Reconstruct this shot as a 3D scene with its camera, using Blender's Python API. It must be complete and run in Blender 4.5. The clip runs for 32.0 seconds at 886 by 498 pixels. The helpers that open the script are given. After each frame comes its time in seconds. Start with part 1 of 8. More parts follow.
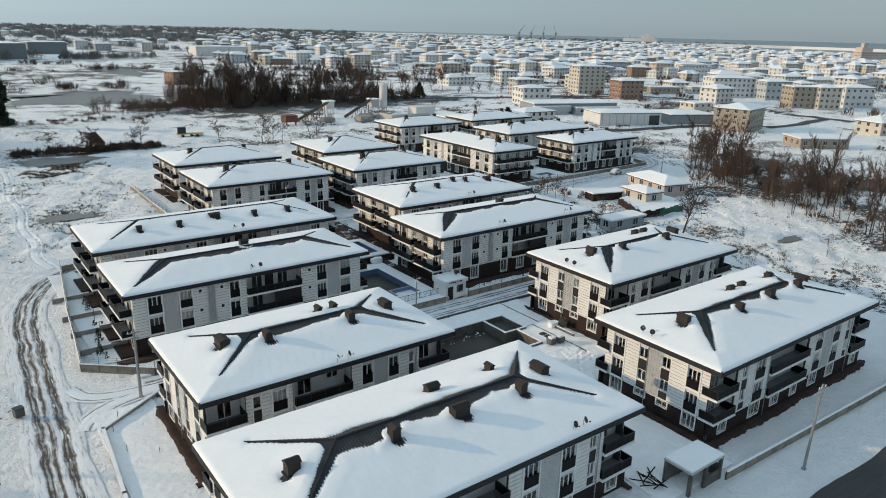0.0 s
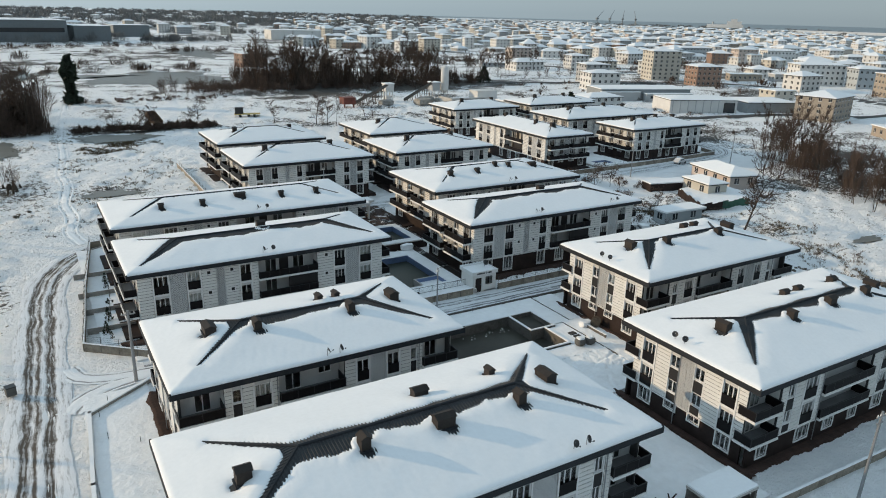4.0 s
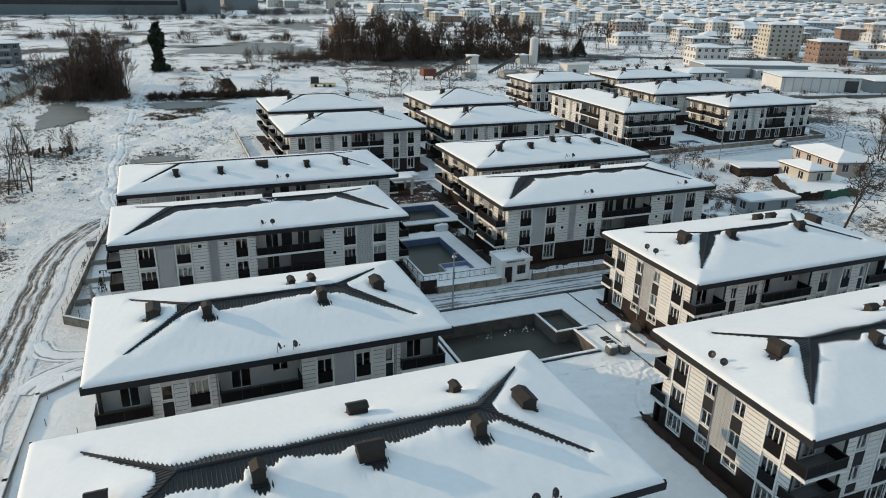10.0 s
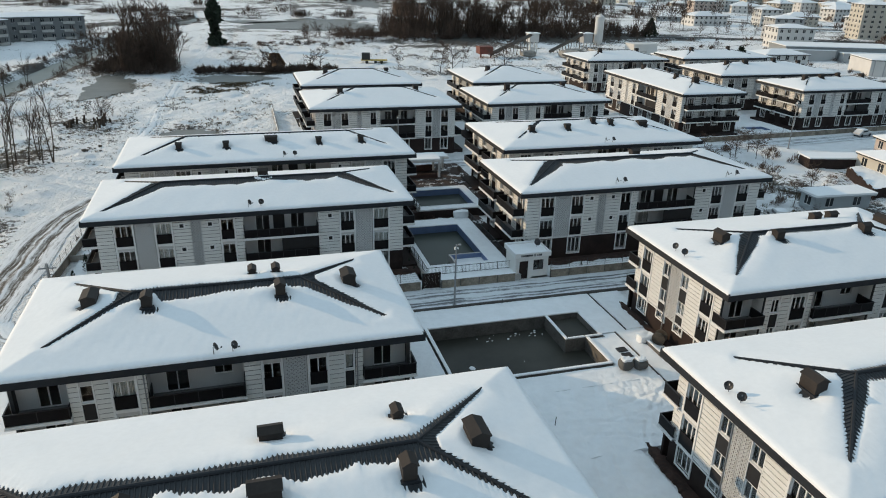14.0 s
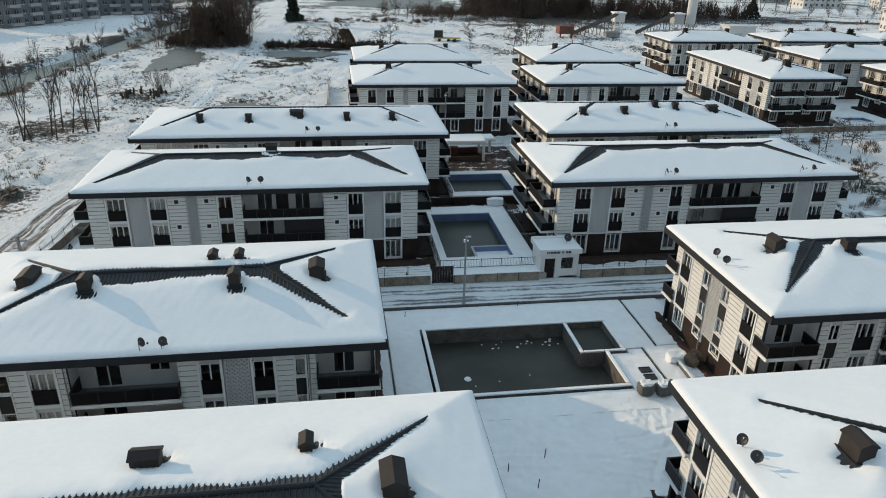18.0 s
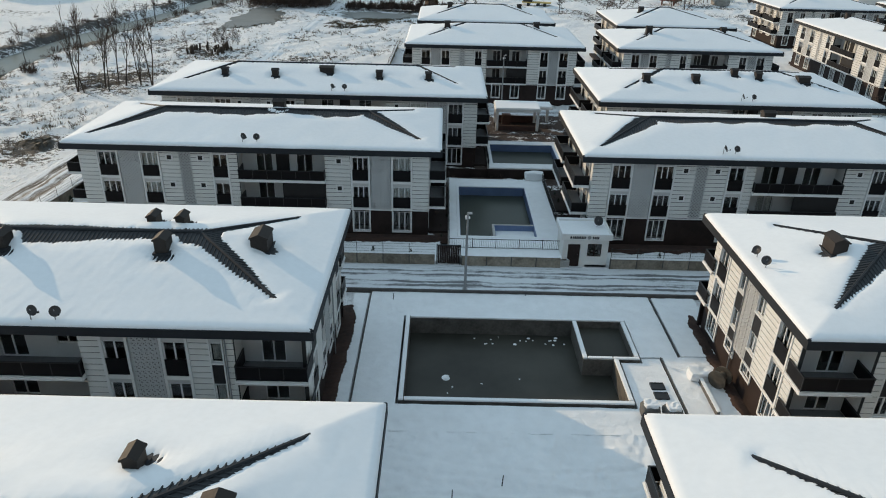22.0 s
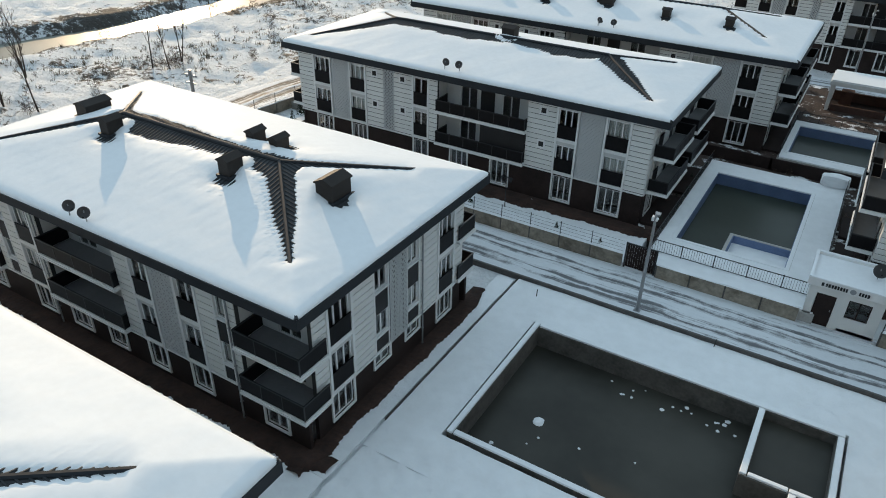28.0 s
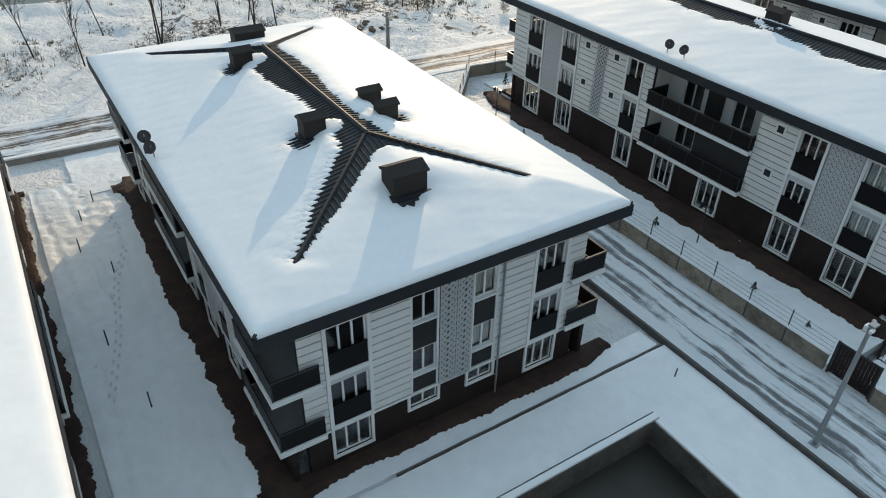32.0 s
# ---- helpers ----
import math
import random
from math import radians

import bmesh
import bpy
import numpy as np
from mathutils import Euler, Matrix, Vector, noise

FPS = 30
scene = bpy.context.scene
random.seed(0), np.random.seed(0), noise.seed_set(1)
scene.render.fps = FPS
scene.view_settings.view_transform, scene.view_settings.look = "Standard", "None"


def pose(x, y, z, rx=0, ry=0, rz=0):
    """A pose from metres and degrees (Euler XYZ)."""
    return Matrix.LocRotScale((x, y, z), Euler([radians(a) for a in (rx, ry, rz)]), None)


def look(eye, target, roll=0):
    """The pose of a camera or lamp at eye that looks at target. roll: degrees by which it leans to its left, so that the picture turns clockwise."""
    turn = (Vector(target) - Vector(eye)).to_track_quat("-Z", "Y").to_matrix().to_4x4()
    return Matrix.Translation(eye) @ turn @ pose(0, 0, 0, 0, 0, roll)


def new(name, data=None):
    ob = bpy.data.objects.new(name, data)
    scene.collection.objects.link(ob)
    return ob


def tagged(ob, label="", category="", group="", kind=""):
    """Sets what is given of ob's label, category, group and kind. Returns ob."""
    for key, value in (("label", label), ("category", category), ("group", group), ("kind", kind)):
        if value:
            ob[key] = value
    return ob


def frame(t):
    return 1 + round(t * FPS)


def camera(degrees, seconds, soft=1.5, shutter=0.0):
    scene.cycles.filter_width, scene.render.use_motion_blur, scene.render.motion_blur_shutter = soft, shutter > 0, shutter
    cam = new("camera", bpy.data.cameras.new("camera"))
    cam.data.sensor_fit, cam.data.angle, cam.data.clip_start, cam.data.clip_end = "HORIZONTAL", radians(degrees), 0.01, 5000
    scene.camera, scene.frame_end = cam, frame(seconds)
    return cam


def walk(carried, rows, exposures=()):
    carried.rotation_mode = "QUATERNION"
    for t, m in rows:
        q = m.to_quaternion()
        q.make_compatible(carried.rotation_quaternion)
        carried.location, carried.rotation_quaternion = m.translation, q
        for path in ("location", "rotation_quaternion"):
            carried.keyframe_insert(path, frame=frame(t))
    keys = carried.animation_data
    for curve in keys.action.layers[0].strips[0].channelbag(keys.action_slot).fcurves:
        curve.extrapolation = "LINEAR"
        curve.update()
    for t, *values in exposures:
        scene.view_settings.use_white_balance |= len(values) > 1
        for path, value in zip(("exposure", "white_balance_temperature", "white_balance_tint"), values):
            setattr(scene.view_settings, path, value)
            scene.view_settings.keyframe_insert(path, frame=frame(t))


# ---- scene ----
# ---------------------------------------------------------------- camera
cam = camera(64.35, 32.0, 1.0)
PATH = [
    (0.0, 13.55, 7.80, 39.98, -36.92, -17.52, 1.43),
    (0.5, 14.65, 7.96, 39.78, -36.10, -17.67, 1.46),
    (1.0, 15.70, 8.11, 39.57, -35.31, -17.83, 1.49),
    (1.5, 16.76, 8.26, 39.36, -34.59, -17.97, 1.50),
    (2.0, 17.81, 8.43, 39.12, -33.85, -18.13, 1.50),
    (2.5, 18.95, 8.69, 38.88, -33.09, -18.29, 1.50),
    (3.0, 20.15, 9.04, 38.65, -32.36, -18.43, 1.54),
    (3.5, 21.23, 9.34, 38.43, -31.68, -18.55, 1.53),
    (5.5, 25.83, 10.97, 37.53, -28.78, -19.22, 1.50),
    (6.0, 27.07, 11.42, 37.29, -28.08, -19.35, 1.48),
    (6.5, 28.24, 11.80, 37.03, -27.42, -19.54, 1.48),
    (7.0, 29.42, 12.15, 36.78, -26.76, -19.69, 1.48),
    (7.5, 30.51, 12.51, 36.53, -26.10, -19.87, 1.47),
    (8.0, 31.63, 12.89, 36.28, -25.42, -20.02, 1.44),
    (8.5, 32.75, 13.35, 36.01, -24.72, -20.18, 1.42),
    (9.0, 33.87, 13.88, 35.75, -23.97, -20.34, 1.46),
    (9.5, 35.02, 14.44, 35.44, -23.20, -20.52, 1.40),
    (10.0, 36.25, 15.05, 35.15, -22.41, -20.64, 1.36),
    (10.5, 37.47, 15.69, 34.85, -21.66, -20.82, 1.37),
    (11.0, 38.65, 16.36, 34.58, -20.96, -20.99, 1.38),
    (11.5, 39.86, 17.04, 34.31, -20.22, -21.18, 1.37),
    (12.0, 41.04, 17.73, 34.07, -19.53, -21.39, 1.40),
    (12.5, 42.19, 18.43, 33.82, -18.84, -21.59, 1.42),
    (13.0, 43.37, 19.13, 33.58, -18.10, -21.80, 1.44),
    (13.5, 44.51, 19.80, 33.32, -17.34, -21.99, 1.46),
    (14.0, 45.64, 20.44, 33.05, -16.58, -22.20, 1.48),
    (14.5, 46.76, 21.10, 32.77, -15.79, -22.39, 1.49),
    (16.5, 51.21, 23.97, 31.72, -11.87, -23.16, 1.50),
    (17.0, 52.33, 24.70, 31.46, -10.89, -23.33, 1.47),
    (17.5, 53.45, 25.45, 31.17, -9.95, -23.50, 1.44),
    (18.0, 54.56, 26.19, 30.86, -9.05, -23.67, 1.45),
    (18.5, 55.71, 26.96, 30.56, -8.14, -23.82, 1.40),
    (19.0, 56.86, 27.77, 30.24, -7.17, -23.97, 1.38),
    (19.5, 58.01, 28.58, 29.89, -6.17, -24.13, 1.40),
    (20.0, 59.19, 29.43, 29.54, -5.11, -24.32, 1.42),
    (20.5, 60.33, 30.30, 29.18, -4.02, -24.75, 1.44),
    (21.0, 61.45, 31.17, 28.84, -2.85, -25.18, 1.46),
    (21.5, 62.50, 31.98, 28.47, -1.65, -25.65, 1.47),
    (22.0, 63.56, 32.84, 28.14, -0.31, -26.07, 1.45),
    (22.5, 64.59, 33.73, 27.81, 1.09, -26.53, 1.45),
    (23.0, 65.61, 34.63, 27.46, 2.54, -26.94, 1.49),
    (23.5, 66.55, 35.57, 27.16, 4.00, -27.41, 1.49),
    (24.0, 67.46, 36.66, 26.87, 6.49, -27.78, 1.59),
    (24.5, 68.39, 37.79, 26.64, 9.49, -28.19, 1.63),
    (25.0, 69.27, 39.03, 26.43, 12.48, -28.61, 1.66),
    (25.5, 70.12, 40.34, 26.24, 15.50, -29.10, 1.60),
    (27.5, 72.76, 45.81, 25.40, 27.55, -31.04, 1.39),
    (28.0, 73.16, 47.28, 25.20, 30.66, -31.47, 1.35),
    (28.5, 73.43, 48.76, 24.93, 33.75, -31.91, 1.39),
    (29.0, 73.62, 50.22, 24.58, 36.97, -32.25, 1.52),
    (29.5, 73.74, 51.70, 24.28, 40.22, -32.64, 1.62),
    (30.0, 73.78, 53.18, 23.97, 43.49, -33.02, 1.72),
    (30.5, 73.82, 54.71, 23.74, 46.89, -33.48, 1.66),
    (31.0, 73.83, 56.26, 23.52, 50.33, -33.99, 1.59),
    (31.5, 73.77, 57.85, 23.35, 53.78, -34.51, 1.44),
    (32.0, 73.67, 59.37, 23.15, 57.23, -35.01, 1.32),
]
EXPOSURES = [(0.0, 0.20), (12.0, 0.17), (23.0, 0.17), (28.0, 0.31), (32.0, 0.32)]
walk(cam, [(t, pose(x, y, z, 0, 0, yaw) @ pose(0, 0, 0, 90 + pitch, 0, 0) @ pose(0, 0, 0, 0, 0, roll))
           for t, x, y, z, yaw, pitch, roll in PATH], EXPOSURES)

# ---------------------------------------------------------------- light
SUN_EL, SUN_X, SUN_Y = 15.3, -0.79, 0.61
world = bpy.data.worlds.new("winter_sky")
scene.world = world
world.use_nodes = True
wn = world.node_tree.nodes
sky = wn.new("ShaderNodeTexSky")
sky.sky_type = "NISHITA"
sky.sun_disc = False
sky.sun_elevation = radians(SUN_EL)
sky.sun_rotation = math.atan2(SUN_X, SUN_Y)
sky.dust_density = 0.5
sky.air_density = 1.0
sky.ozone_density = 1.5
wn["Background"].inputs["Strength"].default_value = 0.15
# thin winter haze takes most of the colour out of the sky
haze = wn.new("ShaderNodeHueSaturation")
haze.inputs["Saturation"].default_value = 0.36
cool = wn.new("ShaderNodeMix")
cool.data_type, cool.blend_type = "RGBA", "MULTIPLY"
cool.inputs[0].default_value = 1.0
cool.inputs[7].default_value = (0.90, 1.0, 1.04, 1)
veil = wn.new("ShaderNodeMix")
veil.data_type = "RGBA"
veil.inputs[0].default_value = 0.80
# overcast haze: three times as bright overhead as at the horizon
up = wn.new("ShaderNodeSeparateXYZ")
world.node_tree.links.new(wn.new("ShaderNodeTexCoord").outputs["Generated"], up.inputs[0])
rise = wn.new("ShaderNodeMapRange")
rise.inputs["From Min"].default_value, rise.inputs["From Max"].default_value = 0.0, 1.0
rise.inputs["To Min"].default_value, rise.inputs["To Max"].default_value = 1.65, 3.3
world.node_tree.links.new(up.outputs[2], rise.inputs["Value"])
# and brighter on the sun's side
sunward = wn.new("ShaderNodeVectorMath")
sunward.operation = "DOT_PRODUCT"
sunward.inputs[1].default_value = (SUN_X, SUN_Y, 0.0)
world.node_tree.links.new(up.inputs[0].links[0].from_socket, sunward.inputs[0])
glare = wn.new("ShaderNodeMapRange")
glare.inputs["From Min"].default_value, glare.inputs["From Max"].default_value = -0.6, 0.9
glare.inputs["To Min"].default_value, glare.inputs["To Max"].default_value = 0.72, 1.48
world.node_tree.links.new(sunward.outputs["Value"], glare.inputs["Value"])
both = wn.new("ShaderNodeMath")
both.operation = "MULTIPLY"
world.node_tree.links.new(rise.outputs[0], both.inputs[0])
world.node_tree.links.new(glare.outputs[0], both.inputs[1])
glow = wn.new("ShaderNodeVectorMath")
glow.operation = "SCALE"
glow.inputs[0].default_value = (0.93, 1.25, 1.48)
for a, b in ((both.outputs[0], glow.inputs["Scale"]), (glow.outputs[0], veil.inputs[7])):
    world.node_tree.links.new(a, b)
for a, b in ((sky.outputs[0], haze.inputs["Color"]), (haze.outputs[0], cool.inputs[6]), (cool.outputs[2], veil.inputs[6]), (veil.outputs[2], wn["Background"].inputs["Color"])):
    world.node_tree.links.new(a, b)
sun_data = bpy.data.lights.new("sun", "SUN")
sun_data.energy, sun_data.angle, sun_data.color = 2.6, radians(0.6), (1.0, 0.74, 0.46)
sun = new("sun", sun_data)
sun.matrix_world = look((SUN_X * 300, SUN_Y * 300, 300 * math.tan(radians(SUN_EL))), (0, 0, 0))

# ---------------------------------------------------------------- materials
def node_mat(name):
    m = bpy.data.materials.new(name)
    m.use_nodes = True
    nt = m.node_tree
    return m, nt, nt.nodes["Principled BSDF"]


def noise_at(nt, scale, detail=3.0, vec=None, rough=0.55):
    n = nt.nodes.new("ShaderNodeTexNoise")
    n.inputs["Scale"].default_value = scale
    n.inputs["Detail"].default_value = detail
    n.inputs["Roughness"].default_value = rough
    nt.links.new(vec, n.inputs["Vector"])
    return n.outputs["Fac"]


def ramp(nt, fac, stops):
    r = nt.nodes.new("ShaderNodeValToRGB")
    els = r.color_ramp.elements
    while len(els) < len(stops):
        els.new(0.5)
    for e, (p, c) in zip(els, stops):
        e.position, e.color = p, (*c, 1)
    nt.links.new(fac, r.inputs["Fac"])
    return r.outputs["Color"]


def mixed(nt, fac, a, b, kind="MIX"):
    n = nt.nodes.new("ShaderNodeMix")
    n.data_type, n.blend_type = "RGBA", kind
    for sock, val in ((n.inputs[0], fac), (n.inputs[6], a), (n.inputs[7], b)):
        if isinstance(val, bpy.types.NodeSocket):
            nt.links.new(val, sock)
        else:
            sock.default_value = val if isinstance(val, (int, float)) else (*val, 1)
    return n.outputs[2]


def maths(nt, op, a, b=0.0, c=0.0):
    n = nt.nodes.new("ShaderNodeMath")
    n.operation = op
    for sock, val in zip(n.inputs, (a, b, c)):
        if isinstance(val, bpy.types.NodeSocket):
            nt.links.new(val, sock)
        else:
            sock.default_value = val
    return n.outputs[0]


def bumped(nt, bsdf, height, strength, dist):
    b = nt.nodes.new("ShaderNodeBump")
    b.inputs["Strength"].default_value, b.inputs["Distance"].default_value = strength, dist
    nt.links.new(height, b.inputs["Height"])
    nt.links.new(b.outputs[0], bsdf.inputs["Normal"])


def surface(name, col, rough=0.6, metal=0.0, var=0.12, grain=14.0, stain=0.7, bump=0.25, dist=0.01, vary=0.0, tint=None, spec=0.5):
    """A plain surface: grain and stains at two scales, and a difference from piece to piece."""
    m, nt, bsdf = node_mat(name)
    pos = nt.nodes.new("ShaderNodeNewGeometry").outputs["Position"]
    fine, broad = noise_at(nt, grain, 4, pos), noise_at(nt, stain, 3, pos)
    low = tuple(max(0.0, c * (1 - 1.6 * var)) for c in col)
    high = tuple(min(1.0, c * (1 + var)) for c in col)
    c1 = ramp(nt, fine, [(0.3, low), (0.7, high)])
    c2 = ramp(nt, broad, [(0.32, tint or low), (0.62, high)])
    out = mixed(nt, 0.5, c1, c2)
    if vary:
        rnd = nt.nodes.new("ShaderNodeObjectInfo").outputs["Random"]
        out = mixed(nt, 1.0, out, ramp(nt, rnd, [(0.0, (1 - vary,) * 3), (1.0, (1, 1, 1))]), "MULTIPLY")
    nt.links.new(out, bsdf.inputs["Base Color"])
    bsdf.inputs["Roughness"].default_value, bsdf.inputs["Metallic"].default_value = rough, metal
    nt.links.new(maths(nt, "MULTIPLY_ADD", fine, 0.25, rough - 0.12), bsdf.inputs["Roughness"])
    bsdf.inputs["Specular IOR Level"].default_value = spec
    if bump:
        bumped(nt, bsdf, fine, bump, dist)
    return m


def snow_mat(name, col=(0.86, 0.88, 0.90), broad=0.25, fine=3.0, lumps=0.05, worn=0.93):
    m, nt, bsdf = node_mat(name)
    pos = nt.nodes.new("ShaderNodeNewGeometry").outputs["Position"]
    a, b, c = noise_at(nt, broad, 4, pos), noise_at(nt, fine, 6, pos), noise_at(nt, 40, 3, pos)
    # worn only sets how dark the mottled tone gets
    low = tuple(x * worn for x in col)
    nt.links.new(mixed(nt, 0.5, ramp(nt, a, [(0.3, low), (0.7, col)]), ramp(nt, b, [(0.3, low), (0.65, col)])), bsdf.inputs["Base Color"])
    bsdf.inputs["Roughness"].default_value = 0.62
    bsdf.inputs["Specular IOR Level"].default_value = 0.3
    bumped(nt, bsdf, maths(nt, "MULTIPLY_ADD", b, 1.0, maths(nt, "MULTIPLY", c, 0.12)), lumps, 0.12)
    return m


def field_mat(name):
    """Open ground: snow lying on rough grass and earth that comes through in places."""
    m, nt, bsdf = node_mat(name)
    pos = nt.nodes.new("ShaderNodeNewGeometry").outputs["Position"]
    clump, tuft = noise_at(nt, 0.05, 5, pos, 0.65), noise_at(nt, 1.1, 9, pos, 0.8)
    wild = noise_at(nt, 0.009, 3, pos)
    snow = ramp(nt, noise_at(nt, 0.4, 5, pos), [(0.3, (0.82, 0.84, 0.86)), (0.65, (0.89, 0.90, 0.91))])
    earth = ramp(nt, noise_at(nt, 3.0, 5, pos), [(0.3, (0.030, 0.028, 0.026)), (0.7, (0.090, 0.080, 0.068))])
    amount = maths(nt, "ADD", maths(nt, "MULTIPLY", clump, 1.35), maths(nt, "MULTIPLY", wild, 0.55))
    both = maths(nt, "MULTIPLY_ADD", tuft, 1.5, maths(nt, "SUBTRACT", amount, 0.35))
    at = nt.nodes.new("ShaderNodeAttribute")
    at.attribute_name = "wild"
    both = maths(nt, "ADD", both, maths(nt, "MULTIPLY", maths(nt, "SUBTRACT", at.outputs["Fac"], 1.0), 0.40))
    scaled = maths(nt, "SUBTRACT", both, 0.70)
    fac = ramp(nt, scaled, [(0.82, (0, 0, 0)), (0.89, (1, 1, 1))])
    nt.links.new(mixed(nt, fac, snow, earth), bsdf.inputs["Base Color"])
    bsdf.inputs["Roughness"].default_value = 0.75
    drift = maths(nt, "MULTIPLY", noise_at(nt, 0.55, 4, pos, 0.6), 2.2)
    bumped(nt, bsdf, maths(nt, "ADD", maths(nt, "ADD", tuft, drift), maths(nt, "MULTIPLY", noise_at(nt, 9, 4, pos), 0.4)), 0.9, 0.36)
    return m


def glass_mat(name, col=(0.9, 0.94, 0.95), rough=0.02):
    m, nt, bsdf = node_mat(name)
    bsdf.inputs["Base Color"].default_value = (*col, 1)
    bsdf.inputs["Roughness"].default_value = rough
    bsdf.inputs["Transmission Weight"].default_value = 1.0
    bsdf.inputs["IOR"].default_value = 1.45
    return m


def water_mat(name, col, rough=0.12, ripple=0.15, spec=0.5, murk=0.75):
    m, nt, bsdf = node_mat(name)
    pos = nt.nodes.new("ShaderNodeNewGeometry").outputs["Position"]
    n = noise_at(nt, 0.25, 4, pos)
    nt.links.new(ramp(nt, n, [(0.3, tuple(c * murk for c in col)), (0.7, col)]), bsdf.inputs["Base Color"])
    bsdf.inputs["Roughness"].default_value = rough
    bsdf.inputs["Specular IOR Level"].default_value = spec
    bumped(nt, bsdf, noise_at(nt, 2.5, 3, pos), ripple, 0.03)
    return m


SNOW = snow_mat("roof_snow")
SNOW_G = snow_mat("trodden_snow", (0.82, 0.845, 0.87), 0.15, 1.6, 0.8)
FIELD = field_mat("snowy_field")
CLAD = surface("white_cladding", (0.74, 0.735, 0.71), 0.6, var=0.04, grain=20, stain=0.5, bump=0.08, vary=0.05)
GROOVE = surface("groove", (0.045, 0.045, 0.045), 0.8, var=0.1)
TRIM = surface("white_trim", (0.76, 0.76, 0.75), 0.55, var=0.04, bump=0.05)
PLASTER = surface("grey_plaster", (0.58, 0.58, 0.57), 0.8, var=0.06, grain=25, bump=0.15)
PLINTH = surface("dark_brown_plinth", (0.030, 0.020, 0.018), 0.7, var=0.3, grain=9, bump=0.2, spec=0.2)
SLATE = surface("dark_slate_metal", (0.022, 0.025, 0.030), 0.6, metal=0.0, var=0.15, grain=6, bump=0.1, spec=0.25)
TILE = surface("dark_roof_tile_sheet", (0.040, 0.043, 0.047), 0.6, var=0.25, grain=8, bump=0.2, spec=0.25)
STACK = surface("dark_brown_chimney_sheet", (0.036, 0.030, 0.027), 0.65, var=0.2, grain=7, bump=0.15, spec=0.2)
PANEL = surface("dark_infill_and_gap_shade", (0.028, 0.027, 0.028), 0.5, var=0.15, bump=0.05, spec=0.2)
BALU = surface("smoked_balustrade", (0.012, 0.011, 0.012), 0.4, var=0.2, bump=0.0, spec=0.10)
PVC = surface("white_pvc", (0.80, 0.80, 0.80), 0.35, var=0.03, bump=0.0)
GLASS = glass_mat("window_glass")
CURTAIN = surface("pale_curtain", (0.72, 0.70, 0.66), 0.9, var=0.06, grain=6)
# gloom of unlit rooms is put into this dark grey
INSIDE = surface("painted_dim_interior", (0.16, 0.15, 0.14), 0.9, var=0.1)
LATTICE = surface("fretwork_white", (0.60, 0.61, 0.61), 0.55, var=0.05, bump=0.05)
# shade in the fretwork's holes, painted as a dark backing sheet
FRETBACK = surface("fretwork_painted_shade", (0.09, 0.09, 0.095), 0.8, var=0.1)
CONC = surface("stained_concrete", (0.30, 0.285, 0.26), 0.85, var=0.22, grain=6, stain=0.8, bump=0.35, tint=(0.13, 0.12, 0.105))
CONC_L = surface("pale_concrete", (0.45, 0.44, 0.42), 0.85, var=0.15, grain=6, stain=0.6, bump=0.3)
EARTH = surface("brown_earth", (0.044, 0.023, 0.017), 0.95, var=0.4, grain=4, stain=0.9, bump=0.8, dist=0.06)
MUD = surface("wet_mud", (0.10, 0.082, 0.062), 0.7, var=0.35, grain=3, stain=0.8, bump=0.7, dist=0.05)
STEEL = surface("galvanised_steel", (0.33, 0.34, 0.35), 0.45, metal=0.6, var=0.12, bump=0.05)
BLACK = surface("black_painted_steel", (0.015, 0.016, 0.018), 0.4, var=0.2, bump=0.0)
BARK = surface("bare_bark", (0.066, 0.05, 0.038), 0.95, var=0.35, grain=12, bump=0.5, vary=0.35)
TWIG = surface("brown_twigs", (0.108, 0.073, 0.056), 0.95, var=0.35, grain=5, bump=0.0, vary=0.4)
# distance haze is put into the colour: far twigs in pale blue-grey
HAZED = surface("haze_painted_far_twigs", (0.17, 0.175, 0.175), 0.95, var=0.3, grain=0.05, stain=0.01, bump=0.0)
EVERGREEN = surface("dark_evergreen", (0.022, 0.034, 0.020), 0.9, var=0.4, grain=4, bump=0.3)

# ---------------------------------------------------------------- building blocks
def bx(bm, x0, x1, y0, y1, z0, z1, mi=0):
    """A box in a bmesh."""
    v = [bm.verts.new(p) for p in ((x0, y0, z0), (x1, y0, z0), (x1, y1, z0), (x0, y1, z0),
                                   (x0, y0, z1), (x1, y0, z1), (x1, y1, z1), (x0, y1, z1))]
    for f in ((3, 2, 1, 0), (4, 5, 6, 7), (0, 1, 5, 4), (1, 2, 6, 5), (2, 3, 7, 6), (3, 0, 4, 7)):
        bm.faces.new([v[i] for i in f]).material_index = mi


def tube(bm, a, b, r0, r1=None, n=8, mi=0, caps=True):
    """A tapered rod from a to b."""
    a, b = Vector(a), Vector(b)
    r1 = r0 if r1 is None else r1
    d = (b - a).normalized()
    s = d.cross(Vector((0, 0, 1)) if abs(d.z) < 0.9 else Vector((1, 0, 0))).normalized()
    t = d.cross(s)
    rings = []
    for c, r in ((a, r0), (b, r1)):
        rings.append([bm.verts.new(c + r * (math.cos(2 * math.pi * i / n) * s + math.sin(2 * math.pi * i / n) * t)) for i in range(n)])
    for i in range(n):
        j = (i + 1) % n
        bm.faces.new((rings[0][i], rings[0][j], rings[1][j], rings[1][i])).material_index = mi
    if caps:
        bm.faces.new(rings[0][::-1]).material_index = mi
        bm.faces.new(rings[1]).material_index = mi


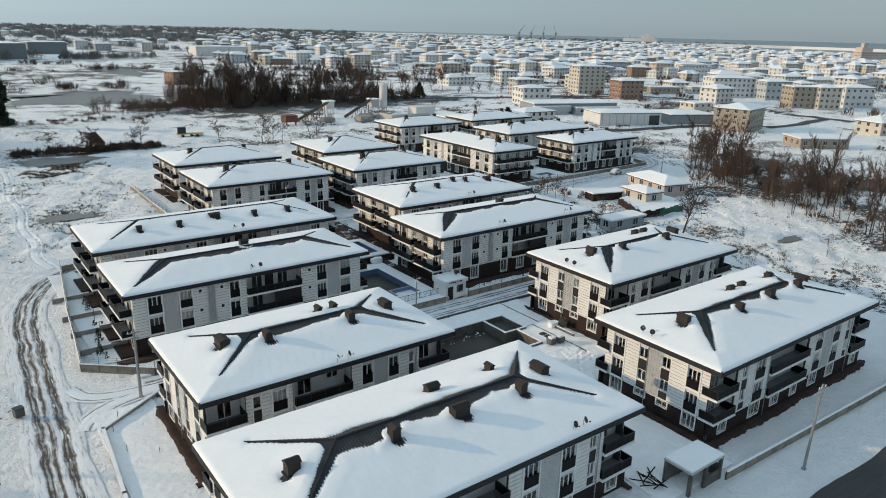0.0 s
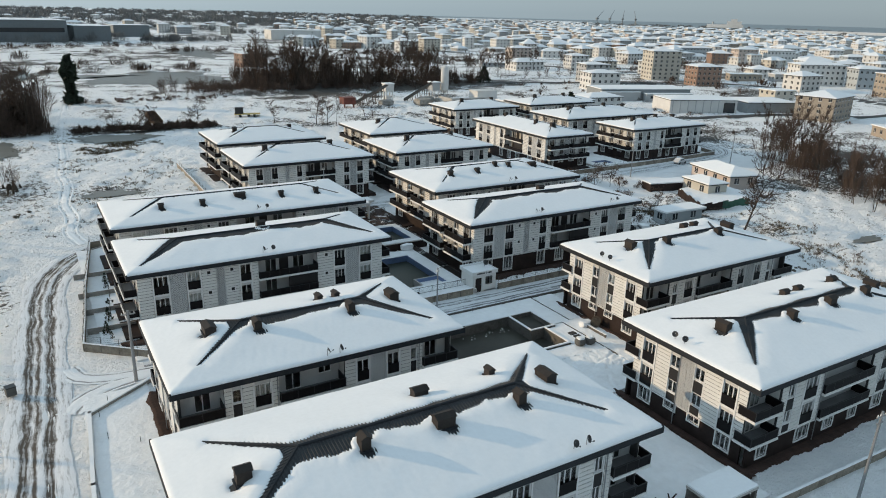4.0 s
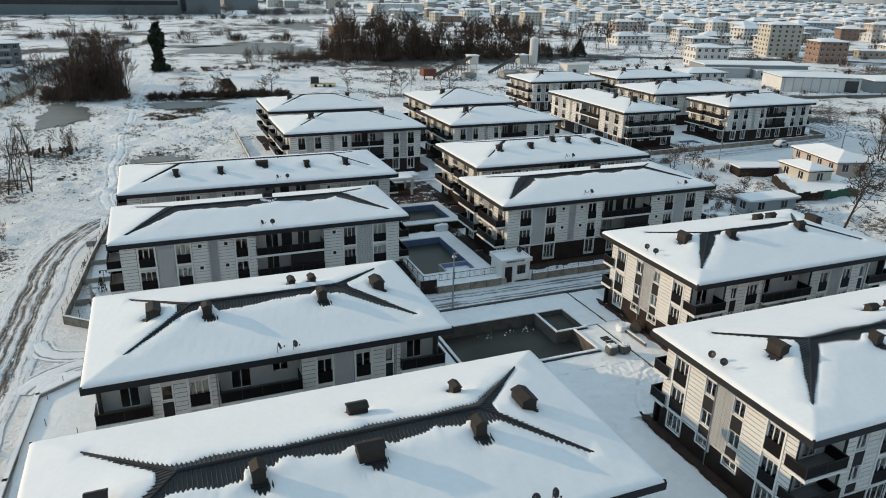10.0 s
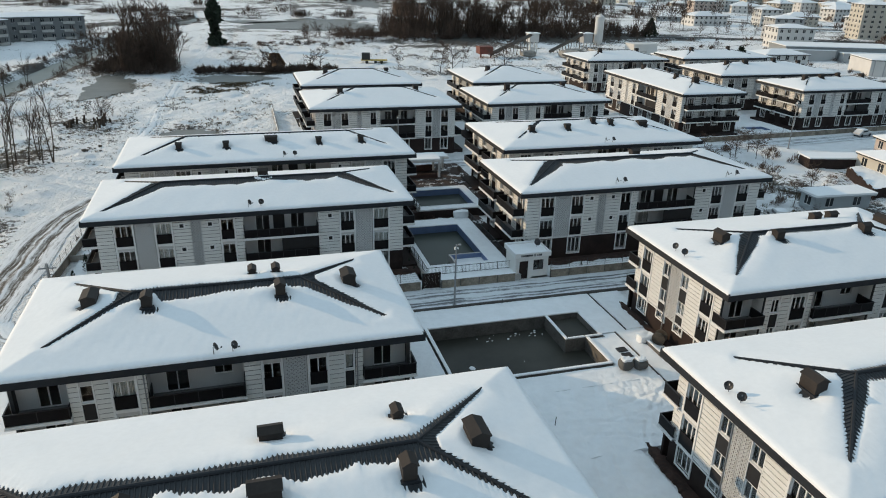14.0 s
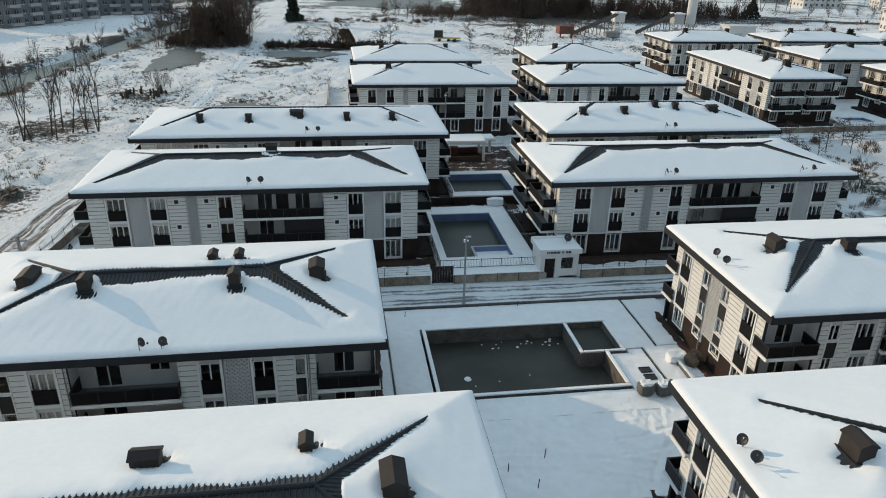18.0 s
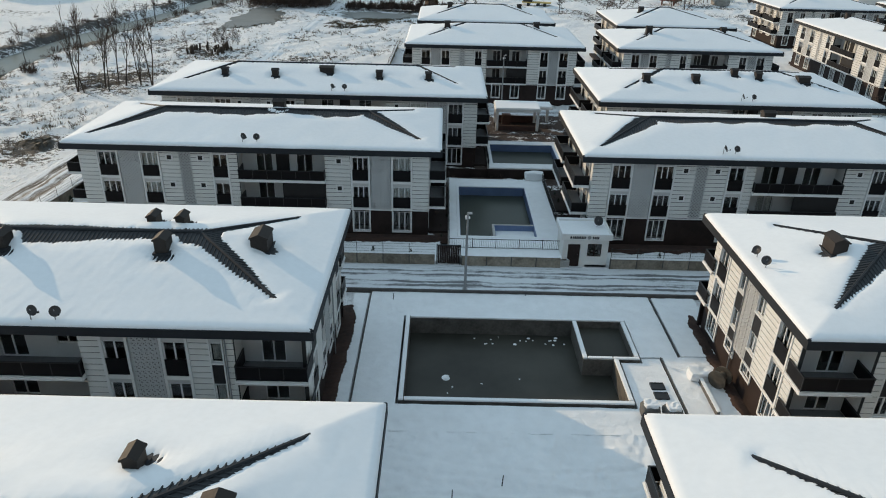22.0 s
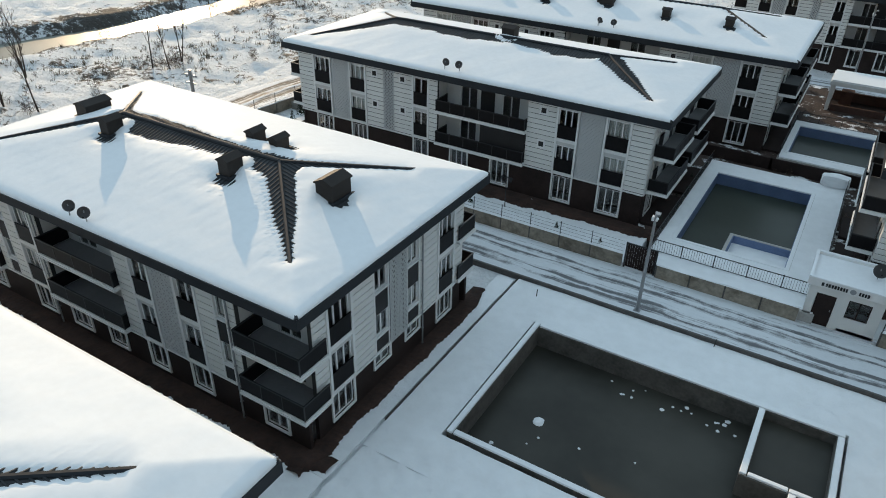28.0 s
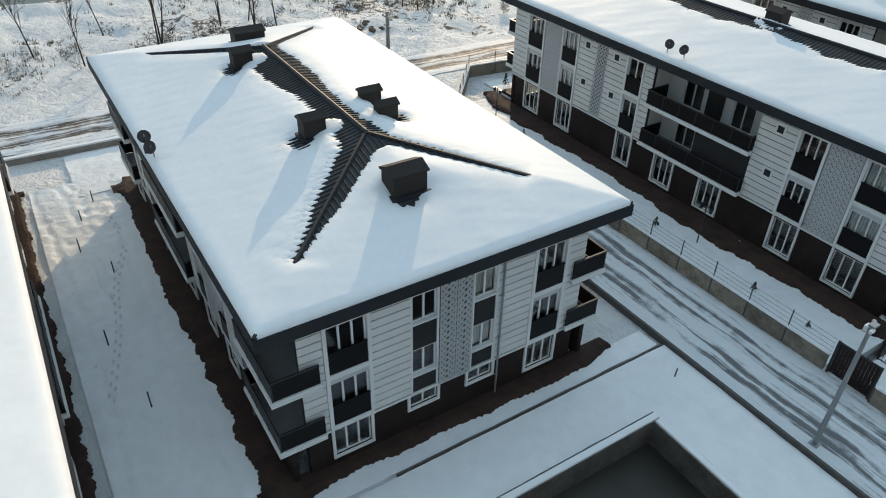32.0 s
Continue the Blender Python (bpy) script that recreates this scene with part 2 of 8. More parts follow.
def to_mesh(bm, name, mats):
    bmesh.ops.recalc_face_normals(bm, faces=bm.faces)
    me = bpy.data.meshes.new(name)
    bm.to_mesh(me)
    bm.free()
    for m in mats if isinstance(mats, (list, tuple)) else [mats]:
        me.materials.append(m)
    return me


CACHE = {}


def shared(key, fill, mats):
    """A mesh built once for a key; fill(bm) draws it."""
    if key not in CACHE:
        bm = bmesh.new()
        fill(bm)
        CACHE[key] = to_mesh(bm, str(key[0]), mats)
    return CACHE[key]


def piece(name, me, parent=None, m=None, label=""):
    ob = new(name, me)
    ob.parent = parent
    if m is not None:
        ob.matrix_basis = m
    return tagged(ob, label)


def part(name, bm, mats, parent=None, label="", m=None):
    return piece(name, to_mesh(bm, name, mats), parent, m, label)


def part_of(name, fill, mats, parent=None, label="", m=None):
    bm = bmesh.new()
    fill(bm)
    return part(name, bm, mats, parent, label, m)


def raw(name, verts, faces, mats, parent=None, label="", smooth=True):
    me = bpy.data.meshes.new(name)
    me.from_pydata([tuple(v) for v in verts], [], [tuple(f) for f in faces])
    for m in mats if isinstance(mats, (list, tuple)) else [mats]:
        me.materials.append(m)
    if smooth:
        me.shade_smooth()
    me.update()
    return piece(name, me, parent, None, label)


def grid_faces(nx, ny):
    i, j = np.meshgrid(np.arange(nx - 1), np.arange(ny - 1))
    a = (j * nx + i).ravel()
    return np.stack([a, a + 1, a + nx + 1, a + nx], 1)


def lumps(x, y, scale, seed=0.0, octaves=4):
    """Cheap smooth noise for arrays: sums of turned waves, about -1 to 1."""
    out, amp, f, tot = 0.0, 1.0, 1.0 / scale, 0.0
    rng = np.random.RandomState(int(seed * 17) + 5)
    for o in range(octaves):
        for k in range(4):
            a, p = rng.uniform(0, 6.28), rng.uniform(0, 6.28)
            out = out + amp * np.sin(6.28 * f * rng.uniform(0.6, 1.4) * (x * math.cos(a) + y * math.sin(a)) + p)
        tot += amp * 4
        amp, f = amp * 0.55, f * 2.1
    return out / tot * 1.8


# ---------------------------------------------------------------- ground
# buildings: name of kind, x0, x1, y0, y1 of the eaves, height of the eaves
PLAN = {
    "A": (26.88, 61.38, 41.11, 57.64, 8.32), "B": (29.26, 57.18, 63.18, 79.07, 8.40),
    "C": (72.52, 106.50, 40.71, 57.03, 8.55), "D": (82.34, 111.04, 62.88, 79.04, 8.72),
    "E": (29.86, 63.58, 92.29, 106.49, 8.55), "F": (75.86, 109.96, 91.25, 106.04, 8.77),
    "G": (30.36, 68.62, 111.67, 127.89, 8.59), "H": (80.96, 113.15, 110.49, 128.29, 8.80),
    "I": (57.5, 85.3, 143.6, 162.0, 8.8), "J": (58.5, 84.0, 168.2, 186.5, 8.8),
    "K": (90.3, 115.8, 143.6, 161.5, 8.8), "L": (95.3, 117.4, 167.5, 187.5, 8.8),
    "M": (139.0, 164.5, 199.5, 216.0, 8.8), "N": (134.2, 149.8, 147.2, 181.5, 8.8),
    "O": (160.0, 195.5, 170.0, 188.5, 8.8), "P": (164.5, 193.0, 147.5, 163.0, 8.8),
    "Q": (170.0, 198.5, 201.0, 216.5, 8.8),
}


def axis(fine0, fine1, step, lo, hi, grow=1.16):
    """Even steps between fine0 and fine1, then longer and longer ones."""
    c = list(np.arange(fine0, fine1 + 1e-6, step))
    s = step
    while c[-1] < hi:
        s *= grow
        c.append(min(c[-1] + s, hi))
    s = step
    while c[0] > lo:
        s *= grow
        c.insert(0, max(c[0] - s, lo))
    return np.array(c)


def calm(x, y):
    """0 on made ground (yards, roads), 1 on open land."""
    inside = np.minimum(np.minimum(x - 17, 128 - x), np.minimum(y - 26, 142 - y))
    inside2 = np.minimum(np.minimum(x - 84, 205 - x), np.minimum(y - 118, 225 - y))
    return np.clip(1 - np.maximum(inside, inside2) / 5.0, 0, 1)


POOL = (61.5, 77.2, 68.5, 78.0)
# the canal's middle line and the ponds: centre, half widths, turn of the outline, level
CANAL_LINE = [(-27, -80), (-25, -20), (-24, 40), (-23, 75), (-19, 96), (-15.5, 112), (-15.6, 130), (-18, 150), (-19.5, 170), (-17, 205), (-11, 240), (-5, 295), (12, 405), (30, 470)]
PONDS = [(45, 238, 11, 7, 1, -0.12), (13, 230, 6, 20, 2, -0.12), (36, 169, 5.5, 2.8, 3, -0.10), (90, 420, 34, 38, 4, -0.1),
         (154.5, 76.5, 4.0, 1.3, 5, -0.1), (150, 640, 16, 60, 6, -0.1), (60, 440, 18, 9, 7, -0.1)]
gx, gy = axis(-30, 210, 1.15, -4600, 4700), axis(22, 290, 1.15, -1500, 4800)
GX, GY = np.meshgrid(gx, gy)
open_land = calm(GX, GY)
GZ = 0.03 * lumps(GX, GY, 6.0, 1) + open_land * (0.28 * lumps(GX, GY, 9.0, 2) + 0.30 * lumps(GX, GY, 3.4, 6, 2) + 0.35 * lumps(GX, GY, 60.0, 3))
far_off = np.clip((np.hypot(GX - 60, GY - 90) - 600) / 500, 0, 1)
GZ = np.where(far_off > 0, GZ * (1 - far_off), GZ) - 0.05
# the hollow of the unfinished pool, its dug-out pit and the two finished pools
for (a, b, c, d), z in ((POOL, -3.0), ((65.0, 73.2, 91.6, 105.4), -2.2), ((69.4, 78.2, 112.2, 120.4), -2.2)):
    GZ[(GX > a - 1.3) & (GX < b + 1.3) & (GY > c - 1.3) & (GY < d + 1.3)] = z
def off_line(x, y, pts):
    """Distance from a broken line."""
    best = np.full_like(x, 1e9)
    for (ax, ay), (bx_, by) in zip(pts, pts[1:]):
        dx, dy = bx_ - ax, by - ay
        t = np.clip(((x - ax) * dx + (y - ay) * dy) / (dx * dx + dy * dy), 0, 1)
        best = np.minimum(best, np.hypot(x - ax - t * dx, y - ay - t * dy))
    return best


def blend(a, b, x):
    t = np.clip((x - a) / (b - a), 0, 1)
    return t * t * (3 - 2 * t)


bank = off_line(GX, GY, CANAL_LINE)
GZ = GZ * blend(2.5, 9.0, bank) - 1.9 * (1 - blend(3.2, 6.2, bank)) + 0.35 * np.exp(-((bank - 8.5) / 2.2) ** 2)
for cx, cy, rx, ry, _, level in PONDS:
    inside = blend(1.05, 1.9, np.hypot((GX - cx) / rx, (GY - cy) / ry))
    GZ = GZ * inside + (level - 0.10 - 0.5 * (1 - blend(0.5, 1.0, np.hypot((GX - cx) / rx, (GY - cy) / ry)))) * (1 - inside)
# the dirt track has been levelled
TRACK = [(36, 133.4), (30, 132), (26.0, 128), (22.9, 121), (21.3, 113), (20.5, 99), (19.75, 84), (19.1, 69), (18.0, 45), (16, 12), (14.5, -25), (13, -70)]
SIDE_ROAD = [(20, 24.5), (58, 27.4), (72, 28.6), (84, 28.4), (100, 28.8), (140, 29.6), (230, 31)]
flat = blend(3.6, 8.0, np.minimum(off_line(GX, GY, TRACK), off_line(GX, GY, SIDE_ROAD)))
GZ = GZ * flat - 0.06 * (1 - flat)
far_sea = (GX > 1480 + 0.477 * (GY - 590)) | (GY - 0.25 * GX > 3200)
GZ[far_sea] = -3.0
ground = raw("ground", np.stack([GX, GY, GZ], -1).reshape(-1, 3), grid_faces(len(gx), len(gy)), FIELD)
tagged(ground, "snow-covered open land with grass and earth showing through", "ground", kind="structure")
wild = ground.data.attributes.new("wild", "FLOAT", "POINT")
# rough grass and earth come through on the canal banks, under the thickets and in the left and eastern scrub
rough_land = open_land.copy()
rough_land += 0.75 * np.exp(-((bank - 6.0) / 2.6) ** 2)
for cx, cy, rx, ry, amount in ((3, 90, 9, 45, 0.22), (10, 148, 8, 7, 0.5), (15, 179, 7, 6, 0.75), (14, 272, 16, 24, 0.9), (136, 76, 16, 26, 0.12), (218, 100, 42, 55, 0.75), (205, 354, 100, 26, 0.9),
                               (132, 114, 16, 20, 0.7), (158, 112, 12, 14, 0.5), (225, 185, 20, 20, 0.5), (57, 249, 22, 4, 0.8), (110, 240, 10, 4, 0.6), (13, 118, 3, 3, 0.7), (36, 169, 9, 6, 0.35), (48, 226, 14, 3, 0.1)):
    rough_land += amount * np.exp(-((GX - cx) / rx) ** 2 - ((GY - cy) / ry) ** 2) * open_land
# thin snow over stubble, ditches and gardens farther out
beyond = blend(300, 380, GY + 0.35 * GX)
bands = np.clip(0.5 + 0.9 * lumps(GX * 0.45, GY, 70.0, 41) + 0.5 * lumps(GX, GY, 26.0, 42), 0, 1.3)
rough_land += 0.62 * beyond * bands
rough_land += 0.10 * (1 - beyond) * open_land * np.clip(0.2 + lumps(GX, GY, 24.0, 43) + 0.5 * lumps(GX, GY, 9.0, 44), 0, 1.2)
wild.data.foreach_set("value", rough_land.ravel().astype(np.float32))


def ground_z(x, y):
    """Height of the ground at a place."""
    i = int(np.clip(np.searchsorted(gx, x) - 1, 0, len(gx) - 2))
    j = int(np.clip(np.searchsorted(gy, y) - 1, 0, len(gy) - 2))
    u, v = (x - gx[i]) / (gx[i + 1] - gx[i]), (y - gy[j]) / (gy[j + 1] - gy[j])
    return float((GZ[j, i] * (1 - u) + GZ[j, i + 1] * u) * (1 - v) + (GZ[j + 1, i] * (1 - u) + GZ[j + 1, i + 1] * u) * v)

# ---------------------------------------------------------------- roofs
SLOPE = 0.22
# bare strips in the snow: (ridge front, ridge back, hips front left, front right, back right, back left) widths, then hip lengths
BARE = {
    "A": (1.25, 0.75, 0.55, 0.35, 0.45, 0.30), "B": (1.15, 0.85, 0.40, 0.72, 0.30, 0.2),
    "C": (0.85, 0.50, 0.62, 0.45, 0.30, 0.22), "D": (0.55, 0.18, 0.75, 0.30, 0.18, 0.12),
    "E": (1.05, 0.05, 0.95, 0.80, 0.10, 0.10), "F": (0.85, 0.05, 1.10, 0.55, 0.10, 0.10),
    "G": (0.10, 0.05, 0.30, 0.10, 0.0, 0.10), "H": (0.10, 0.05, 0.30, 0.10, 0.0, 0.10),
}
# chimneys: place, size along x, along y, height
STACKS = {
    "A": [(31.2, 48.6, 1.0, 0.8, 1.2), (39.2, 47.6, 0.72, 0.85, 1.15), (45.4, 47.4, 1.5, 0.9, 1.1), (52.2, 47.4, 0.72, 0.85, 1.15),
          (45.9, 52.0, 1.2, 0.8, 0.9), (52.7, 52.3, 0.55, 0.8, 0.85), (56.4, 49.5, 1.0, 1.6, 1.1)],
    "B": [(34.3, 71.2, 1.0, 1.7, 0.95), (38.3, 69.5, 0.70, 1.0, 1.0), (47.6, 69.4, 0.70, 1.0, 1.05), (45.7, 73.1, 0.55, 0.95, 0.85),
          (47.5, 73.0, 0.55, 0.95, 0.85), (52.9, 70.9, 1.0, 1.45, 1.15)],
    "C": [(77.6, 48.9, 0.85, 1.3, 1.1), (85.7, 47.2, 0.7, 0.8, 0.95), (92.6, 47.5, 1.1, 0.8, 0.95), (90.9, 51.6, 0.9, 0.7, 0.75),
          (99.0, 47.5, 0.8, 0.75, 0.9), (93.4, 51.7, 0.9, 0.7, 0.75), (99.5, 51.6, 0.9, 0.8, 0.8), (103.8, 49.4, 0.9, 1.5, 1.0)],
    "D": [(87.4, 71.2, 0.85, 1.3, 1.05), (92.4, 69.8, 0.8, 0.8, 0.9), (100.4, 74.0, 0.9, 0.8, 0.9), (102.3, 73.9, 0.9, 0.8, 0.9),
          (102.1, 69.6, 0.9, 0.8, 0.9), (106.4, 71.5, 1.0, 1.6, 1.1)],
    "E": [(47.8, 100.0, 1.1, 0.9, 1.0)], "F": [(95.0, 99.8, 1.1, 0.9, 0.9)],
    "G": [(37.9, 116.3, 0.7, 0.7, 0.85), (43.8, 116.2, 0.7, 0.7, 0.85), (49.7, 117.4, 1.6, 1.0, 0.8), (56.0, 116.4, 0.7, 0.7, 0.85), (61.8, 116.3, 0.7, 0.7, 0.85)],
    "H": [(87.4, 116.2, 0.8, 0.8, 0.85), (93.2, 116.3, 0.8, 0.8, 0.85), (98.4, 118.2, 0.7, 0.7, 0.8), (101.0, 117.4, 0.7, 0.7, 0.8), (106.0, 116.6, 1.4, 1.0, 0.8)],
    "I": [(64, 151.0, 0.9, 0.9, 1.1), (78.5, 152.0, 0.9, 0.9, 1.0)], "J": [(64.5, 176.0, 0.9, 0.9, 1.1), (78.0, 177.0, 0.8, 0.8, 0.9)],
    "K": [(96.5, 150.5, 0.9, 0.9, 1.2), (109.0, 152.0, 0.8, 0.8, 0.9)], "L": [(101.5, 176.0, 0.9, 0.9, 1.1)],
    "M": [(146, 206.5, 0.9, 0.9, 1.0), (158, 207.0, 0.9, 0.9, 1.0)],
    "N": [(141, 153.5, 1.3, 0.9, 1.2), (140.5, 160, 0.8, 0.8, 1.0), (143.0, 167.0, 0.8, 0.8, 1.0), (141, 174.5, 0.8, 0.8, 1.0)],
    "O": [(167, 178, 0.9, 0.9, 1.1), (172.5, 178, 1.3, 0.9, 1.0), (182, 179, 0.9, 0.9, 1.0), (189, 178, 0.9, 0.9, 1.0)],
    "P": [(170.5, 154.5, 0.9, 0.9, 1.1), (175, 154.5, 1.2, 0.8, 1.0), (180.5, 155.5, 0.8, 0.8, 0.9), (187, 155, 0.9, 0.9, 1.0)],
    "Q": [(177, 208, 0.9, 0.9, 1.0), (190, 208.5, 0.9, 0.9, 1.0)],
}


def hip(x, y, x0, x1, y0, y1):
    """Height of a hipped roof over its eaves, and which way it falls (0 front, 1 right, 2 back, 3 left)."""
    d = np.stack([y - y0, x1 - x, y1 - y, x - x0])
    return SLOPE * d.min(0), d.argmin(0)


def stack_piece(x, y, z, sx, sy, h, name="chimney"):
    """A sheet-clad chimney: shaft, gabled cap with a small overhang, flashing at the foot."""
    root = new(name)
    h *= 0.95
    root.location = (x, y, z)
    tagged(root, "dark sheet-metal chimney with a gabled cap on a snowy roof", "chimney", "roof chimneys")

    def shaft(bm):
        bx(bm, -sx / 2, sx / 2, -sy / 2, sy / 2, -0.5, h * 0.80)
    def cap(bm):
        o, t = 0.07, h * 0.80
        along_x = sx >= sy
        a, b = sx / 2 + o, sy / 2 + o
        lo = [bm.verts.new(p) for p in ((-a, -b, t), (a, -b, t), (a, b, t), (-a, b, t))]
        ed = [bm.verts.new(p) for p in ((-a, -b, t + 0.07), (a, -b, t + 0.07), (a, b, t + 0.07), (-a, b, t + 0.07))]
        r = [bm.verts.new(p) for p in (((-a, 0, h + 0.1), (a, 0, h + 0.1)) if along_x else ((0, -b, h + 0.1), (0, b, h + 0.1)))]
        for i in range(4):
            j = (i + 1) % 4
            bm.faces.new((lo[i], lo[j], ed[j], ed[i]))
        bm.faces.new(lo[::-1])
        if along_x:
            for f in ((ed[0], ed[1], r[1], r[0]), (ed[2], ed[3], r[0], r[1]), (ed[1], ed[2], r[1]), (ed[3], ed[0], r[0])):
                bm.faces.new(f)
        else:
            for f in ((ed[1], ed[2], r[1], r[0]), (ed[3], ed[0], r[0], r[1]), (ed[0], ed[1], r[0]), (ed[2], ed[3], r[1])):
                bm.faces.new(f)
    def foot(bm):
        bx(bm, -sx / 2 - 0.12, sx / 2 + 0.12, -sy / 2 - 0.12, sy / 2 + 0.12, -0.5, 0.06)
    part_of("shaft", shaft, STACK, root)
    part_of("cap", cap, STACK, root)
    part_of("flashing", foot, SLATE, root)
    return root


def roof(key, root, fine=0.125):
    """Tile-sheet roof with fascia, ribs where it lies bare, ridge caps, and the snow on it. All in the building's own frame."""
    X0, X1, Y0, Y1, ze = PLAN[key]
    L, W = X1 - X0, Y1 - Y0
    long_x = L >= W
    hw = min(L, W) / 2
    rz = SLOPE * hw
    e = ((hw, W / 2), (L - hw, W / 2)) if long_x else ((L / 2, hw), (L / 2, W - hw))
    def deck(bm):
        v = [bm.verts.new(p) for p in ((0, 0, ze), (L, 0, ze), (L, W, ze), (0, W, ze), (*e[0], ze + rz), (*e[1], ze + rz))]
        fs = ((0, 1, 5, 4), (1, 2, 5), (2, 3, 4, 5), (3, 0, 4)) if long_x else ((0, 1, 4), (1, 2, 5, 4), (2, 3, 5), (3, 0, 4, 5))
        for f in fs:
            bm.faces.new([v[i] for i in f])
    part_of("roof", deck, TILE, root, "dark grey ribbed tile-sheet roof")
    f0 = 0.05
    h0, h1, t = ze - 0.52, ze - 0.01, 0.16
    for q in ((-f0, L + f0, -f0, t), (-f0, L + f0, W - t, W + f0), (-f0, t, t, W - t), (L - t, L + f0, t, W - t)):
        part_of("fascia", lambda bm: bx(bm, *q, h0, h1), SLATE, root, "dark slate-coloured fascia and gutter")
    def soffit(bm):
        bx(bm, 0.16, L - 0.16, 0.16, W - 0.16, ze - 0.50, ze - 0.38)
    part_of("soffit", soffit, PLASTER, root)
    bare = BARE.get(key, (0.05, 0.0, 0.25, 0.1, 0.0, 0.0))
    # ribs
    if key in "ABCDEF":
        def ribs(bm):
            for x in np.arange(0.25, L, 0.25):
                for s in (0, 1):
                    dist = min(x, L - x, hw)
                    if dist < 1.0:
                        continue
                    top, low = dist, max(0.4, dist - 3.0)
                    ya, yb = (low, top) if s == 0 else (W - low, W - top)
                    za, zb = ze + SLOPE * low, ze + SLOPE * top
                    q = [bm.verts.new(p) for p in ((x - 0.045, ya, za), (x + 0.045, ya, za), (x + 0.045, yb, zb), (x - 0.045, yb, zb),
                                                   (x - 0.02, ya, za + 0.05), (x + 0.02, ya, za + 0.05), (x + 0.02, yb, zb + 0.05), (x - 0.02, yb, zb + 0.05))]
                    for f in ((4, 5, 6, 7), (0, 4, 7, 3), (1, 2, 6, 5), (0, 1, 5, 4)):
                        bm.faces.new([q[i] for i in f])
            for y in np.arange(0.25, W, 0.25):
                for s in (0, 1):
                    dist = min(y, W - y)
                    if dist < 1.0:
                        continue
                    top, low = dist, max(0.4, dist - 2.5)
                    xa, xb = (low, top) if s == 0 else (L - low, L - top)
                    za, zb = ze + SLOPE * low, ze + SLOPE * top
                    q = [bm.verts.new(p) for p in ((xa, y - 0.045, za), (xa, y + 0.045, za), (xb, y + 0.045, zb), (xb, y - 0.045, zb),
                                                   (xa, y - 0.02, za + 0.05), (xa, y + 0.02, za + 0.05), (xb, y + 0.02, zb + 0.05), (xb, y - 0.02, zb + 0.05))]
                    for f in ((4, 5, 6, 7), (0, 4, 7, 3), (1, 2, 6, 5), (0, 1, 5, 4)):
                        bm.faces.new([q[i] for i in f])
        part_of("roof_ribs", ribs, TILE, root)
    def caps(bm):
        a, b = (Vector((*p, ze + rz + 0.03)) for p in e)
        tube(bm, a, b, 0.13, 0.13, 8)
        corners = ((0, 0), (0, W), (L, 0), (L, W)) if long_x else ((0, 0), (L, 0), (0, W), (L, W))
        for i, c in enumerate(corners):
            tube(bm, (*c, ze + 0.03), a if i < 2 else b, 0.10, 0.10, 6)
    part_of("ridge_cap", caps, SLATE, root, "dark rounded ridge and hip caps")
    # snow
    nx, ny = int(L / fine) + 1, int(W / (fine * 1.5)) + 1
    xs, ys = np.linspace(0.0, L, nx), np.linspace(0.0, W, ny)
    x, y = np.meshgrid(xs, ys)
    h, side = hip(x, y, 0, L, 0, W)
    seed = ord(key) - 60
    n1, n2 = lumps(x, y, 5.0, seed), lumps(x, y, 1.3, seed + 30)
    thick = 0.20 + 0.022 * n1 + 0.0015 * n2
    edge = np.minimum(np.minimum(x, L - x), np.minimum(y, W - y))
    thick = thick * np.clip(0.25 + edge / 0.35, 0, 1) ** 0.5
    melt = np.full_like(x, -5.0)
    if not long_x:
        xa, ya, LL, WW = y, L - x, W, L
    else:
        xa, ya, LL, WW = x, y, L, W
    tooth = np.where(np.arange(nx) % 2 == 0, 0.15, -0.15)[None, :] * np.ones_like(x) * (0.6 + 0.6 * lumps(x, y, 0.9, seed + 3))
    tooth_y = np.where(np.arange(ny) % 2 == 0, 0.05, -0.05)[:, None] * np.ones_like(x)
    sway = 0.9 + 0.45 * lumps(xa, 0 * xa, 6.5, seed + 11) + 0.06 * lumps(xa, ya, 1.6, seed + 12)
    along = np.clip(np.minimum(xa - hw + 0.5, LL - hw - xa + 0.5), -1, 0.5)
    dr = np.abs(ya - WW / 2)
    for width, half in ((bare[0], ya <= WW / 2), (bare[1], ya > WW / 2)):
        mm = np.where(half & (along > -0.6), width * sway - dr + tooth, -5)
        melt = np.maximum(melt, mm)
    hips = ((0, 0, bare[2]), (LL, 0, bare[3]), (LL, WW, bare[4]), (0, WW, bare[5]))
    for cx, cy, w in hips:
        sx, sy = (1 if cx == 0 else -1), (1 if cy == 0 else -1)
        px, py = (xa - cx) * sx, (ya - cy) * sy
        s = (px + py) / 2
        d = np.abs(px - py) * 0.71
        reach = hw * (0.42 - 0.22 * min(1.0, w)) - 0.35
        prof = np.clip((s - reach) / (hw - reach), 0, 1) * np.clip((hw * 1.06 - s) / 0.8, 0, 1)
        wobble = 1 + 0.2 * lumps(s, 0 * s, 2.5, seed + 20 + sx + 2 * sy)
        teeth = np.where(px > py, tooth, tooth_y) * 0.6
        melt = np.maximum(melt, np.where(prof > 0, w * (0.22 + 0.85 * prof) * wobble * np.minimum(1, prof * 2) - d + teeth - 1.5 * np.clip(1 - prof * 8, 0, 1), -5))
    for (sx_, sy_, a, b, hh) in STACKS.get(key, []):
        lx, ly = sx_ - X0, sy_ - Y0
        dx, dy = x - lx, y - ly
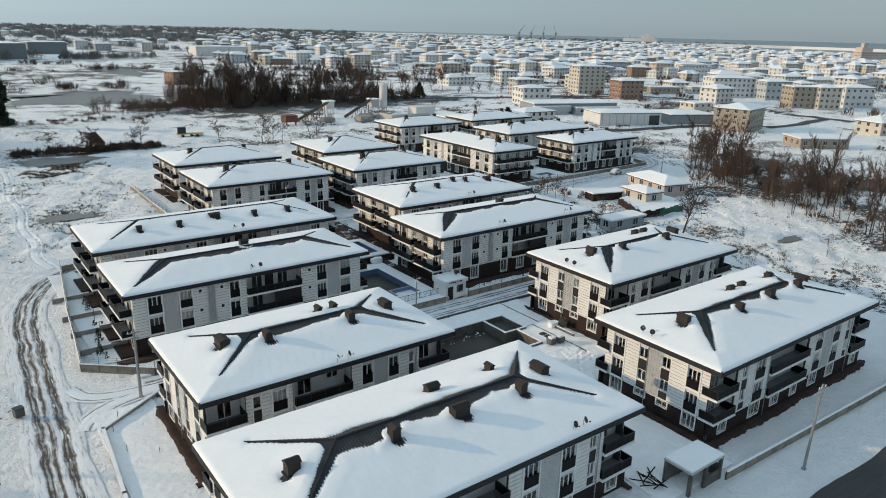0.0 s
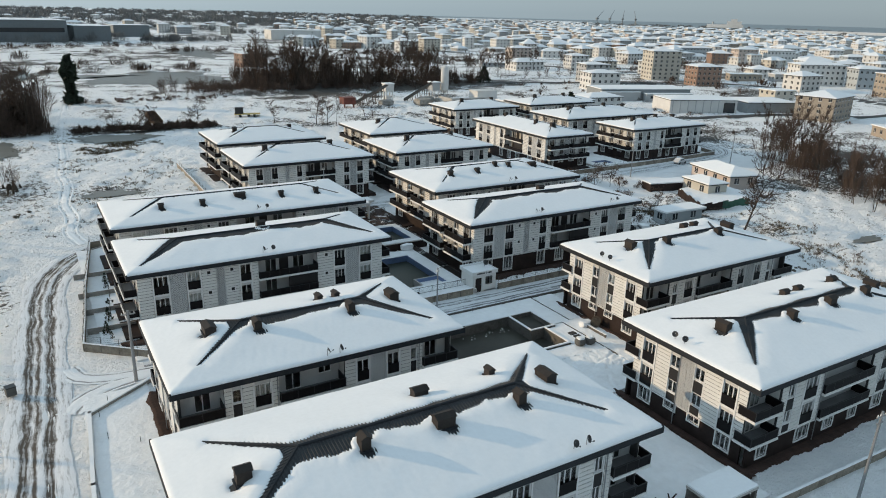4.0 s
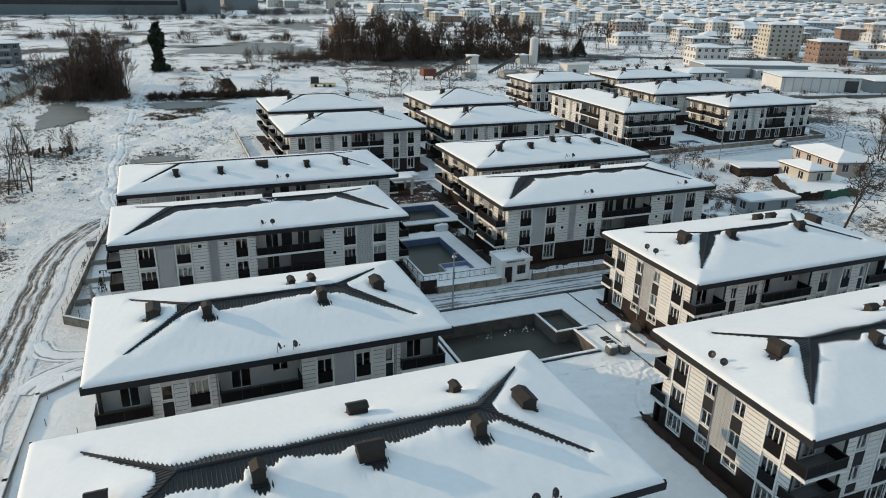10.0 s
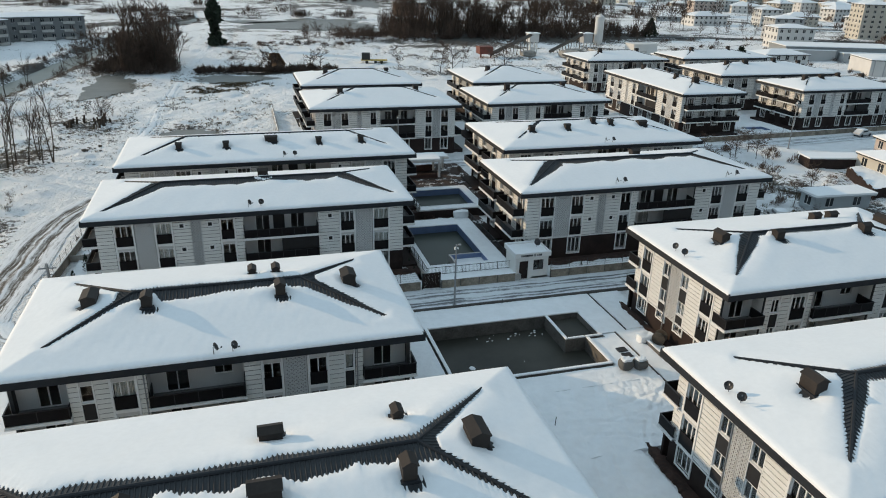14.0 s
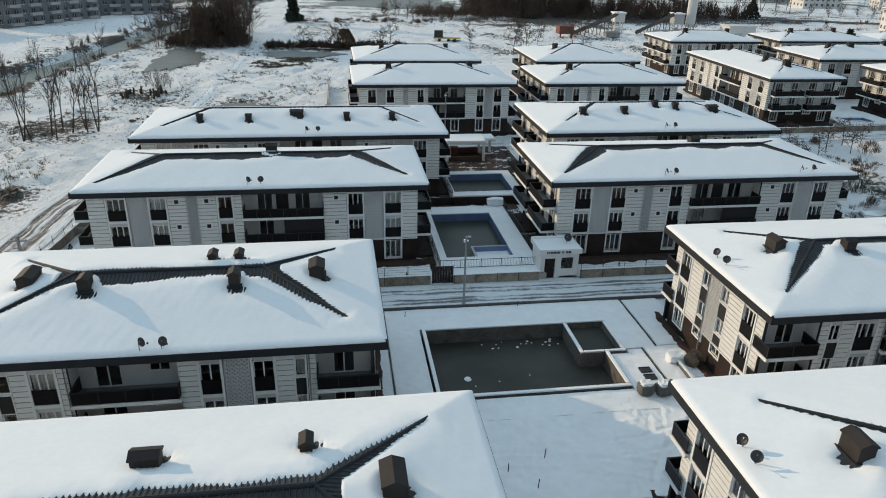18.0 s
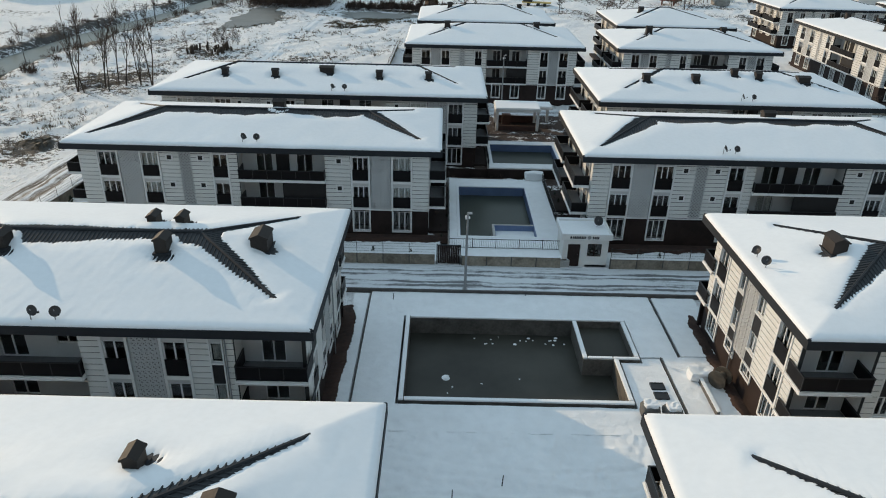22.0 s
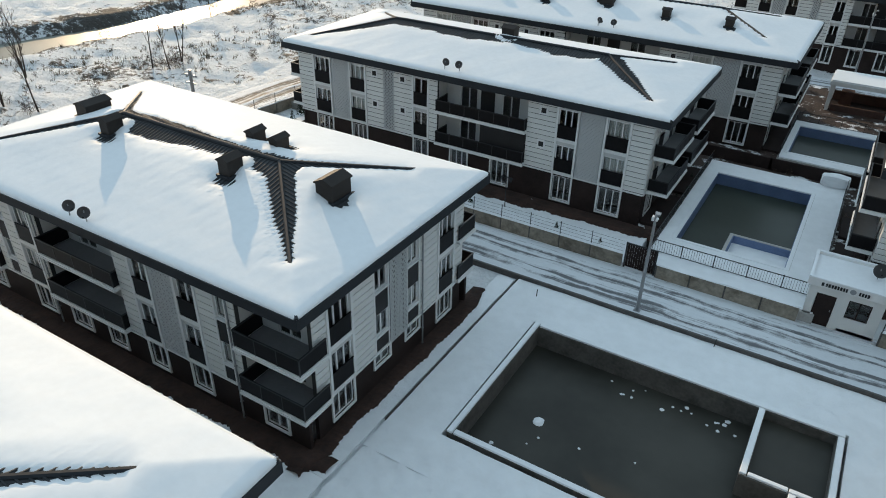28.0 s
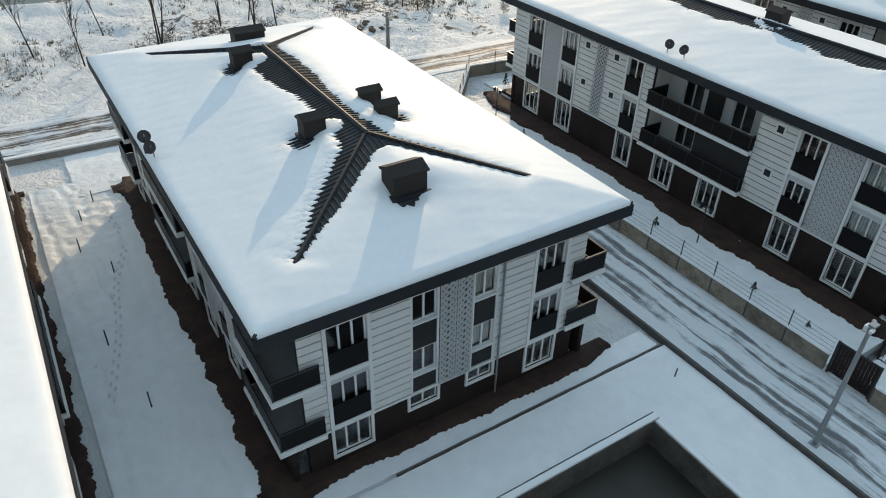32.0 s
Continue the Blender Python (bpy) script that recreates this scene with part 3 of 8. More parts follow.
        # snow piles against the shaft, but slides off just below it
        heap = np.exp(-((dx / (a * 1.3)) ** 2 + (dy / (b * 1.6)) ** 2))
        thick = thick + 0.07 * heap + (0.22 if key in "GH" else 0.12) * np.exp(-((dx / 1.7) ** 2 + (dy / 1.6) ** 2))
        melt = np.where(heap > 0.45, np.minimum(melt, 0.35 - heap), melt)
        fall = np.where(side == 0, -1, 1)
        low = 0.27 - np.hypot((dx - 0.25 * a) / 1.25, dy - fall * (b / 2 + 0.12)) * 0.75 + 0.05 * n2 + tooth * 0.8
        melt = np.maximum(melt, np.where(np.isin(side, (0, 2)), low, -5))
        low2 = 0.25 - np.hypot(dx - np.where(side == 1, 1, -1) * (a / 2 + 0.1), (dy + 0.2) / 1.3) * 0.75 + 0.05 * n2 + tooth_y * 1.2
        melt = np.maximum(melt, np.where(np.isin(side, (1, 3)), low2, -5))
    # the snow thins out towards the bare strips and shows the sheet's ribs as ripples there
    cover = np.clip(-melt / 1.5, 0, 1)
    soft = 0.16 * np.clip(-melt / 0.16, 0, 1) + 0.84 * cover * (2 - cover)
    ripple = np.where((side == 0) | (side == 2), tooth, tooth_y) * 0.5 * (1 - cover) ** 1.3 * np.clip(-melt / 0.2, 0, 1)
    if not long_x or key not in "ABCDEF":
        ripple = 0
    z = ze + h + 0.005 + np.where(melt < 0, thick * soft + ripple, -0.25 * np.clip(melt / 0.25, 0, 1))
    verts = np.stack([x, y, z], -1).reshape(-1, 3)
    faces = grid_faces(nx, ny)
    # close the rim down to the eaves
    ring = np.concatenate([np.arange(nx), np.arange(1, ny) * nx + nx - 1, (ny - 1) * nx + np.arange(nx - 2, -1, -1), np.arange(ny - 2, 0, -1) * nx])
    rim = verts[ring].copy()
    rim[:, 2] = ze - 0.02
    k = len(verts)
    verts = np.concatenate([verts, rim])
    nr = len(ring)
    i = np.arange(nr)
    side_faces = np.stack([k + i, k + (i + 1) % nr, ring[(i + 1) % nr], ring[i]], 1)
    raw("snow_cover", verts, np.concatenate([faces, side_faces]), SNOW, root, "deep white snow with bare strips along the ridge")
    for sx_, sy_, a, b, hh in STACKS.get(key, []):
        zz, _ = hip(np.array(sx_), np.array(sy_), X0, X1, Y0, Y1)
        stack_piece(sx_, sy_, ze + float(zz), a, b, hh)

# ---------------------------------------------------------------- fronts
# In a front's own frame u runs to the right along the wall, d into the building and z up.
def frame_boxes(bm, w, h, leaves, deep=0.08):
    """A window frame in one skin, open where the panes go."""
    xs = [0.0]
    for a, b in leaf_panes(w, h, leaves):
        xs += [a, b]
    xs.append(w)
    zs = [0.0, 0.07, h - 0.07, h]
    g = {(i, j): bm.verts.new((x, 0, z)) for i, x in enumerate(xs) for j, z in enumerate(zs)}
    for i in range(len(xs) - 1):
        for j in range(3):
            q = [g[i, j], g[i + 1, j], g[i + 1, j + 1], g[i, j + 1]]
            if i % 2 and j == 1:
                r = [bm.verts.new(v.co + Vector((0, deep, 0))) for v in q]
                for k in range(4):
                    bm.faces.new((q[k], q[(k + 1) % 4], r[(k + 1) % 4], r[k]))
            else:
                bm.faces.new(q)


def leaf_panes(w, h, leaves):
    t = 0.055
    edges = [t] + [w * i / leaves for i in range(1, leaves)] + [w - t]
    for i in range(leaves):
        a = edges[i] + (0.04 if i else 0)
        b = edges[i + 1] - (0.04 if i < leaves - 1 else 0)
        yield a, b


WIN_COUNT = [0]


def window(root, m, u, z, w, h, leaves, light, d=0.07, rail=False, sill=False):
    WIN_COUNT[0] += 1
    w, h = round(w, 2), round(h, 2)
    at = m @ pose(u, d, z)
    if light:
        def fill(bm):
            # one skin: frame faces in front, each pane set back in its rebate
            xs = [0.0]
            for a, b in leaf_panes(w, h, leaves):
                xs += [a, b]
            xs.append(w)
            zs = [0.0, 0.07, h - 0.07, h]
            g = {(i, j): bm.verts.new((x, 0, z)) for i, x in enumerate(xs) for j, z in enumerate(zs)}
            for i in range(len(xs) - 1):
                for j in range(3):
                    q = [g[i, j], g[i + 1, j], g[i + 1, j + 1], g[i, j + 1]]
                    if i % 2 and j == 1:
                        r = [bm.verts.new(v.co + Vector((0, 0.05, 0))) for v in q]
                        bm.faces.new(r).material_index = 1
                        for k in range(4):
                            bm.faces.new((q[k], q[(k + 1) % 4], r[(k + 1) % 4], r[k]))
                    else:
                        bm.faces.new(q)
        win = piece("window", shared(("window", w, h, leaves), fill, [PVC, GLASS]), root, at)
    else:
        win = piece("window", shared(("window_frame", w, h, leaves), lambda bm: frame_boxes(bm, w, h, leaves), PVC), root, at)
        for a, b in leaf_panes(w, h, leaves):
            pw = round(b - a, 3)
            piece("pane", shared(("pane", pw, h), lambda bm: bx(bm, 0, pw, 0.035, 0.05, 0.07, h - 0.07), GLASS), win, pose(a, 0, 0))
    if not light and z > 2.0 and (WIN_COUNT[0] * 7919) % 10 < 2:
        def folds(bm):
            n = 26
            for s in range(2):
                vs = []
                for i in range(n + 1):
                    x = 0.08 + (w - 0.16) * i / n
                    y = 0.16 + 0.03 * math.sin(i * 1.9) + 0.012 * s
                    vs.append((bm.verts.new((x, y, 0.1)), bm.verts.new((x, y, h - 0.1))))
                for p, q in zip(vs, vs[1:]):
                    bm.faces.new((p[0], q[0], q[1], p[1]))
        piece("curtain", shared(("curtain", w, h), folds, CURTAIN), win)
    if rail and not light:
        rh = min(1.0, h * 0.5)
        def rails(bm):
            bx(bm, 0.02, w - 0.02, -0.13, -0.10, 0.02, rh)
            bx(bm, 0.0, w, -0.15, -0.08, rh, rh + 0.045)
        piece("balustrade", shared(("balustrade", w, rh), rails, BALU), win, None, "smoked glass guard with a dark rail")
    elif rail:
        piece("balustrade", shared(("guard", w), lambda bm: bx(bm, 0, w, -0.13, -0.08, 0.02, 1.0), BALU), win)
    if sill:
        piece("sill", shared(("sill", w), lambda bm: bx(bm, -0.06, w + 0.06, -0.16, 0.04, -0.07, 0.0), TRIM), win)
    return win


FLOORTILE = surface("grey_balcony_tile", (0.17, 0.17, 0.175), 0.6, var=0.12, grain=6, bump=0.1)


def balcony(root, m, u0, u1, d0, d1, z, light=False, sides=(True, True)):
    """A slab with a white edge and smoked guards round its open sides; d0 is the outer edge."""
    w, dep = round(u1 - u0, 2), round(d1 - d0, 2)
    def slab(bm):
        bx(bm, 0, w, 0, dep, -0.20, 0.0)
        bx(bm, -0.03, w + 0.03, -0.03, dep, -0.22, -0.12)
        bx(bm, 0.1, w - 0.1, 0.1, dep, 0.0, 0.02, 1)
    s = piece("balcony", shared(("slab", w, dep), slab, [TRIM, FLOORTILE]), root, m @ pose(u0, d0, z))
    def guard(bm):
        bx(bm, 0.05, w - 0.05, 0.05, 0.08, 0.03, 0.86)
        if sides[0]:
            bx(bm, 0.05, 0.08, 0.08, dep - 0.02, 0.03, 0.86)
        if sides[1]:
            bx(bm, w - 0.08, w - 0.05, 0.08, dep - 0.02, 0.03, 0.86)
    piece("balustrade", shared(("balcony_guard", w, dep, sides), guard, BALU), s, None, "smoked dark balcony guard")
    def rail(bm):
        bx(bm, 0.02, w - 0.02, 0.03, 0.10, 0.86, 0.92)
        for k, x in ((0, 0.02), (1, w - 0.10)):
            if sides[k]:
                bx(bm, x, x + 0.08, 0.10, dep - 0.02, 0.86, 0.92)
        n = max(2, int(w / 1.3) + 1)
        for i in range(n):
            x = 0.04 + (w - 0.13) * i / (n - 1)
            bx(bm, x, x + 0.05, 0.035, 0.095, -0.05, 0.86)
    piece("handrail", shared(("handrail", w, dep, sides), rail, BLACK), s)


def siding(root, m, u0, u1, z0, z1, single, step=0.372):
    """Boards with dark open joints on a backing."""
    n = max(1, int(round((z1 - z0) / step)))
    st = (z1 - z0) / n
    w = round(u1 - u0, 2)
    if w < 0.05:
        return
    if single:
        def board(bm):
            bx(bm, 0.0, w, -0.04, 0.0, 0, st - 0.05)
        me = shared(("board", w, round(st, 3)), board, CLAD)
        for i in range(n):
            piece("board", me, root, m @ pose(u0, 0, z0 + i * st + 0.025))
    else:
        def boards(bm):
            for i in range(n):
                bx(bm, 0, w, -0.04, 0.0, i * st + 0.025, (i + 1) * st - 0.025)
        piece("cladding", shared(("boards", w, n, round(st, 3)), boards, CLAD), root, m @ pose(u0, 0, z0))["kind"] = "stuff"


def islands(bm):
    """The separate pieces of a bmesh, each as a bmesh of its own."""
    bm.verts.index_update()
    mark, n = {}, 0
    for v in bm.verts:
        if v.index in mark:
            continue
        todo = [v]
        while todo:
            q = todo.pop()
            if q.index not in mark:
                mark[q.index] = n
                todo += [e.other_vert(q) for e in q.link_edges]
        n += 1
    out = []
    for k in range(n):
        one = bm.copy()
        one.verts.index_update()
        bmesh.ops.delete(one, geom=[v for v in one.verts if mark[v.index] != k], context="VERTS")
        out.append(one)
    bm.free()
    return out


def front(root, m, spec, width, lv, light=False, single=False, vents=(), back_side=False):
    """One front. lv: base, belt, floors ((door foot, door head), ...), top, ground window span."""
    base, belt, floors, top, (g0, g1) = lv
    walls, plinth, trims = (bmesh.new() for _ in range(3))
    groove, panels = [], []
    lows = []
    for item in spec:
        kind, u0, u1 = item[:3]
        if kind == "s":
            groove.append((u0, u1, 0.0, 0.22, belt, top))
            siding(root, m, u0, u1, belt + 0.04, top - 0.02, single)
        elif kind == "p":
            bx(walls, u0, u1, 0.03, 0.22, belt, top)
            mid = (u0 + u1) / 2
            if u1 - u0 > 1.4 and len(item) > 3:
                fret_panel(root, m, u0 + 0.03, mid - 0.03, belt - 0.05, top, -0.05, light)
                fret_panel(root, m, mid + 0.03, u1 - 0.03, belt - 0.05, top, -0.05, light)
                # dark strip stands in for the shadow between the two screens
                panels.append((mid - 0.03, mid + 0.03, -0.02, 0.03, belt, top))
            else:
                fret_panel(root, m, u0 + 0.02, u1 - 0.02, belt, top, -0.02, light)
        elif kind in ("fd", "w", "nw"):
            t = 0.10
            zs = [belt]
            if kind == "fd":
                bx(trims, u0 - 0.09, u0 + t - 0.04, -0.09, 0.22, belt - 0.1, top)
                bx(trims, u1 - t + 0.04, u1 + 0.09, -0.09, 0.22, belt - 0.1, top)
            else:
                bx(trims, u0 - 0.05, u0 + 0.03, -0.05, 0.22, belt, top)
                bx(trims, u1 - 0.03, u1 + 0.05, -0.05, 0.22, belt, top)
            a, b = (u0 + t - 0.04, u1 - t + 0.04) if kind == "fd" else (u0 + 0.03, u1 - 0.03)
            last = belt
            for zb, zt in floors:
                z0 = zb if kind == "fd" else zt - 1.27
                if kind == "fd":
                    bx(walls, a, b, 0.02, 0.22, last, z0)
                    bx(trims, a, b, -0.08, 0.02, max(last, z0 - 0.24), z0 - 0.003)
                else:
                    bx(walls, a, b, 0.05, 0.22, last, z0)
                    panels.append((a + 0.01, b - 0.01, -0.01, 0.05, last + 0.05, z0 - 0.06))
                leaves = (3 if b - a > 1.42 else 2) if kind == "fd" else (2 if b - a > 0.8 else 1)
                window(root, m, a, z0, b - a, zt - z0, leaves, light, rail=kind == "fd" and not back_side, sill=kind != "fd" and not light)
                last = zt
            bx(walls, a, b, 0.02, 0.22, last, top)
            if kind == "fd":
                lows.append((a, b, g0, g1))
            elif kind == "w":
                lows.append((a - 0.1, b + 0.1, g1 - 0.62, g1))
        elif kind == "d":
            panels.append((u0, u1, -0.25, 1.3, belt, top))
        elif kind == "r":
            back = 1.45
            holes = item[3]
            openl, openr = item[4] if len(item) > 4 else (False, False)
            for fi, (zb, zt) in enumerate(floors):
                zlow = belt if fi == 0 else floors[fi - 1][1] + 0.2
                zhigh = floors[fi + 1][0] - 0.1 if fi + 1 < len(floors) else top
                last = u0
                for hk, h0, h1 in holes:
                    bx(walls, last, h0, back, back + 0.2, zb - 0.1, zhigh)
                    hz = zb if hk == "door" else zb + 0.95
                    if hk == "window":
                        bx(walls, h0, h1, back, back + 0.2, zb - 0.1, hz)
                    bx(walls, h0, h1, back, back + 0.2, zt - 0.12, zhigh)
                    window(root, m, h0, hz, h1 - h0, zt - 0.12 - hz, 2, light, d=back + 0.05)
                    last = h1
                bx(walls, last, u1, back, back + 0.2, zb - 0.1, zhigh)
                balcony(root, m, u0 - (0.22 if openl else 0.0), u1 + (0.28 if openr else 0.0), -0.40, back, zb, light)
            if len(item) > 5:
                # the lower loggia is closed with brown panels on one side, and a brown pier stands between the doors above
                post = item[5]
                panels.append((post, u1 - 0.02, 0.0, 0.06, floors[0][0] + 0.05, floors[0][1] + 0.20))
                panels.append((post - 0.75, post + 0.45, back - 0.08, back - 0.01, floors[1][0] + 0.02, top))
            if not openl:
                bx(walls, u0 - 0.18, u0, 0.22, back, belt, top)
            if not openr:
                bx(walls, u1, u1 + 0.18, 0.22, back, belt, top)
            for hk, h0, h1 in holes:
                lows.append((h0, h1, g0, g1))
    # plinth storey
    lows.sort()
    last = 0.0
    for a, b, z0, z1 in lows:
        if a - last > 0.01:
            bx(plinth, last, a, 0.06, 0.28, base, belt - 0.1)
        bx(plinth, a, b, 0.06, 0.28, base, z0)
        if belt - 0.1 - z1 > 0.01:
            bx(plinth, a, b, 0.06, 0.28, z1, belt - 0.1)
        for s0, s1, s2, s3 in ((a - 0.12, a, z0 - 0.12, z1 + 0.1), (b, b + 0.12, z0 - 0.12, z1 + 0.1), (a, b, z0 - 0.12, z0)):
            bx(trims, s0, s1, -0.02, 0.06, s2, min(s3, belt - 0.12))
        window(root, m, a, z0, b - a, z1 - z0, 3 if b - a > 1.42 else 2, light, d=0.12)
        last = b
    bx(plinth, last, width, 0.06, 0.28, base, belt - 0.1)
    bx(trims, 0, width, -0.07, 0.25, belt - 0.10, belt)
    for u, z in vents:
        panels.append((u + 0.06, u + 0.44, -0.072, -0.05, z + 0.06, z + 0.44))
        bx(trims, u - 0.08, u + 0.58, -0.06, -0.036, z - 0.08, z + 0.58)
    for name, bm, mat in (("wall", walls, PLASTER), ("plinth", plinth, PLINTH), ("surround", trims, TRIM)):
        if bm.verts:
            bmesh.ops.remove_doubles(bm, verts=bm.verts[:], dist=0.0005)
            if single and name == "wall":
                for one in islands(bm):
                    part(name, one, mat, root, "", m)
            else:
                part(name, bm, mat, root, "", m)
        else:
            bm.free()
    # panels holds real dark infill and the painted shadow strips between screens
    for name, boxes, mat in (("backing", groove, GROOVE), ("infill_panel", panels, PANEL)):
        if single:
            for p0, p1, q0, q1, r0, r1 in boxes:
                size = tuple(round(v, 3) for v in (p1 - p0, q1 - q0, r1 - r0))
                piece(name, shared((name, *size), lambda bm: bx(bm, 0, size[0], 0, size[1], 0, size[2]), mat), root, m @ pose(p0, q0, r0))
        elif boxes:
            part_of(name, lambda bm: [bx(bm, *q) for q in boxes], mat, root, "", m)["kind"] = "stuff"


def fret_panel(root, m, u0, u1, z0, z1, d, light):
    """A fretwork screen: crossing diagonal and upright bars in front of a sheet painted dark as shade."""
    w, h = round(u1 - u0, 2), round(z1 - z0, 2)
    cell = 0.30
    def bars(bm):
        def bar(x0, y0, x1, y1, t):
            v = Vector((x1 - x0, 0, y1 - y0))
            if v.length < 0.05:
                return
            n = Vector((-v.z, 0, v.x)).normalized() * t / 2
            a, b = Vector((x0, 0, y0)), Vector((x1, 0, y1))
            o = Vector((0, -0.03, 0))
            lo = [bm.verts.new(p) for p in (a - n, b - n, b + n, a + n)]
            hi = [bm.verts.new(p + o) for p in (a - n, b - n, b + n, a + n)]
            bm.faces.new(hi)
            for i in range(4):
                bm.faces.new((lo[i], lo[(i + 1) % 4], hi[(i + 1) % 4], hi[i]))
        c = -h
        while c < w:
            x0, x1 = max(0, c), min(w, c + h)
            bar(x0, x0 - c, x1, x1 - c, 0.075)
            bar(w - x0, x0 - c, w - x1, x1 - c, 0.075)
            c += cell
        k = cell / 2
        while k < w:
            bar(k, 0, k, h, 0.05)
            k += cell
        k = cell / 2
        while k < h:
            bar(0, k, w, k, 0.05)
            k += cell
        for q in ((0.03, 0, 0.03, h), (w - 0.03, 0, w - 0.03, h), (0, 0.03, w, 0.03), (0, h - 0.03, w, h - 0.03)):
            bar(*q, 0.07)
    back = piece("fretwork_panel", shared(("fret_back", w, h), lambda bm: bx(bm, 0, w, 0, 0.05, 0, h), FRETBACK), root, m @ pose(u0, d, z0), "white fretwork screen over a backing painted dark as shade")
    piece("fretwork", shared(("fret_bars", w, h), bars, LATTICE), back)["kind"] = "stuff"


def spread(spec, cut0, cut1, extra):
    """Stretch what lies between two cuts by extra metres, keeping doors and windows their width."""
    f = (cut1 - cut0 + extra) / (cut1 - cut0)
    def go(u):
        return u if u <= cut0 else (cut0 + (u - cut0) * f if u < cut1 else u + extra)
    out = []
    for it in spec:
        k, a, b = it[:3]
        na, nb = go(a), go(b)
        rest = list(it[3:])
        if k == "r" and len(rest) > 2:
            rest[2] = go(rest[2])
        if k == "r" and rest:
            rest[0] = [(h, *(lambda c, w: (c - w / 2, c + w / 2))(go((p + q) / 2), q - p)) for h, p, q in rest[0]]
        out.append((k, na, nb, *rest))
    return out


# front of the four southern blocks (as on the block of 26.5 m between its side walls)
S_FRONT = [("r", 0.0, 3.65, [("door", 1.45, 2.8)], (True, False)), ("s", 3.65, 4.25), ("nw", 4.30, 5.15), ("s", 5.22, 6.10), ("fd", 6.2, 7.75),
           ("s", 7.85, 8.4), ("r", 8.4, 14.65, [("door", 9.4, 10.9), ("window", 12.6, 13.85)]), ("s", 14.65, 15.72), ("fd", 15.82, 17.15),
           ("p", 17.27, 18.85), ("fd", 18.97, 20.32), ("s", 20.42, 21.45), ("nw", 21.5, 22.2), ("s", 22.3, 22.8),
           ("r", 22.8, 26.46, [("door", 23.85, 25.2)], (False, True))]
# side of those blocks, from its front corner, 13.4 m long
S_SIDE = [("s", 0.0, 0.90), ("fd", 1.0, 2.68), ("s", 2.8, 4.52), ("w", 4.58, 5.80), ("p", 5.88, 7.52, 2), ("w", 7.56, 8.74), ("s", 8.80, 10.66), ("fd", 10.76, 12.38), ("s", 12.48, 13.42)]
# front of the four northern blocks, 31.4 m between its side walls
N_FRONT = [("s", 0.0, 1.55), ("fd", 1.68, 3.45), ("p", 3.58, 5.40), ("fd", 5.53, 7.15), ("s", 7.27, 8.98), ("p", 8.98, 10.05), ("s", 10.05, 11.78), ("fd", 11.9, 13.33),
           ("s", 13.43, 14.2), ("r", 14.2, 22.05, [("door", 15.5, 17.0), ("door", 19.2, 20.7)], (False, False), 18.1), ("s", 22.05, 24.3),
           ("fd", 24.42, 26.0), ("p", 26.13, 27.95), ("fd", 28.08, 29.83), ("s", 29.93, 31.4)]
N_SIDE = [("s", 0.0, 0.8), ("fd", 1.3, 2.9), ("s", 3.1, 4.2), ("w", 4.4, 5.5), ("p", 5.6, 7.2), ("w", 7.3, 8.4), ("s", 8.6, 9.7), ("fd", 9.9, 11.5), ("s", 12.0, 12.8)]


def southern(key, light=False, single=True):
    X0, X1, Y0, Y1, ze = PLAN[key]
    root, L, W = ROOTS[key], X1 - X0, Y1 - Y0
    dz = ze - 8.40
    top = ze - 0.50
    lv = (-0.9, 2.2 + dz, ((2.36 + dz, 4.45 + dz), (4.98 + dz, 7.12 + dz)), top, (0.55 + dz, 1.95 + dz))
    in_x, in_y = 0.73, 0.72
    wl = L - 2 * in_x
    fr = spread(S_FRONT, 3.65, 22.8, wl - 26.46)
    front(root, pose(in_x, in_y, 0), fr, wl, lv, light, single)
    front(root, pose(L - in_x, W - in_y, 0, 0, 0, 180), fr, wl, lv, True, False, (), True)
    depth = W - 2 * in_y
    side = spread(S_SIDE, 2.7, 10.7, depth - 2 * 0.78 - 13.42)
    ws = depth - 2 * 0.78
    front(root, pose(L - in_x, in_y + 0.78, 0, 0, 0, 90), side, ws, lv, light, single)
    front(root, pose(in_x, W - in_y - 0.78, 0, 0, 0, -90), side, ws, lv, light or key in "AB", single and key in "CD")
    # solid dark block added in place of rooms; stops the view through
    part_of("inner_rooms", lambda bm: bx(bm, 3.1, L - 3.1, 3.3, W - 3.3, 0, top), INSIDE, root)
    def downpipe(bm):
        tube(bm, (0, -0.11, -0.2), (0, -0.11, top - 0.05), 0.045, 0.045, 8)
        for z in (1.2, 3.4, 5.6):
            bx(bm, -0.06, 0.06, -0.16, -0.02, z, z + 0.05)
    pipe = shared(("downpipe", round(top, 2)), downpipe, STEEL)
    for m, u in ((pose(in_x, in_y, 0), fr[13][1] + 0.1), (pose(in_x, in_y, 0), fr[5][2] - 0.15), (pose(L - in_x, in_y + 0.78, 0, 0, 0, 90), side[5][2] + 0.25),
                 (pose(in_x, W - in_y - 0.78, 0, 0, 0, -90), side[3][2] + 0.04)):
        piece("downpipe", pipe, root, m @ pose(u, 0, 0), "grey rain downpipe")
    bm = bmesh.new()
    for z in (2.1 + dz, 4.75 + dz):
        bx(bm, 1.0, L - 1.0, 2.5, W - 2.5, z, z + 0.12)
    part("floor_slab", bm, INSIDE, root)


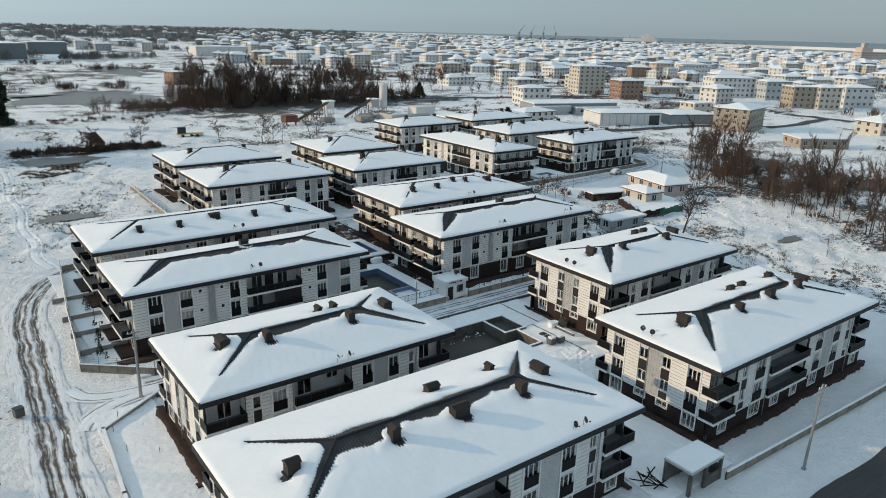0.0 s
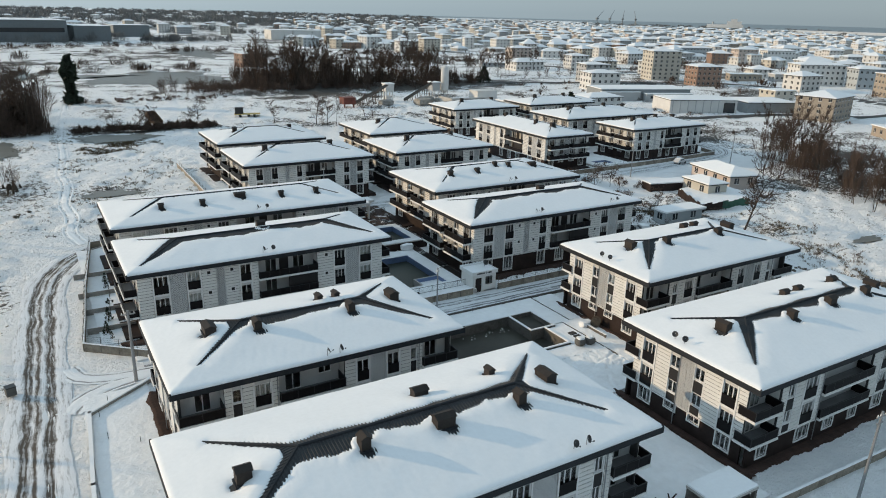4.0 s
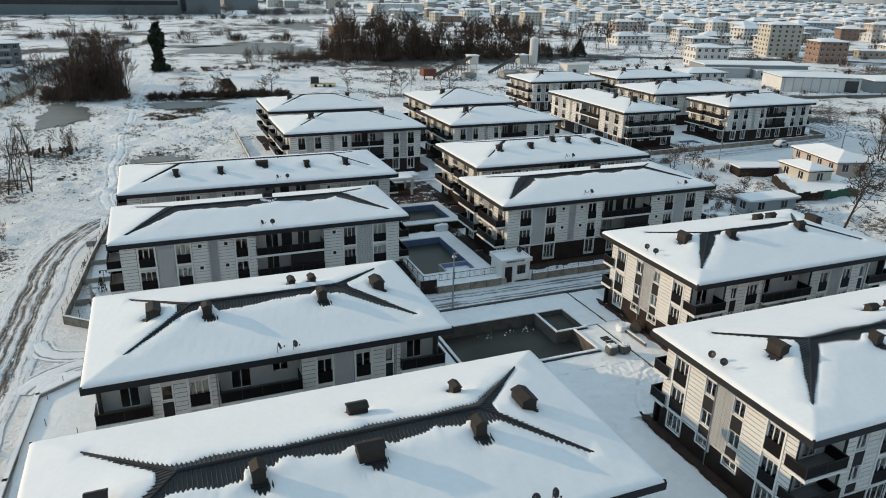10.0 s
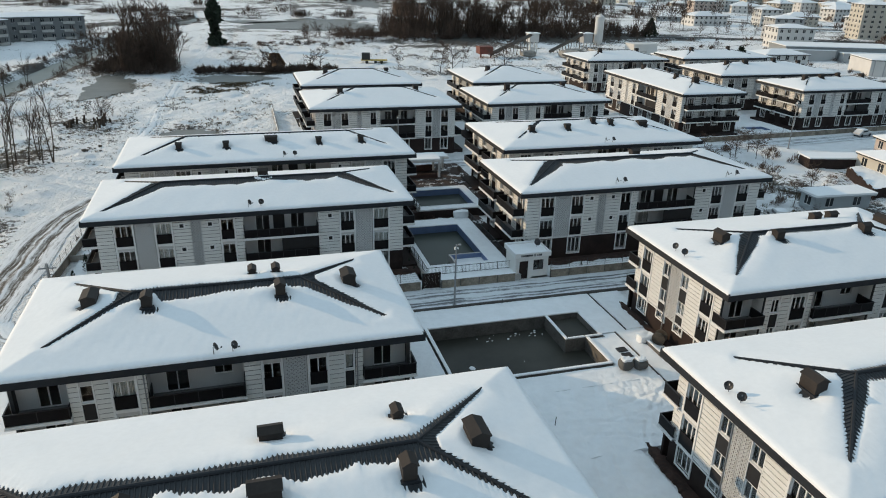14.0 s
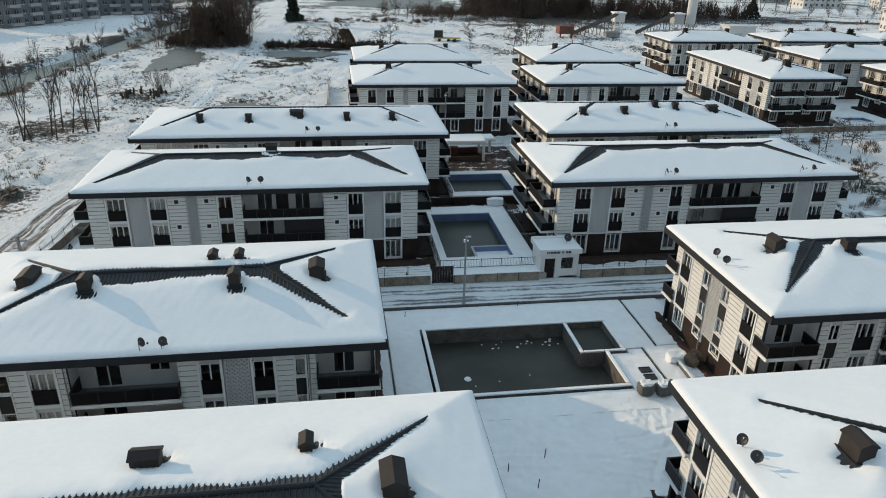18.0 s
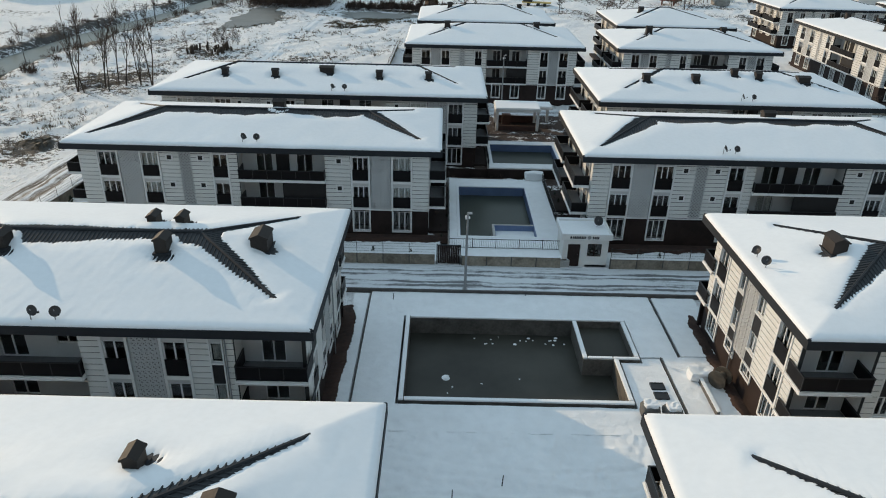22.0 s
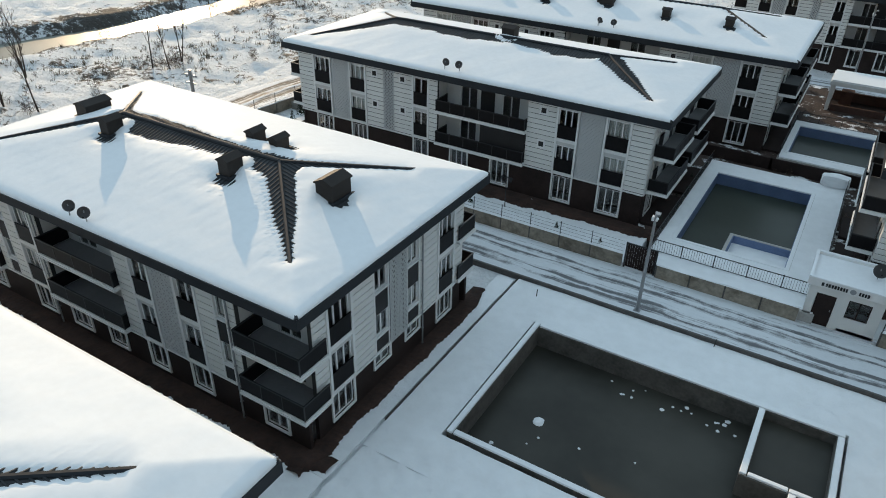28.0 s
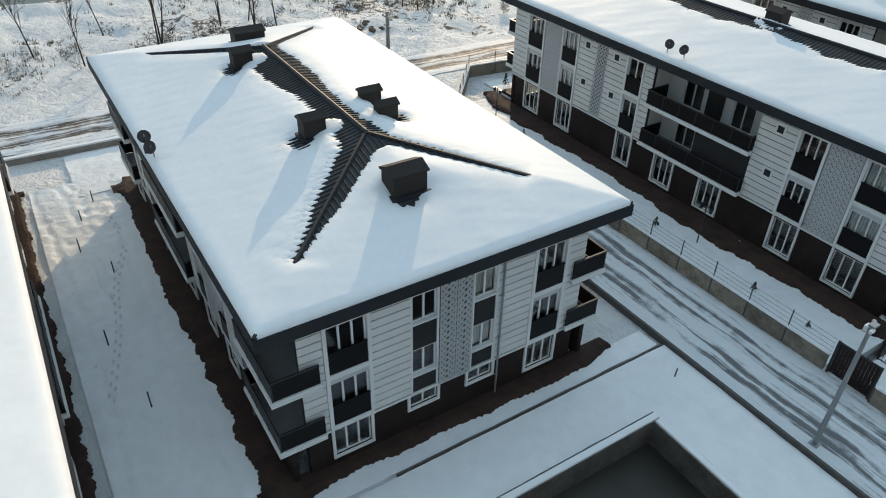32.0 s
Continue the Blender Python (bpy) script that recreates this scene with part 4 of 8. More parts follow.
def northern(key, light=False, single=True, scale=1.0):
    X0, X1, Y0, Y1, ze = PLAN[key]
    root, L, W = ROOTS[key], X1 - X0, Y1 - Y0
    turned = W > L
    if turned:
        L, W = W, L
    dz = ze - 8.55
    top = ze - 0.50
    lv = (-0.6, 2.65 + dz, ((2.80 + dz, 4.88 + dz), (5.42 + dz, 7.62 + dz)), top, (0.45 + dz, 2.40 + dz))
    in_x, in_y = 1.15, 0.72
    wl = L - 2 * in_x
    spin = pose(0, L, 0, 0, 0, -90) if turned else pose(0, 0, 0)
    k = wl / 31.4
    if k < 0.9:
        fr = [(a, b * k, c * k, *([[(h, p * k, q * k) for h, p, q in r[0]], r[1], r[2] * k] if r else [])) for a, b, c, *r in N_FRONT]
    else:
        fr = spread(N_FRONT, 3.5, 28.0, wl - 31.4)
    vents = [] if light else [(fr[4][1] + 0.6, z + dz) for z in (4.4, 7.0)] + [(fr[6][1] + 0.6, z + dz) for z in (4.4, 7.0)] + [(fr[10][1] + 1.0, z + dz) for z in (4.4, 7.0)]
    front(root, spin @ pose(in_x, in_y, 0), fr, wl, lv, light, single, vents)
    front(root, spin @ pose(L - in_x, W - in_y, 0, 0, 0, 180), fr, wl, lv, True, False, (), True)
    ws = W - 2 * in_y
    sd = spread(N_SIDE, 3.0, 9.9, ws - 12.8)
    for m, lite in ((spin @ pose(L - in_x, in_y, 0, 0, 0, 90), light), (spin @ pose(in_x, W - in_y, 0, 0, 0, -90), light)):
        front(root, m, sd, ws, lv, lite, False)
        for zb, _ in lv[2]:
            for a, b in ((0.5, ws * 0.46), (ws * 0.54, ws - 0.5)):
                balcony(root, m, a, b, -1.55, -0.08, zb + 0.02, lite)
        for a, b in ((0.5, ws * 0.46), (ws * 0.54, ws - 0.5)):
            part_of("terrace", lambda bm: bx(bm, a, b, -1.9, 0.0, -0.3, 0.35), PLINTH, root, "", m)
    # added dark block fills in for the rooms and closes the view through
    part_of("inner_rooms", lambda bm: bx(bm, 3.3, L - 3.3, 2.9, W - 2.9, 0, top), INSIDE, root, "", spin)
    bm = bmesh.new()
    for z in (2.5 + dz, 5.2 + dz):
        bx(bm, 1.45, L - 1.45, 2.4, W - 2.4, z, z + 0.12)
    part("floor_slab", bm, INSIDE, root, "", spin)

# ---------------------------------------------------------------- the blocks
ROOTS = {}
LABELS = {"s": "white-boarded apartment block with brown plinth, corner balconies and snowy roof",
          "n": "white apartment block with fretwork panels, end balconies and snowy roof",
          "f": "pale distant apartment block with balconies and snow-covered hipped roof"}
for key, (X0, X1, Y0, Y1, ze) in PLAN.items():
    root = new("apartment_building")
    root.location = (X0, Y0, 0)
    ROOTS[key] = root
    kind = "s" if key in "ABCD" else "n" if key in "EFGH" else "f"
    tagged(root, LABELS[kind], "apartment building", "apartment blocks")
    roof(key, root, 0.125 if key in "ABCDEF" else 0.25)
    if kind == "s":
        southern(key, single=True)
    else:
        northern(key, light=kind == "f", single=key in "EF")


def dish(x, y, z, turn, r=0.29, name="satellite_dish"):
    """A dish on a bent steel foot with its feed arm."""
    root = new(name)
    root.matrix_world = pose(x, y, z, 0, 0, turn)
    tagged(root, "grey satellite dish on a steel foot at the eaves", "satellite dish", "roof dishes")
    def bowl(bm):
        rings = []
        for k in range(4):
            rr = r * k / 3
            dd = 0.10 * (k / 3) ** 2
            rings.append([bm.verts.new((rr * math.cos(a), -dd, rr * math.sin(a))) for a in np.linspace(0, 2 * math.pi, 20, endpoint=False)] if k else [bm.verts.new((0, 0, 0))])
        for k in range(1, 4):
            for i in range(20):
                j = (i + 1) % 20
                if k == 1:
                    bm.faces.new((rings[0][0], rings[1][i], rings[1][j]))
                else:
                    bm.faces.new((rings[k - 1][i], rings[k - 1][j], rings[k][j], rings[k][i]))
        bmesh.ops.solidify(bm, geom=bm.faces[:], thickness=0.01)
    part_of("bowl", bowl, STEEL_D, root, "", pose(0, 0, 0.6, -28, 0, 0))
    part_of("mast", lambda bm: (tube(bm, (0, 0.10, -0.3), (0, 0.10, 0.6), 0.03), tube(bm, (0, 0.10, 0.75), (0, 0.0, 0.6), 0.03)), STEEL, root)
    part_of("feed_arm", lambda bm: (tube(bm, (0, -0.05, 0.33), (0, -0.42, 0.58), 0.014), bx(bm, -0.04, 0.04, -0.48, -0.40, 0.54, 0.64)), BLACK, root)


STEEL_D = surface("dull_grey_dish", (0.085, 0.085, 0.09), 0.5, var=0.15, bump=0.0)
for key, spots in {"B": ((42.9, 63.4), (44.1, 63.4)), "A": ((53.0, 41.7), (54.2, 41.7)), "C": ((73.2, 50.8), (73.2, 49.6)), "D": ((83.0, 71.6), (83.0, 70.2)),
                   "E": ((46.0, 92.8), (47.2, 92.8)), "F": ((88.2, 91.8), (89.2, 91.8), (103.5, 91.8), (104.8, 91.8)), "G": ((51.0, 112.2), (52.4, 112.2)),
                   "H": ((97.0, 111.0), (98.2, 111.0))}.items():
    X0, X1, Y0, Y1, ze = PLAN[key]
    for i, (x, y) in enumerate(spots):
        zz, _ = hip(np.array(x), np.array(y), X0, X1, Y0, Y1)
        dish(x, y, ze + float(zz) + 0.12, {"A": (8, 24), "B": (78, 50), "C": (-62, -40), "D": (-62, -40)}.get(key, (58, 12))[i % 2])

# ---------------------------------------------------------------- roads, yards and pools
def streak_mat(name, base, dirt, ruts, rut_w, cover, along=0.35, wander=1.3, clear=0.16, press=0.36):
    """A surface driven over lengthwise: dirt shows in the wheel ruts, broken up along the way."""
    m, nt, bsdf = node_mat(name)
    uv = nt.nodes.new("ShaderNodeUVMap").outputs[0]
    wav = nt.nodes.new("ShaderNodeTexNoise")
    wav.inputs["Scale"].default_value = 0.22
    nt.links.new(nt.nodes.new("ShaderNodeNewGeometry").outputs["Position"], wav.inputs["Vector"])
    sway = nt.nodes.new("ShaderNodeVectorMath")
    sway.operation = "MULTIPLY_ADD"
    nt.links.new(wav.outputs["Color"], sway.inputs[0])
    sway.inputs[1].default_value = (0, wander, 0)
    nt.links.new(uv, sway.inputs[2])
    shift = nt.nodes.new("ShaderNodeVectorMath")
    shift.operation = "SUBTRACT"
    nt.links.new(sway.outputs[0], shift.inputs[0])
    shift.inputs[1].default_value = (0, wander / 2, 0)
    sep = nt.nodes.new("ShaderNodeSeparateXYZ")
    nt.links.new(shift.outputs[0], sep.inputs[0])
    comb = nt.nodes.new("ShaderNodeCombineXYZ")
    nt.links.new(maths(nt, "MULTIPLY", sep.outputs[0], along), comb.inputs[0])
    nt.links.new(maths(nt, "MULTIPLY", sep.outputs[1], 3.2), comb.inputs[1])
    n1 = noise_at(nt, 1.0, 6, comb.outputs[0], 0.7)
    pos = nt.nodes.new("ShaderNodeNewGeometry").outputs["Position"]
    n2, n3 = noise_at(nt, 1.6, 6, pos, 0.7), noise_at(nt, 0.35, 3, pos)
    near = None
    for r in ruts:
        g = maths(nt, "SUBTRACT", 1.0, maths(nt, "DIVIDE", maths(nt, "ABSOLUTE", maths(nt, "SUBTRACT", sep.outputs[1], r)), rut_w))
        g = maths(nt, "MAXIMUM", g, 0.0)
        near = g if near is None else maths(nt, "MAXIMUM", near, g)
    amount = maths(nt, "ADD", maths(nt, "MULTIPLY", near, press), maths(nt, "ADD", maths(nt, "MULTIPLY", n1, 0.8), maths(nt, "MULTIPLY", n2, 0.3)))
    amount = maths(nt, "MULTIPLY_ADD", n3, 0.2, amount)
    fac = ramp(nt, amount, [(cover, (0, 0, 0)), (min(0.999, cover + clear), (1, 1, 1))])
    snow = ramp(nt, n2, [(0.3, tuple(c * 0.9 for c in base)), (0.7, base)])
    dark = ramp(nt, n1, [(0.3, tuple(c * 0.55 for c in dirt)), (0.7, dirt)])
    nt.links.new(mixed(nt, fac, snow, dark), bsdf.inputs["Base Color"])
    bsdf.inputs["Roughness"].default_value = 0.7
    bumped(nt, bsdf, maths(nt, "MULTIPLY_ADD", n1, 0.7, n2), 0.6, 0.08)
    return m


def smooth_line(pts, step=1.2):
    """A Catmull-Rom line through points."""
    p = [Vector(pts[0]) * 2 - Vector(pts[1])] + [Vector(q) for q in pts] + [Vector(pts[-1]) * 2 - Vector(pts[-2])]
    out = []
    for i in range(1, len(p) - 2):
        n = max(2, int((p[i + 1] - p[i]).length / step))
        for k in range(n):
            t = k / n
            a, b, c, d = p[i - 1], p[i], p[i + 1], p[i + 2]
            out.append(0.5 * (2 * b + (c - a) * t + (2 * a - 5 * b + 4 * c - d) * t * t + (3 * b - 3 * c + d - a) * t ** 3))
    out.append(p[-2])
    return out


def strip(name, pts, width, mat, z=0.03, across=9, ruts=(), rut_w=0.3, deep=0.05, wobble=0.25, rough=0.03, label="", kind="structure", category="", step=1.2, seed=1, drape=False):
    """A band laid along a line, with wheel ruts pressed in and uneven edges."""
    line = smooth_line([(*q, 0) if len(q) == 2 else q for q in pts], step)
    rng = np.random.RandomState(seed)
    verts, uvs, s = [], [], 0.0
    for i, c in enumerate(line):
        d = (line[min(i + 1, len(line) - 1)] - line[max(i - 1, 0)]).normalized()
        nrm = Vector((-d.y, d.x, 0))
        s += (c - line[i - 1]).length if i else 0
        wl, wr = (width / 2 + wobble * (0.7 * math.sin(s * 0.31 + q) + 0.3 * rng.uniform(-1, 1)) for q in (seed, seed + 2.0))
        for k in range(across):
            v = -wl + (wl + wr) * k / (across - 1)
            h = z + rough * rng.uniform(-1, 1) * (0 if k in (0, across - 1) else 1)
            for r in ruts:
                h -= deep * max(0, 1 - abs(v - r) / rut_w)
            if k in (0, across - 1):
                h = z - 0.03
            q = c + nrm * v
            verts.append((q.x, q.y, c.z + h + (ground_z(q.x, q.y) if drape else 0)))
            uvs.append((s, v))
    faces = grid_faces(across, len(line))
    ob = raw(name, verts, faces, mat)
    layer = ob.data.uv_layers.new(name="UVMap")
    flat = np.array(uvs)[faces.ravel()].astype(np.float32).ravel()
    layer.data.foreach_set("uv", flat)
    return tagged(ob, label, category or name, kind=kind)


MUDDY = streak_mat("muddy_snow_track", (0.80, 0.81, 0.83), (0.088, 0.068, 0.050), (-1.25, -0.9, -0.2, 0.8, 1.15), 0.42, 0.655, 0.30, 0.9, 0.22, 0.25)
STREET = streak_mat("driven_snow", (0.70, 0.73, 0.76), (0.17, 0.175, 0.185), (-1.35, -0.75, 0.5, 1.2), 0.34, 0.70, 0.16, 0.7, 0.13, 0.20)
TYRE = streak_mat("tyre_marked_snow", (0.84, 0.86, 0.88), (0.30, 0.30, 0.31), (-0.75, 0.75), 0.3, 0.82, wander=0.2)
ASPHALT = streak_mat("wet_asphalt", (0.55, 0.55, 0.56), (0.055, 0.052, 0.05), (-1.4, 0, 1.4), 1.6, 0.50)

strip("road", [(30, 84.85), (60, 84.85), (90, 84.85), (122, 84.85), (136, 85.5)], 4.7, STREET, 0.02, 9, (), 0.2, 0.0, 0.05, 0.008,
      "straight street under driven snow with dark wheel tracks")
strip("dirt_track", TRACK, 5.4, MUDDY, 0.03, 21,
      (-1.15, -0.6, 0.75, 1.25), 0.35, 0.09, 0.35, 0.03, "muddy curving dirt track with wheel ruts through snow")
strip("wheel_tracks", [(22.6, 89.2), (23.6, 86.6), (26.2, 85.2), (31, 84.6)], 2.4, TYRE, 0.045, 13, (-0.75, 0.75), 0.25, 0.06, 0.1, 0.01, "tyre tracks turning off into the street", category="track")
strip("wheel_tracks", [(22.0, 79.2), (23.2, 81.3), (26.0, 83.2), (31, 84.2)], 2.4, TYRE, 0.04, 13, (-0.75, 0.75), 0.25, 0.06, 0.1, 0.01, "tyre tracks turning off into the street", category="track")
strip("wheel_tracks", [(27.9, 135), (26.6, 143), (27.6, 153), (27.0, 164), (28.4, 178), (28.2, 194), (29.8, 213), (30.6, 236), (32.0, 260), (37, 316), (42, 350)], 2.6, TYRE, 0.08, 17, (-0.75, 0.75), 0.30, 0.15, 0.1, 0.02, "lone tyre tracks across the snowy field", category="track", step=1.2, drape=True)
strip("back_road", [(36, 138.2), (60, 137.8), (100, 136.5), (130, 136.6), (165, 139.5), (190, 142.5), (203, 148), (208, 160), (206, 185)], 4.6, STREET, 0.06, 9,
      (), 0.22, 0.0, 0.08, 0.01, "back street under driven snow with wheel tracks", category="road", step=2.0)
strip("side_road", SIDE_ROAD, 4.6, ASPHALT, 0.04, 11, (), 0.3, 0.0, 0.15, 0.012, "wet dark asphalt road edged with snow", category="road")

strip("town_road", [(250, 350), (317, 330), (391, 303), (409, 262), (388, 212), (384, 176), (378, 100)], 7.0, ASPHALT, 0.22, 7, (), 0.3, 0.0, 0.3, 0.01, "dark slushy town road between snowy verges", category="road", step=5.0, drape=True)
strip("town_road", [(206, 185), (214, 205), (240, 205), (312, 190), (330, 176), (384, 180)], 5.0, ASPHALT, 0.2, 7, (), 0.3, 0.0, 0.3, 0.01, "dark slushy lane past the workshops", category="road", step=4.0, drape=True)

# stronger dark mottle paints the soft shading of drifts into the snow
YARD = snow_mat("yard_snow", (0.88, 0.90, 0.92), 0.35, 1.3, 1.0, 0.88)


def sheet(name, x0, x1, y0, y1, z, mat, step=0.6, rough=0.03, label="", arcs=(), category="", thick=0.5, seed=None):
    """A patch of lying snow with a soft uneven top and closed sides."""
    nx, ny = max(2, int((x1 - x0) / step) + 1), max(2, int((y1 - y0) / step) + 1)
    x, y = np.meshgrid(np.linspace(x0, x1, nx), np.linspace(y0, y1, ny))
    s1, s2 = (x0 % 7, y0 % 5) if seed is None else (seed, seed + 1)
    zz = z + rough * lumps(x, y, 3.0, s1) + 0.4 * rough * lumps(x, y, 0.9, s2)
    # wheel marks: rings about a far centre
    for cx, cy, r in arcs:
        for k in (-0.8, 0.8):
            d = np.hypot(x - cx, y - cy) - r - k + 0.12 * lumps(x, y, 5.0, 50)
            zz = zz - 0.055 * np.exp(-(d / 0.16) ** 2) + 0.025 * np.exp(-((np.abs(d) - 0.34) / 0.12) ** 2)
    verts = np.stack([x, y, zz], -1).reshape(-1, 3)
    ring = np.concatenate([np.arange(nx), np.arange(1, ny) * nx + nx - 1, (ny - 1) * nx + np.arange(nx - 2, -1, -1), np.arange(ny - 2, 0, -1) * nx])
    rim = verts[ring].copy()
    rim[:, 2] = z - thick
    k, nr = len(verts), len(ring)
    i = np.arange(nr)
    j = (i + 1) % nr
    # the sides have corners of their own, so that the top shades flat up to its edge
    faces = np.concatenate([grid_faces(nx, ny), np.stack([k + nr + i, k + nr + j, k + j, k + i], 1)])
    ob = raw(name, np.concatenate([verts, verts[ring], rim]), faces, mat)
    return tagged(ob, label, category or "pavement", kind="structure")


# yard round the unfinished pool, in slabs with open drain gaps between them
for a, b, c, d in ((58.25, 61.0, 65.5, 82.1), (61.0, 80.35, 78.50, 82.1), (77.70, 80.35, 73.65, 78.50), (61.0, 79.0, 65.5, 68.02), (76.20, 79.0, 68.02, 72.92), (77.70, 79.0, 72.92, 73.45), (80.6, 84.0, 73.9, 82.0), (79.25, 82.5, 58.5, 73.75)):
    sheet("yard_slab", a, b, c, d, 0.13, YARD, 0.3, 0.03, "snow-covered concrete yard slab beside the unfinished pool", seed=3)
sheet("yard", 56.9, 58.05, 63.0, 81.8, 0.10, YARD, 0.3, 0.05, "narrow snowy strip along the block")
sheet("yard", 58.3, 79.0, 57.0, 65.55, 0.125, YARD, 0.14, 0.10, "snowy yard with faint wheel and foot marks", ((66, 40, 20.5), (70, 86, 24.5), (60, 20, 41.5), (88, 50, 16.0)))
sheet("yard", 61.6, 72.2, 38.0, 57.05, 0.11, YARD, 0.18, 0.08, "snowy gap between two blocks", ((88, 50, 20.0), (48, 46, 18.5)))
sheet("yard", 27.5, 58.0, 57.9, 63.2, 0.06, YARD, 0.16, 0.08, "snowy lane between two blocks with footprints", ((44, -140, 199.5), (44, 260, 199.0)))
sheet("yard", 23.4, 29.6, 60.5, 81.9, 0.08, YARD, 0.5, 0.05, "snowy yard inside a low wall")


DRAIN = surface("wet_dark_concrete", (0.09, 0.085, 0.08), 0.7, var=0.3, grain=4, bump=0.3)


def pool_walls(bm, x0, x1, y0, y1, zb, zt, t=0.3):
    bx(bm, x0 - t, x1 + t, y0 - t, y0, zb, zt), bx(bm, x0 - t, x1 + t, y1, y1 + t, zb, zt)
    bx(bm, x0 - t, x0, y0, y1, zb, zt), bx(bm, x1, x1 + t, y0, y1, zb, zt)


raw_pool = new("unfinished_pool")
raw_pool.location = (68.5, 73.4, 0)
tagged(raw_pool, "unfinished concrete pool with dark frozen water and snowy rim", "pool")
off = pose(-68.5, -73.4, 0)
WETCONC = surface("wet_stained_concrete", (0.11, 0.102, 0.092), 0.8, var=0.35, grain=5, stain=0.9, bump=0.35, tint=(0.045, 0.042, 0.037))
z0, z1, t = -2.7, 0.22, 0.32
for q in ((61.5 - t, 61.5, 68.55 - t, 78.0 + t, z0, z1), (61.5, 77.2 + t, 78.0, 78.0 + t, z0, z1), (61.5, 75.7 + t, 68.55 - t, 68.55, z0, z1),
          (75.7, 75.7 + t, 68.55, 73.08, z0, z1), (76.02, 77.2 + t, 73.4 - t, 73.4, z0, z1), (77.2, 77.2 + t, 73.4, 78.0, z0, z1),
          (73.95 - t, 73.95, 73.4, 78.0, z0, z1), (73.95 - t, 76.02, 73.4 - t, 73.4, z0 + 1.6, z1)):
    part_of("basin_wall", lambda bm: bx(bm, *q), WETCONC, raw_pool, "bare stained concrete wall", off)
ICE = water_mat("dark_ice", (0.058, 0.056, 0.047), 0.45, 0.06, 0.25, 0.5)
part_of("frozen_water", lambda bm: bx(bm, 61.45, 75.75, 68.4, 78.05, -2.3, -1.08), ICE, raw_pool, "dull dark ice", off)
part_of("paddling_floor", lambda bm: bx(bm, 73.9, 77.25, 73.35, 78.05, -1.6, -0.32), ICE, raw_pool, "dark shallow ice", off)
def rim(bm):
    t = 0.36
    for a, b, c, d in ((61.5 - t, 61.5, 68.55 - t, 78.0 + t), (61.5, 77.2 + t, 78.0, 78.0 + t), (61.5, 75.7 + t, 68.55 - t, 68.55), (75.7, 75.7 + t, 68.55, 73.1),
                       (75.7, 77.2 + t, 73.4 - 0.3, 73.4), (77.2, 77.2 + t, 73.4, 78.0), (73.95 - t, 73.95, 73.1, 78.0), (73.95, 75.7, 73.1, 73.4)):
        bx(bm, a + 0.03, b - 0.03, c + 0.03, d - 0.03, 0.22, 0.36)
    bmesh.ops.bevel(bm, geom=bm.edges[:], offset=0.03, segments=1, affect="EDGES")
part_of("snowy_rim", rim, SNOW, raw_pool, "white snow ridge along the rim", off)
rng = random.Random(4)
for i in range(26):
    big = i == 0
    x, y = (64.2, 72.4) if big else (66.0 + 7 * rng.random(), 76.6 + 1.3 * rng.random()) if i < 20 else (62 + 13 * rng.random(), 69 + 3.8 * rng.random())
    s = 0.3 if big else rng.uniform(0.05, 0.13)
    me = bmesh.new()
    bmesh.ops.create_icosphere(me, subdivisions=2, radius=s)
    for v in me.verts:
        v.co *= 1 + 0.35 * noise.noise(v.co * 4 / s * 0.3 + Vector((i, 0, 0)))
        v.co.z *= 0.4
    ob = part("snow_lump", me, SNOW, None, "", pose(x, y, -1.07))
    tagged(ob, "small lump of fallen snow on dark ice", "snow lump", "snow lumps on the ice")


def kerb_run(name, pts, w, z0, z1, mat, label, category="kerb"):
    bm = bmesh.new()
    for (x0, y0), (x1, y1) in zip(pts, pts[1:]):
        d = Vector((x1 - x0, y1 - y0, 0))
        L = d.length
        d.normalize()
        nrm = Vector((-d.y, d.x, 0)) * w / 2
        a, b = Vector((x0, y0, 0)) - d * w / 2, Vector((x1, y1, 0)) + d * w / 2
        lo = [bm.verts.new((*(p + q).xy, z0)) for p, q in ((a, -nrm), (b, -nrm), (b, nrm), (a, nrm))]
        hi = [bm.verts.new((*(p + q).xy, z1)) for p, q in ((a, -nrm), (b, -nrm), (b, nrm), (a, nrm))]
        for i in range(4):
            j = (i + 1) % 4
            bm.faces.new((lo[i], lo[j], hi[j], hi[i]))
        bm.faces.new(hi)
        bm.faces.new(lo[::-1])
    return tagged(part(name, bm, mat, None), label, category, kind="structure")


for a, b, c, d in ((58.12, 58.20, 67.5, 82.0), (80.43, 80.51, 73.9, 82.0), (79.09, 79.17, 63.5, 73.7)):
    kerb_run("drain", [((a + b) / 2, c), ((a + b) / 2, d)], b - a, -0.2, 0.145, DRAIN, "narrow dark drain channel in the snowy yard", "drain")
kerb_run("kerb", [(30.2, 82.2), (122, 82.2)], 0.14, -0.3, 0.36, DRAIN, "dark wet concrete kerb along the street")
kerb_run("kerb", [(30.2, 82.5), (23.8, 77.9), (23.0, 65.9), (22.6, 56)], 0.28, -0.3, 0.38, CONC, "low concrete yard wall", "wall")
kerb_run("kerb_snow", [(30.2, 82.5), (23.8, 77.9), (23.0, 65.9), (22.6, 56)], 0.34, 0.385, 0.50, SNOW, "snow lying on the low wall", "snow")


WALLCONC = surface("brown_stained_concrete", (0.30, 0.265, 0.215), 0.85, var=0.3, grain=5, stain=1.1, bump=0.4, tint=(0.10, 0.078, 0.055), vary=0.3)


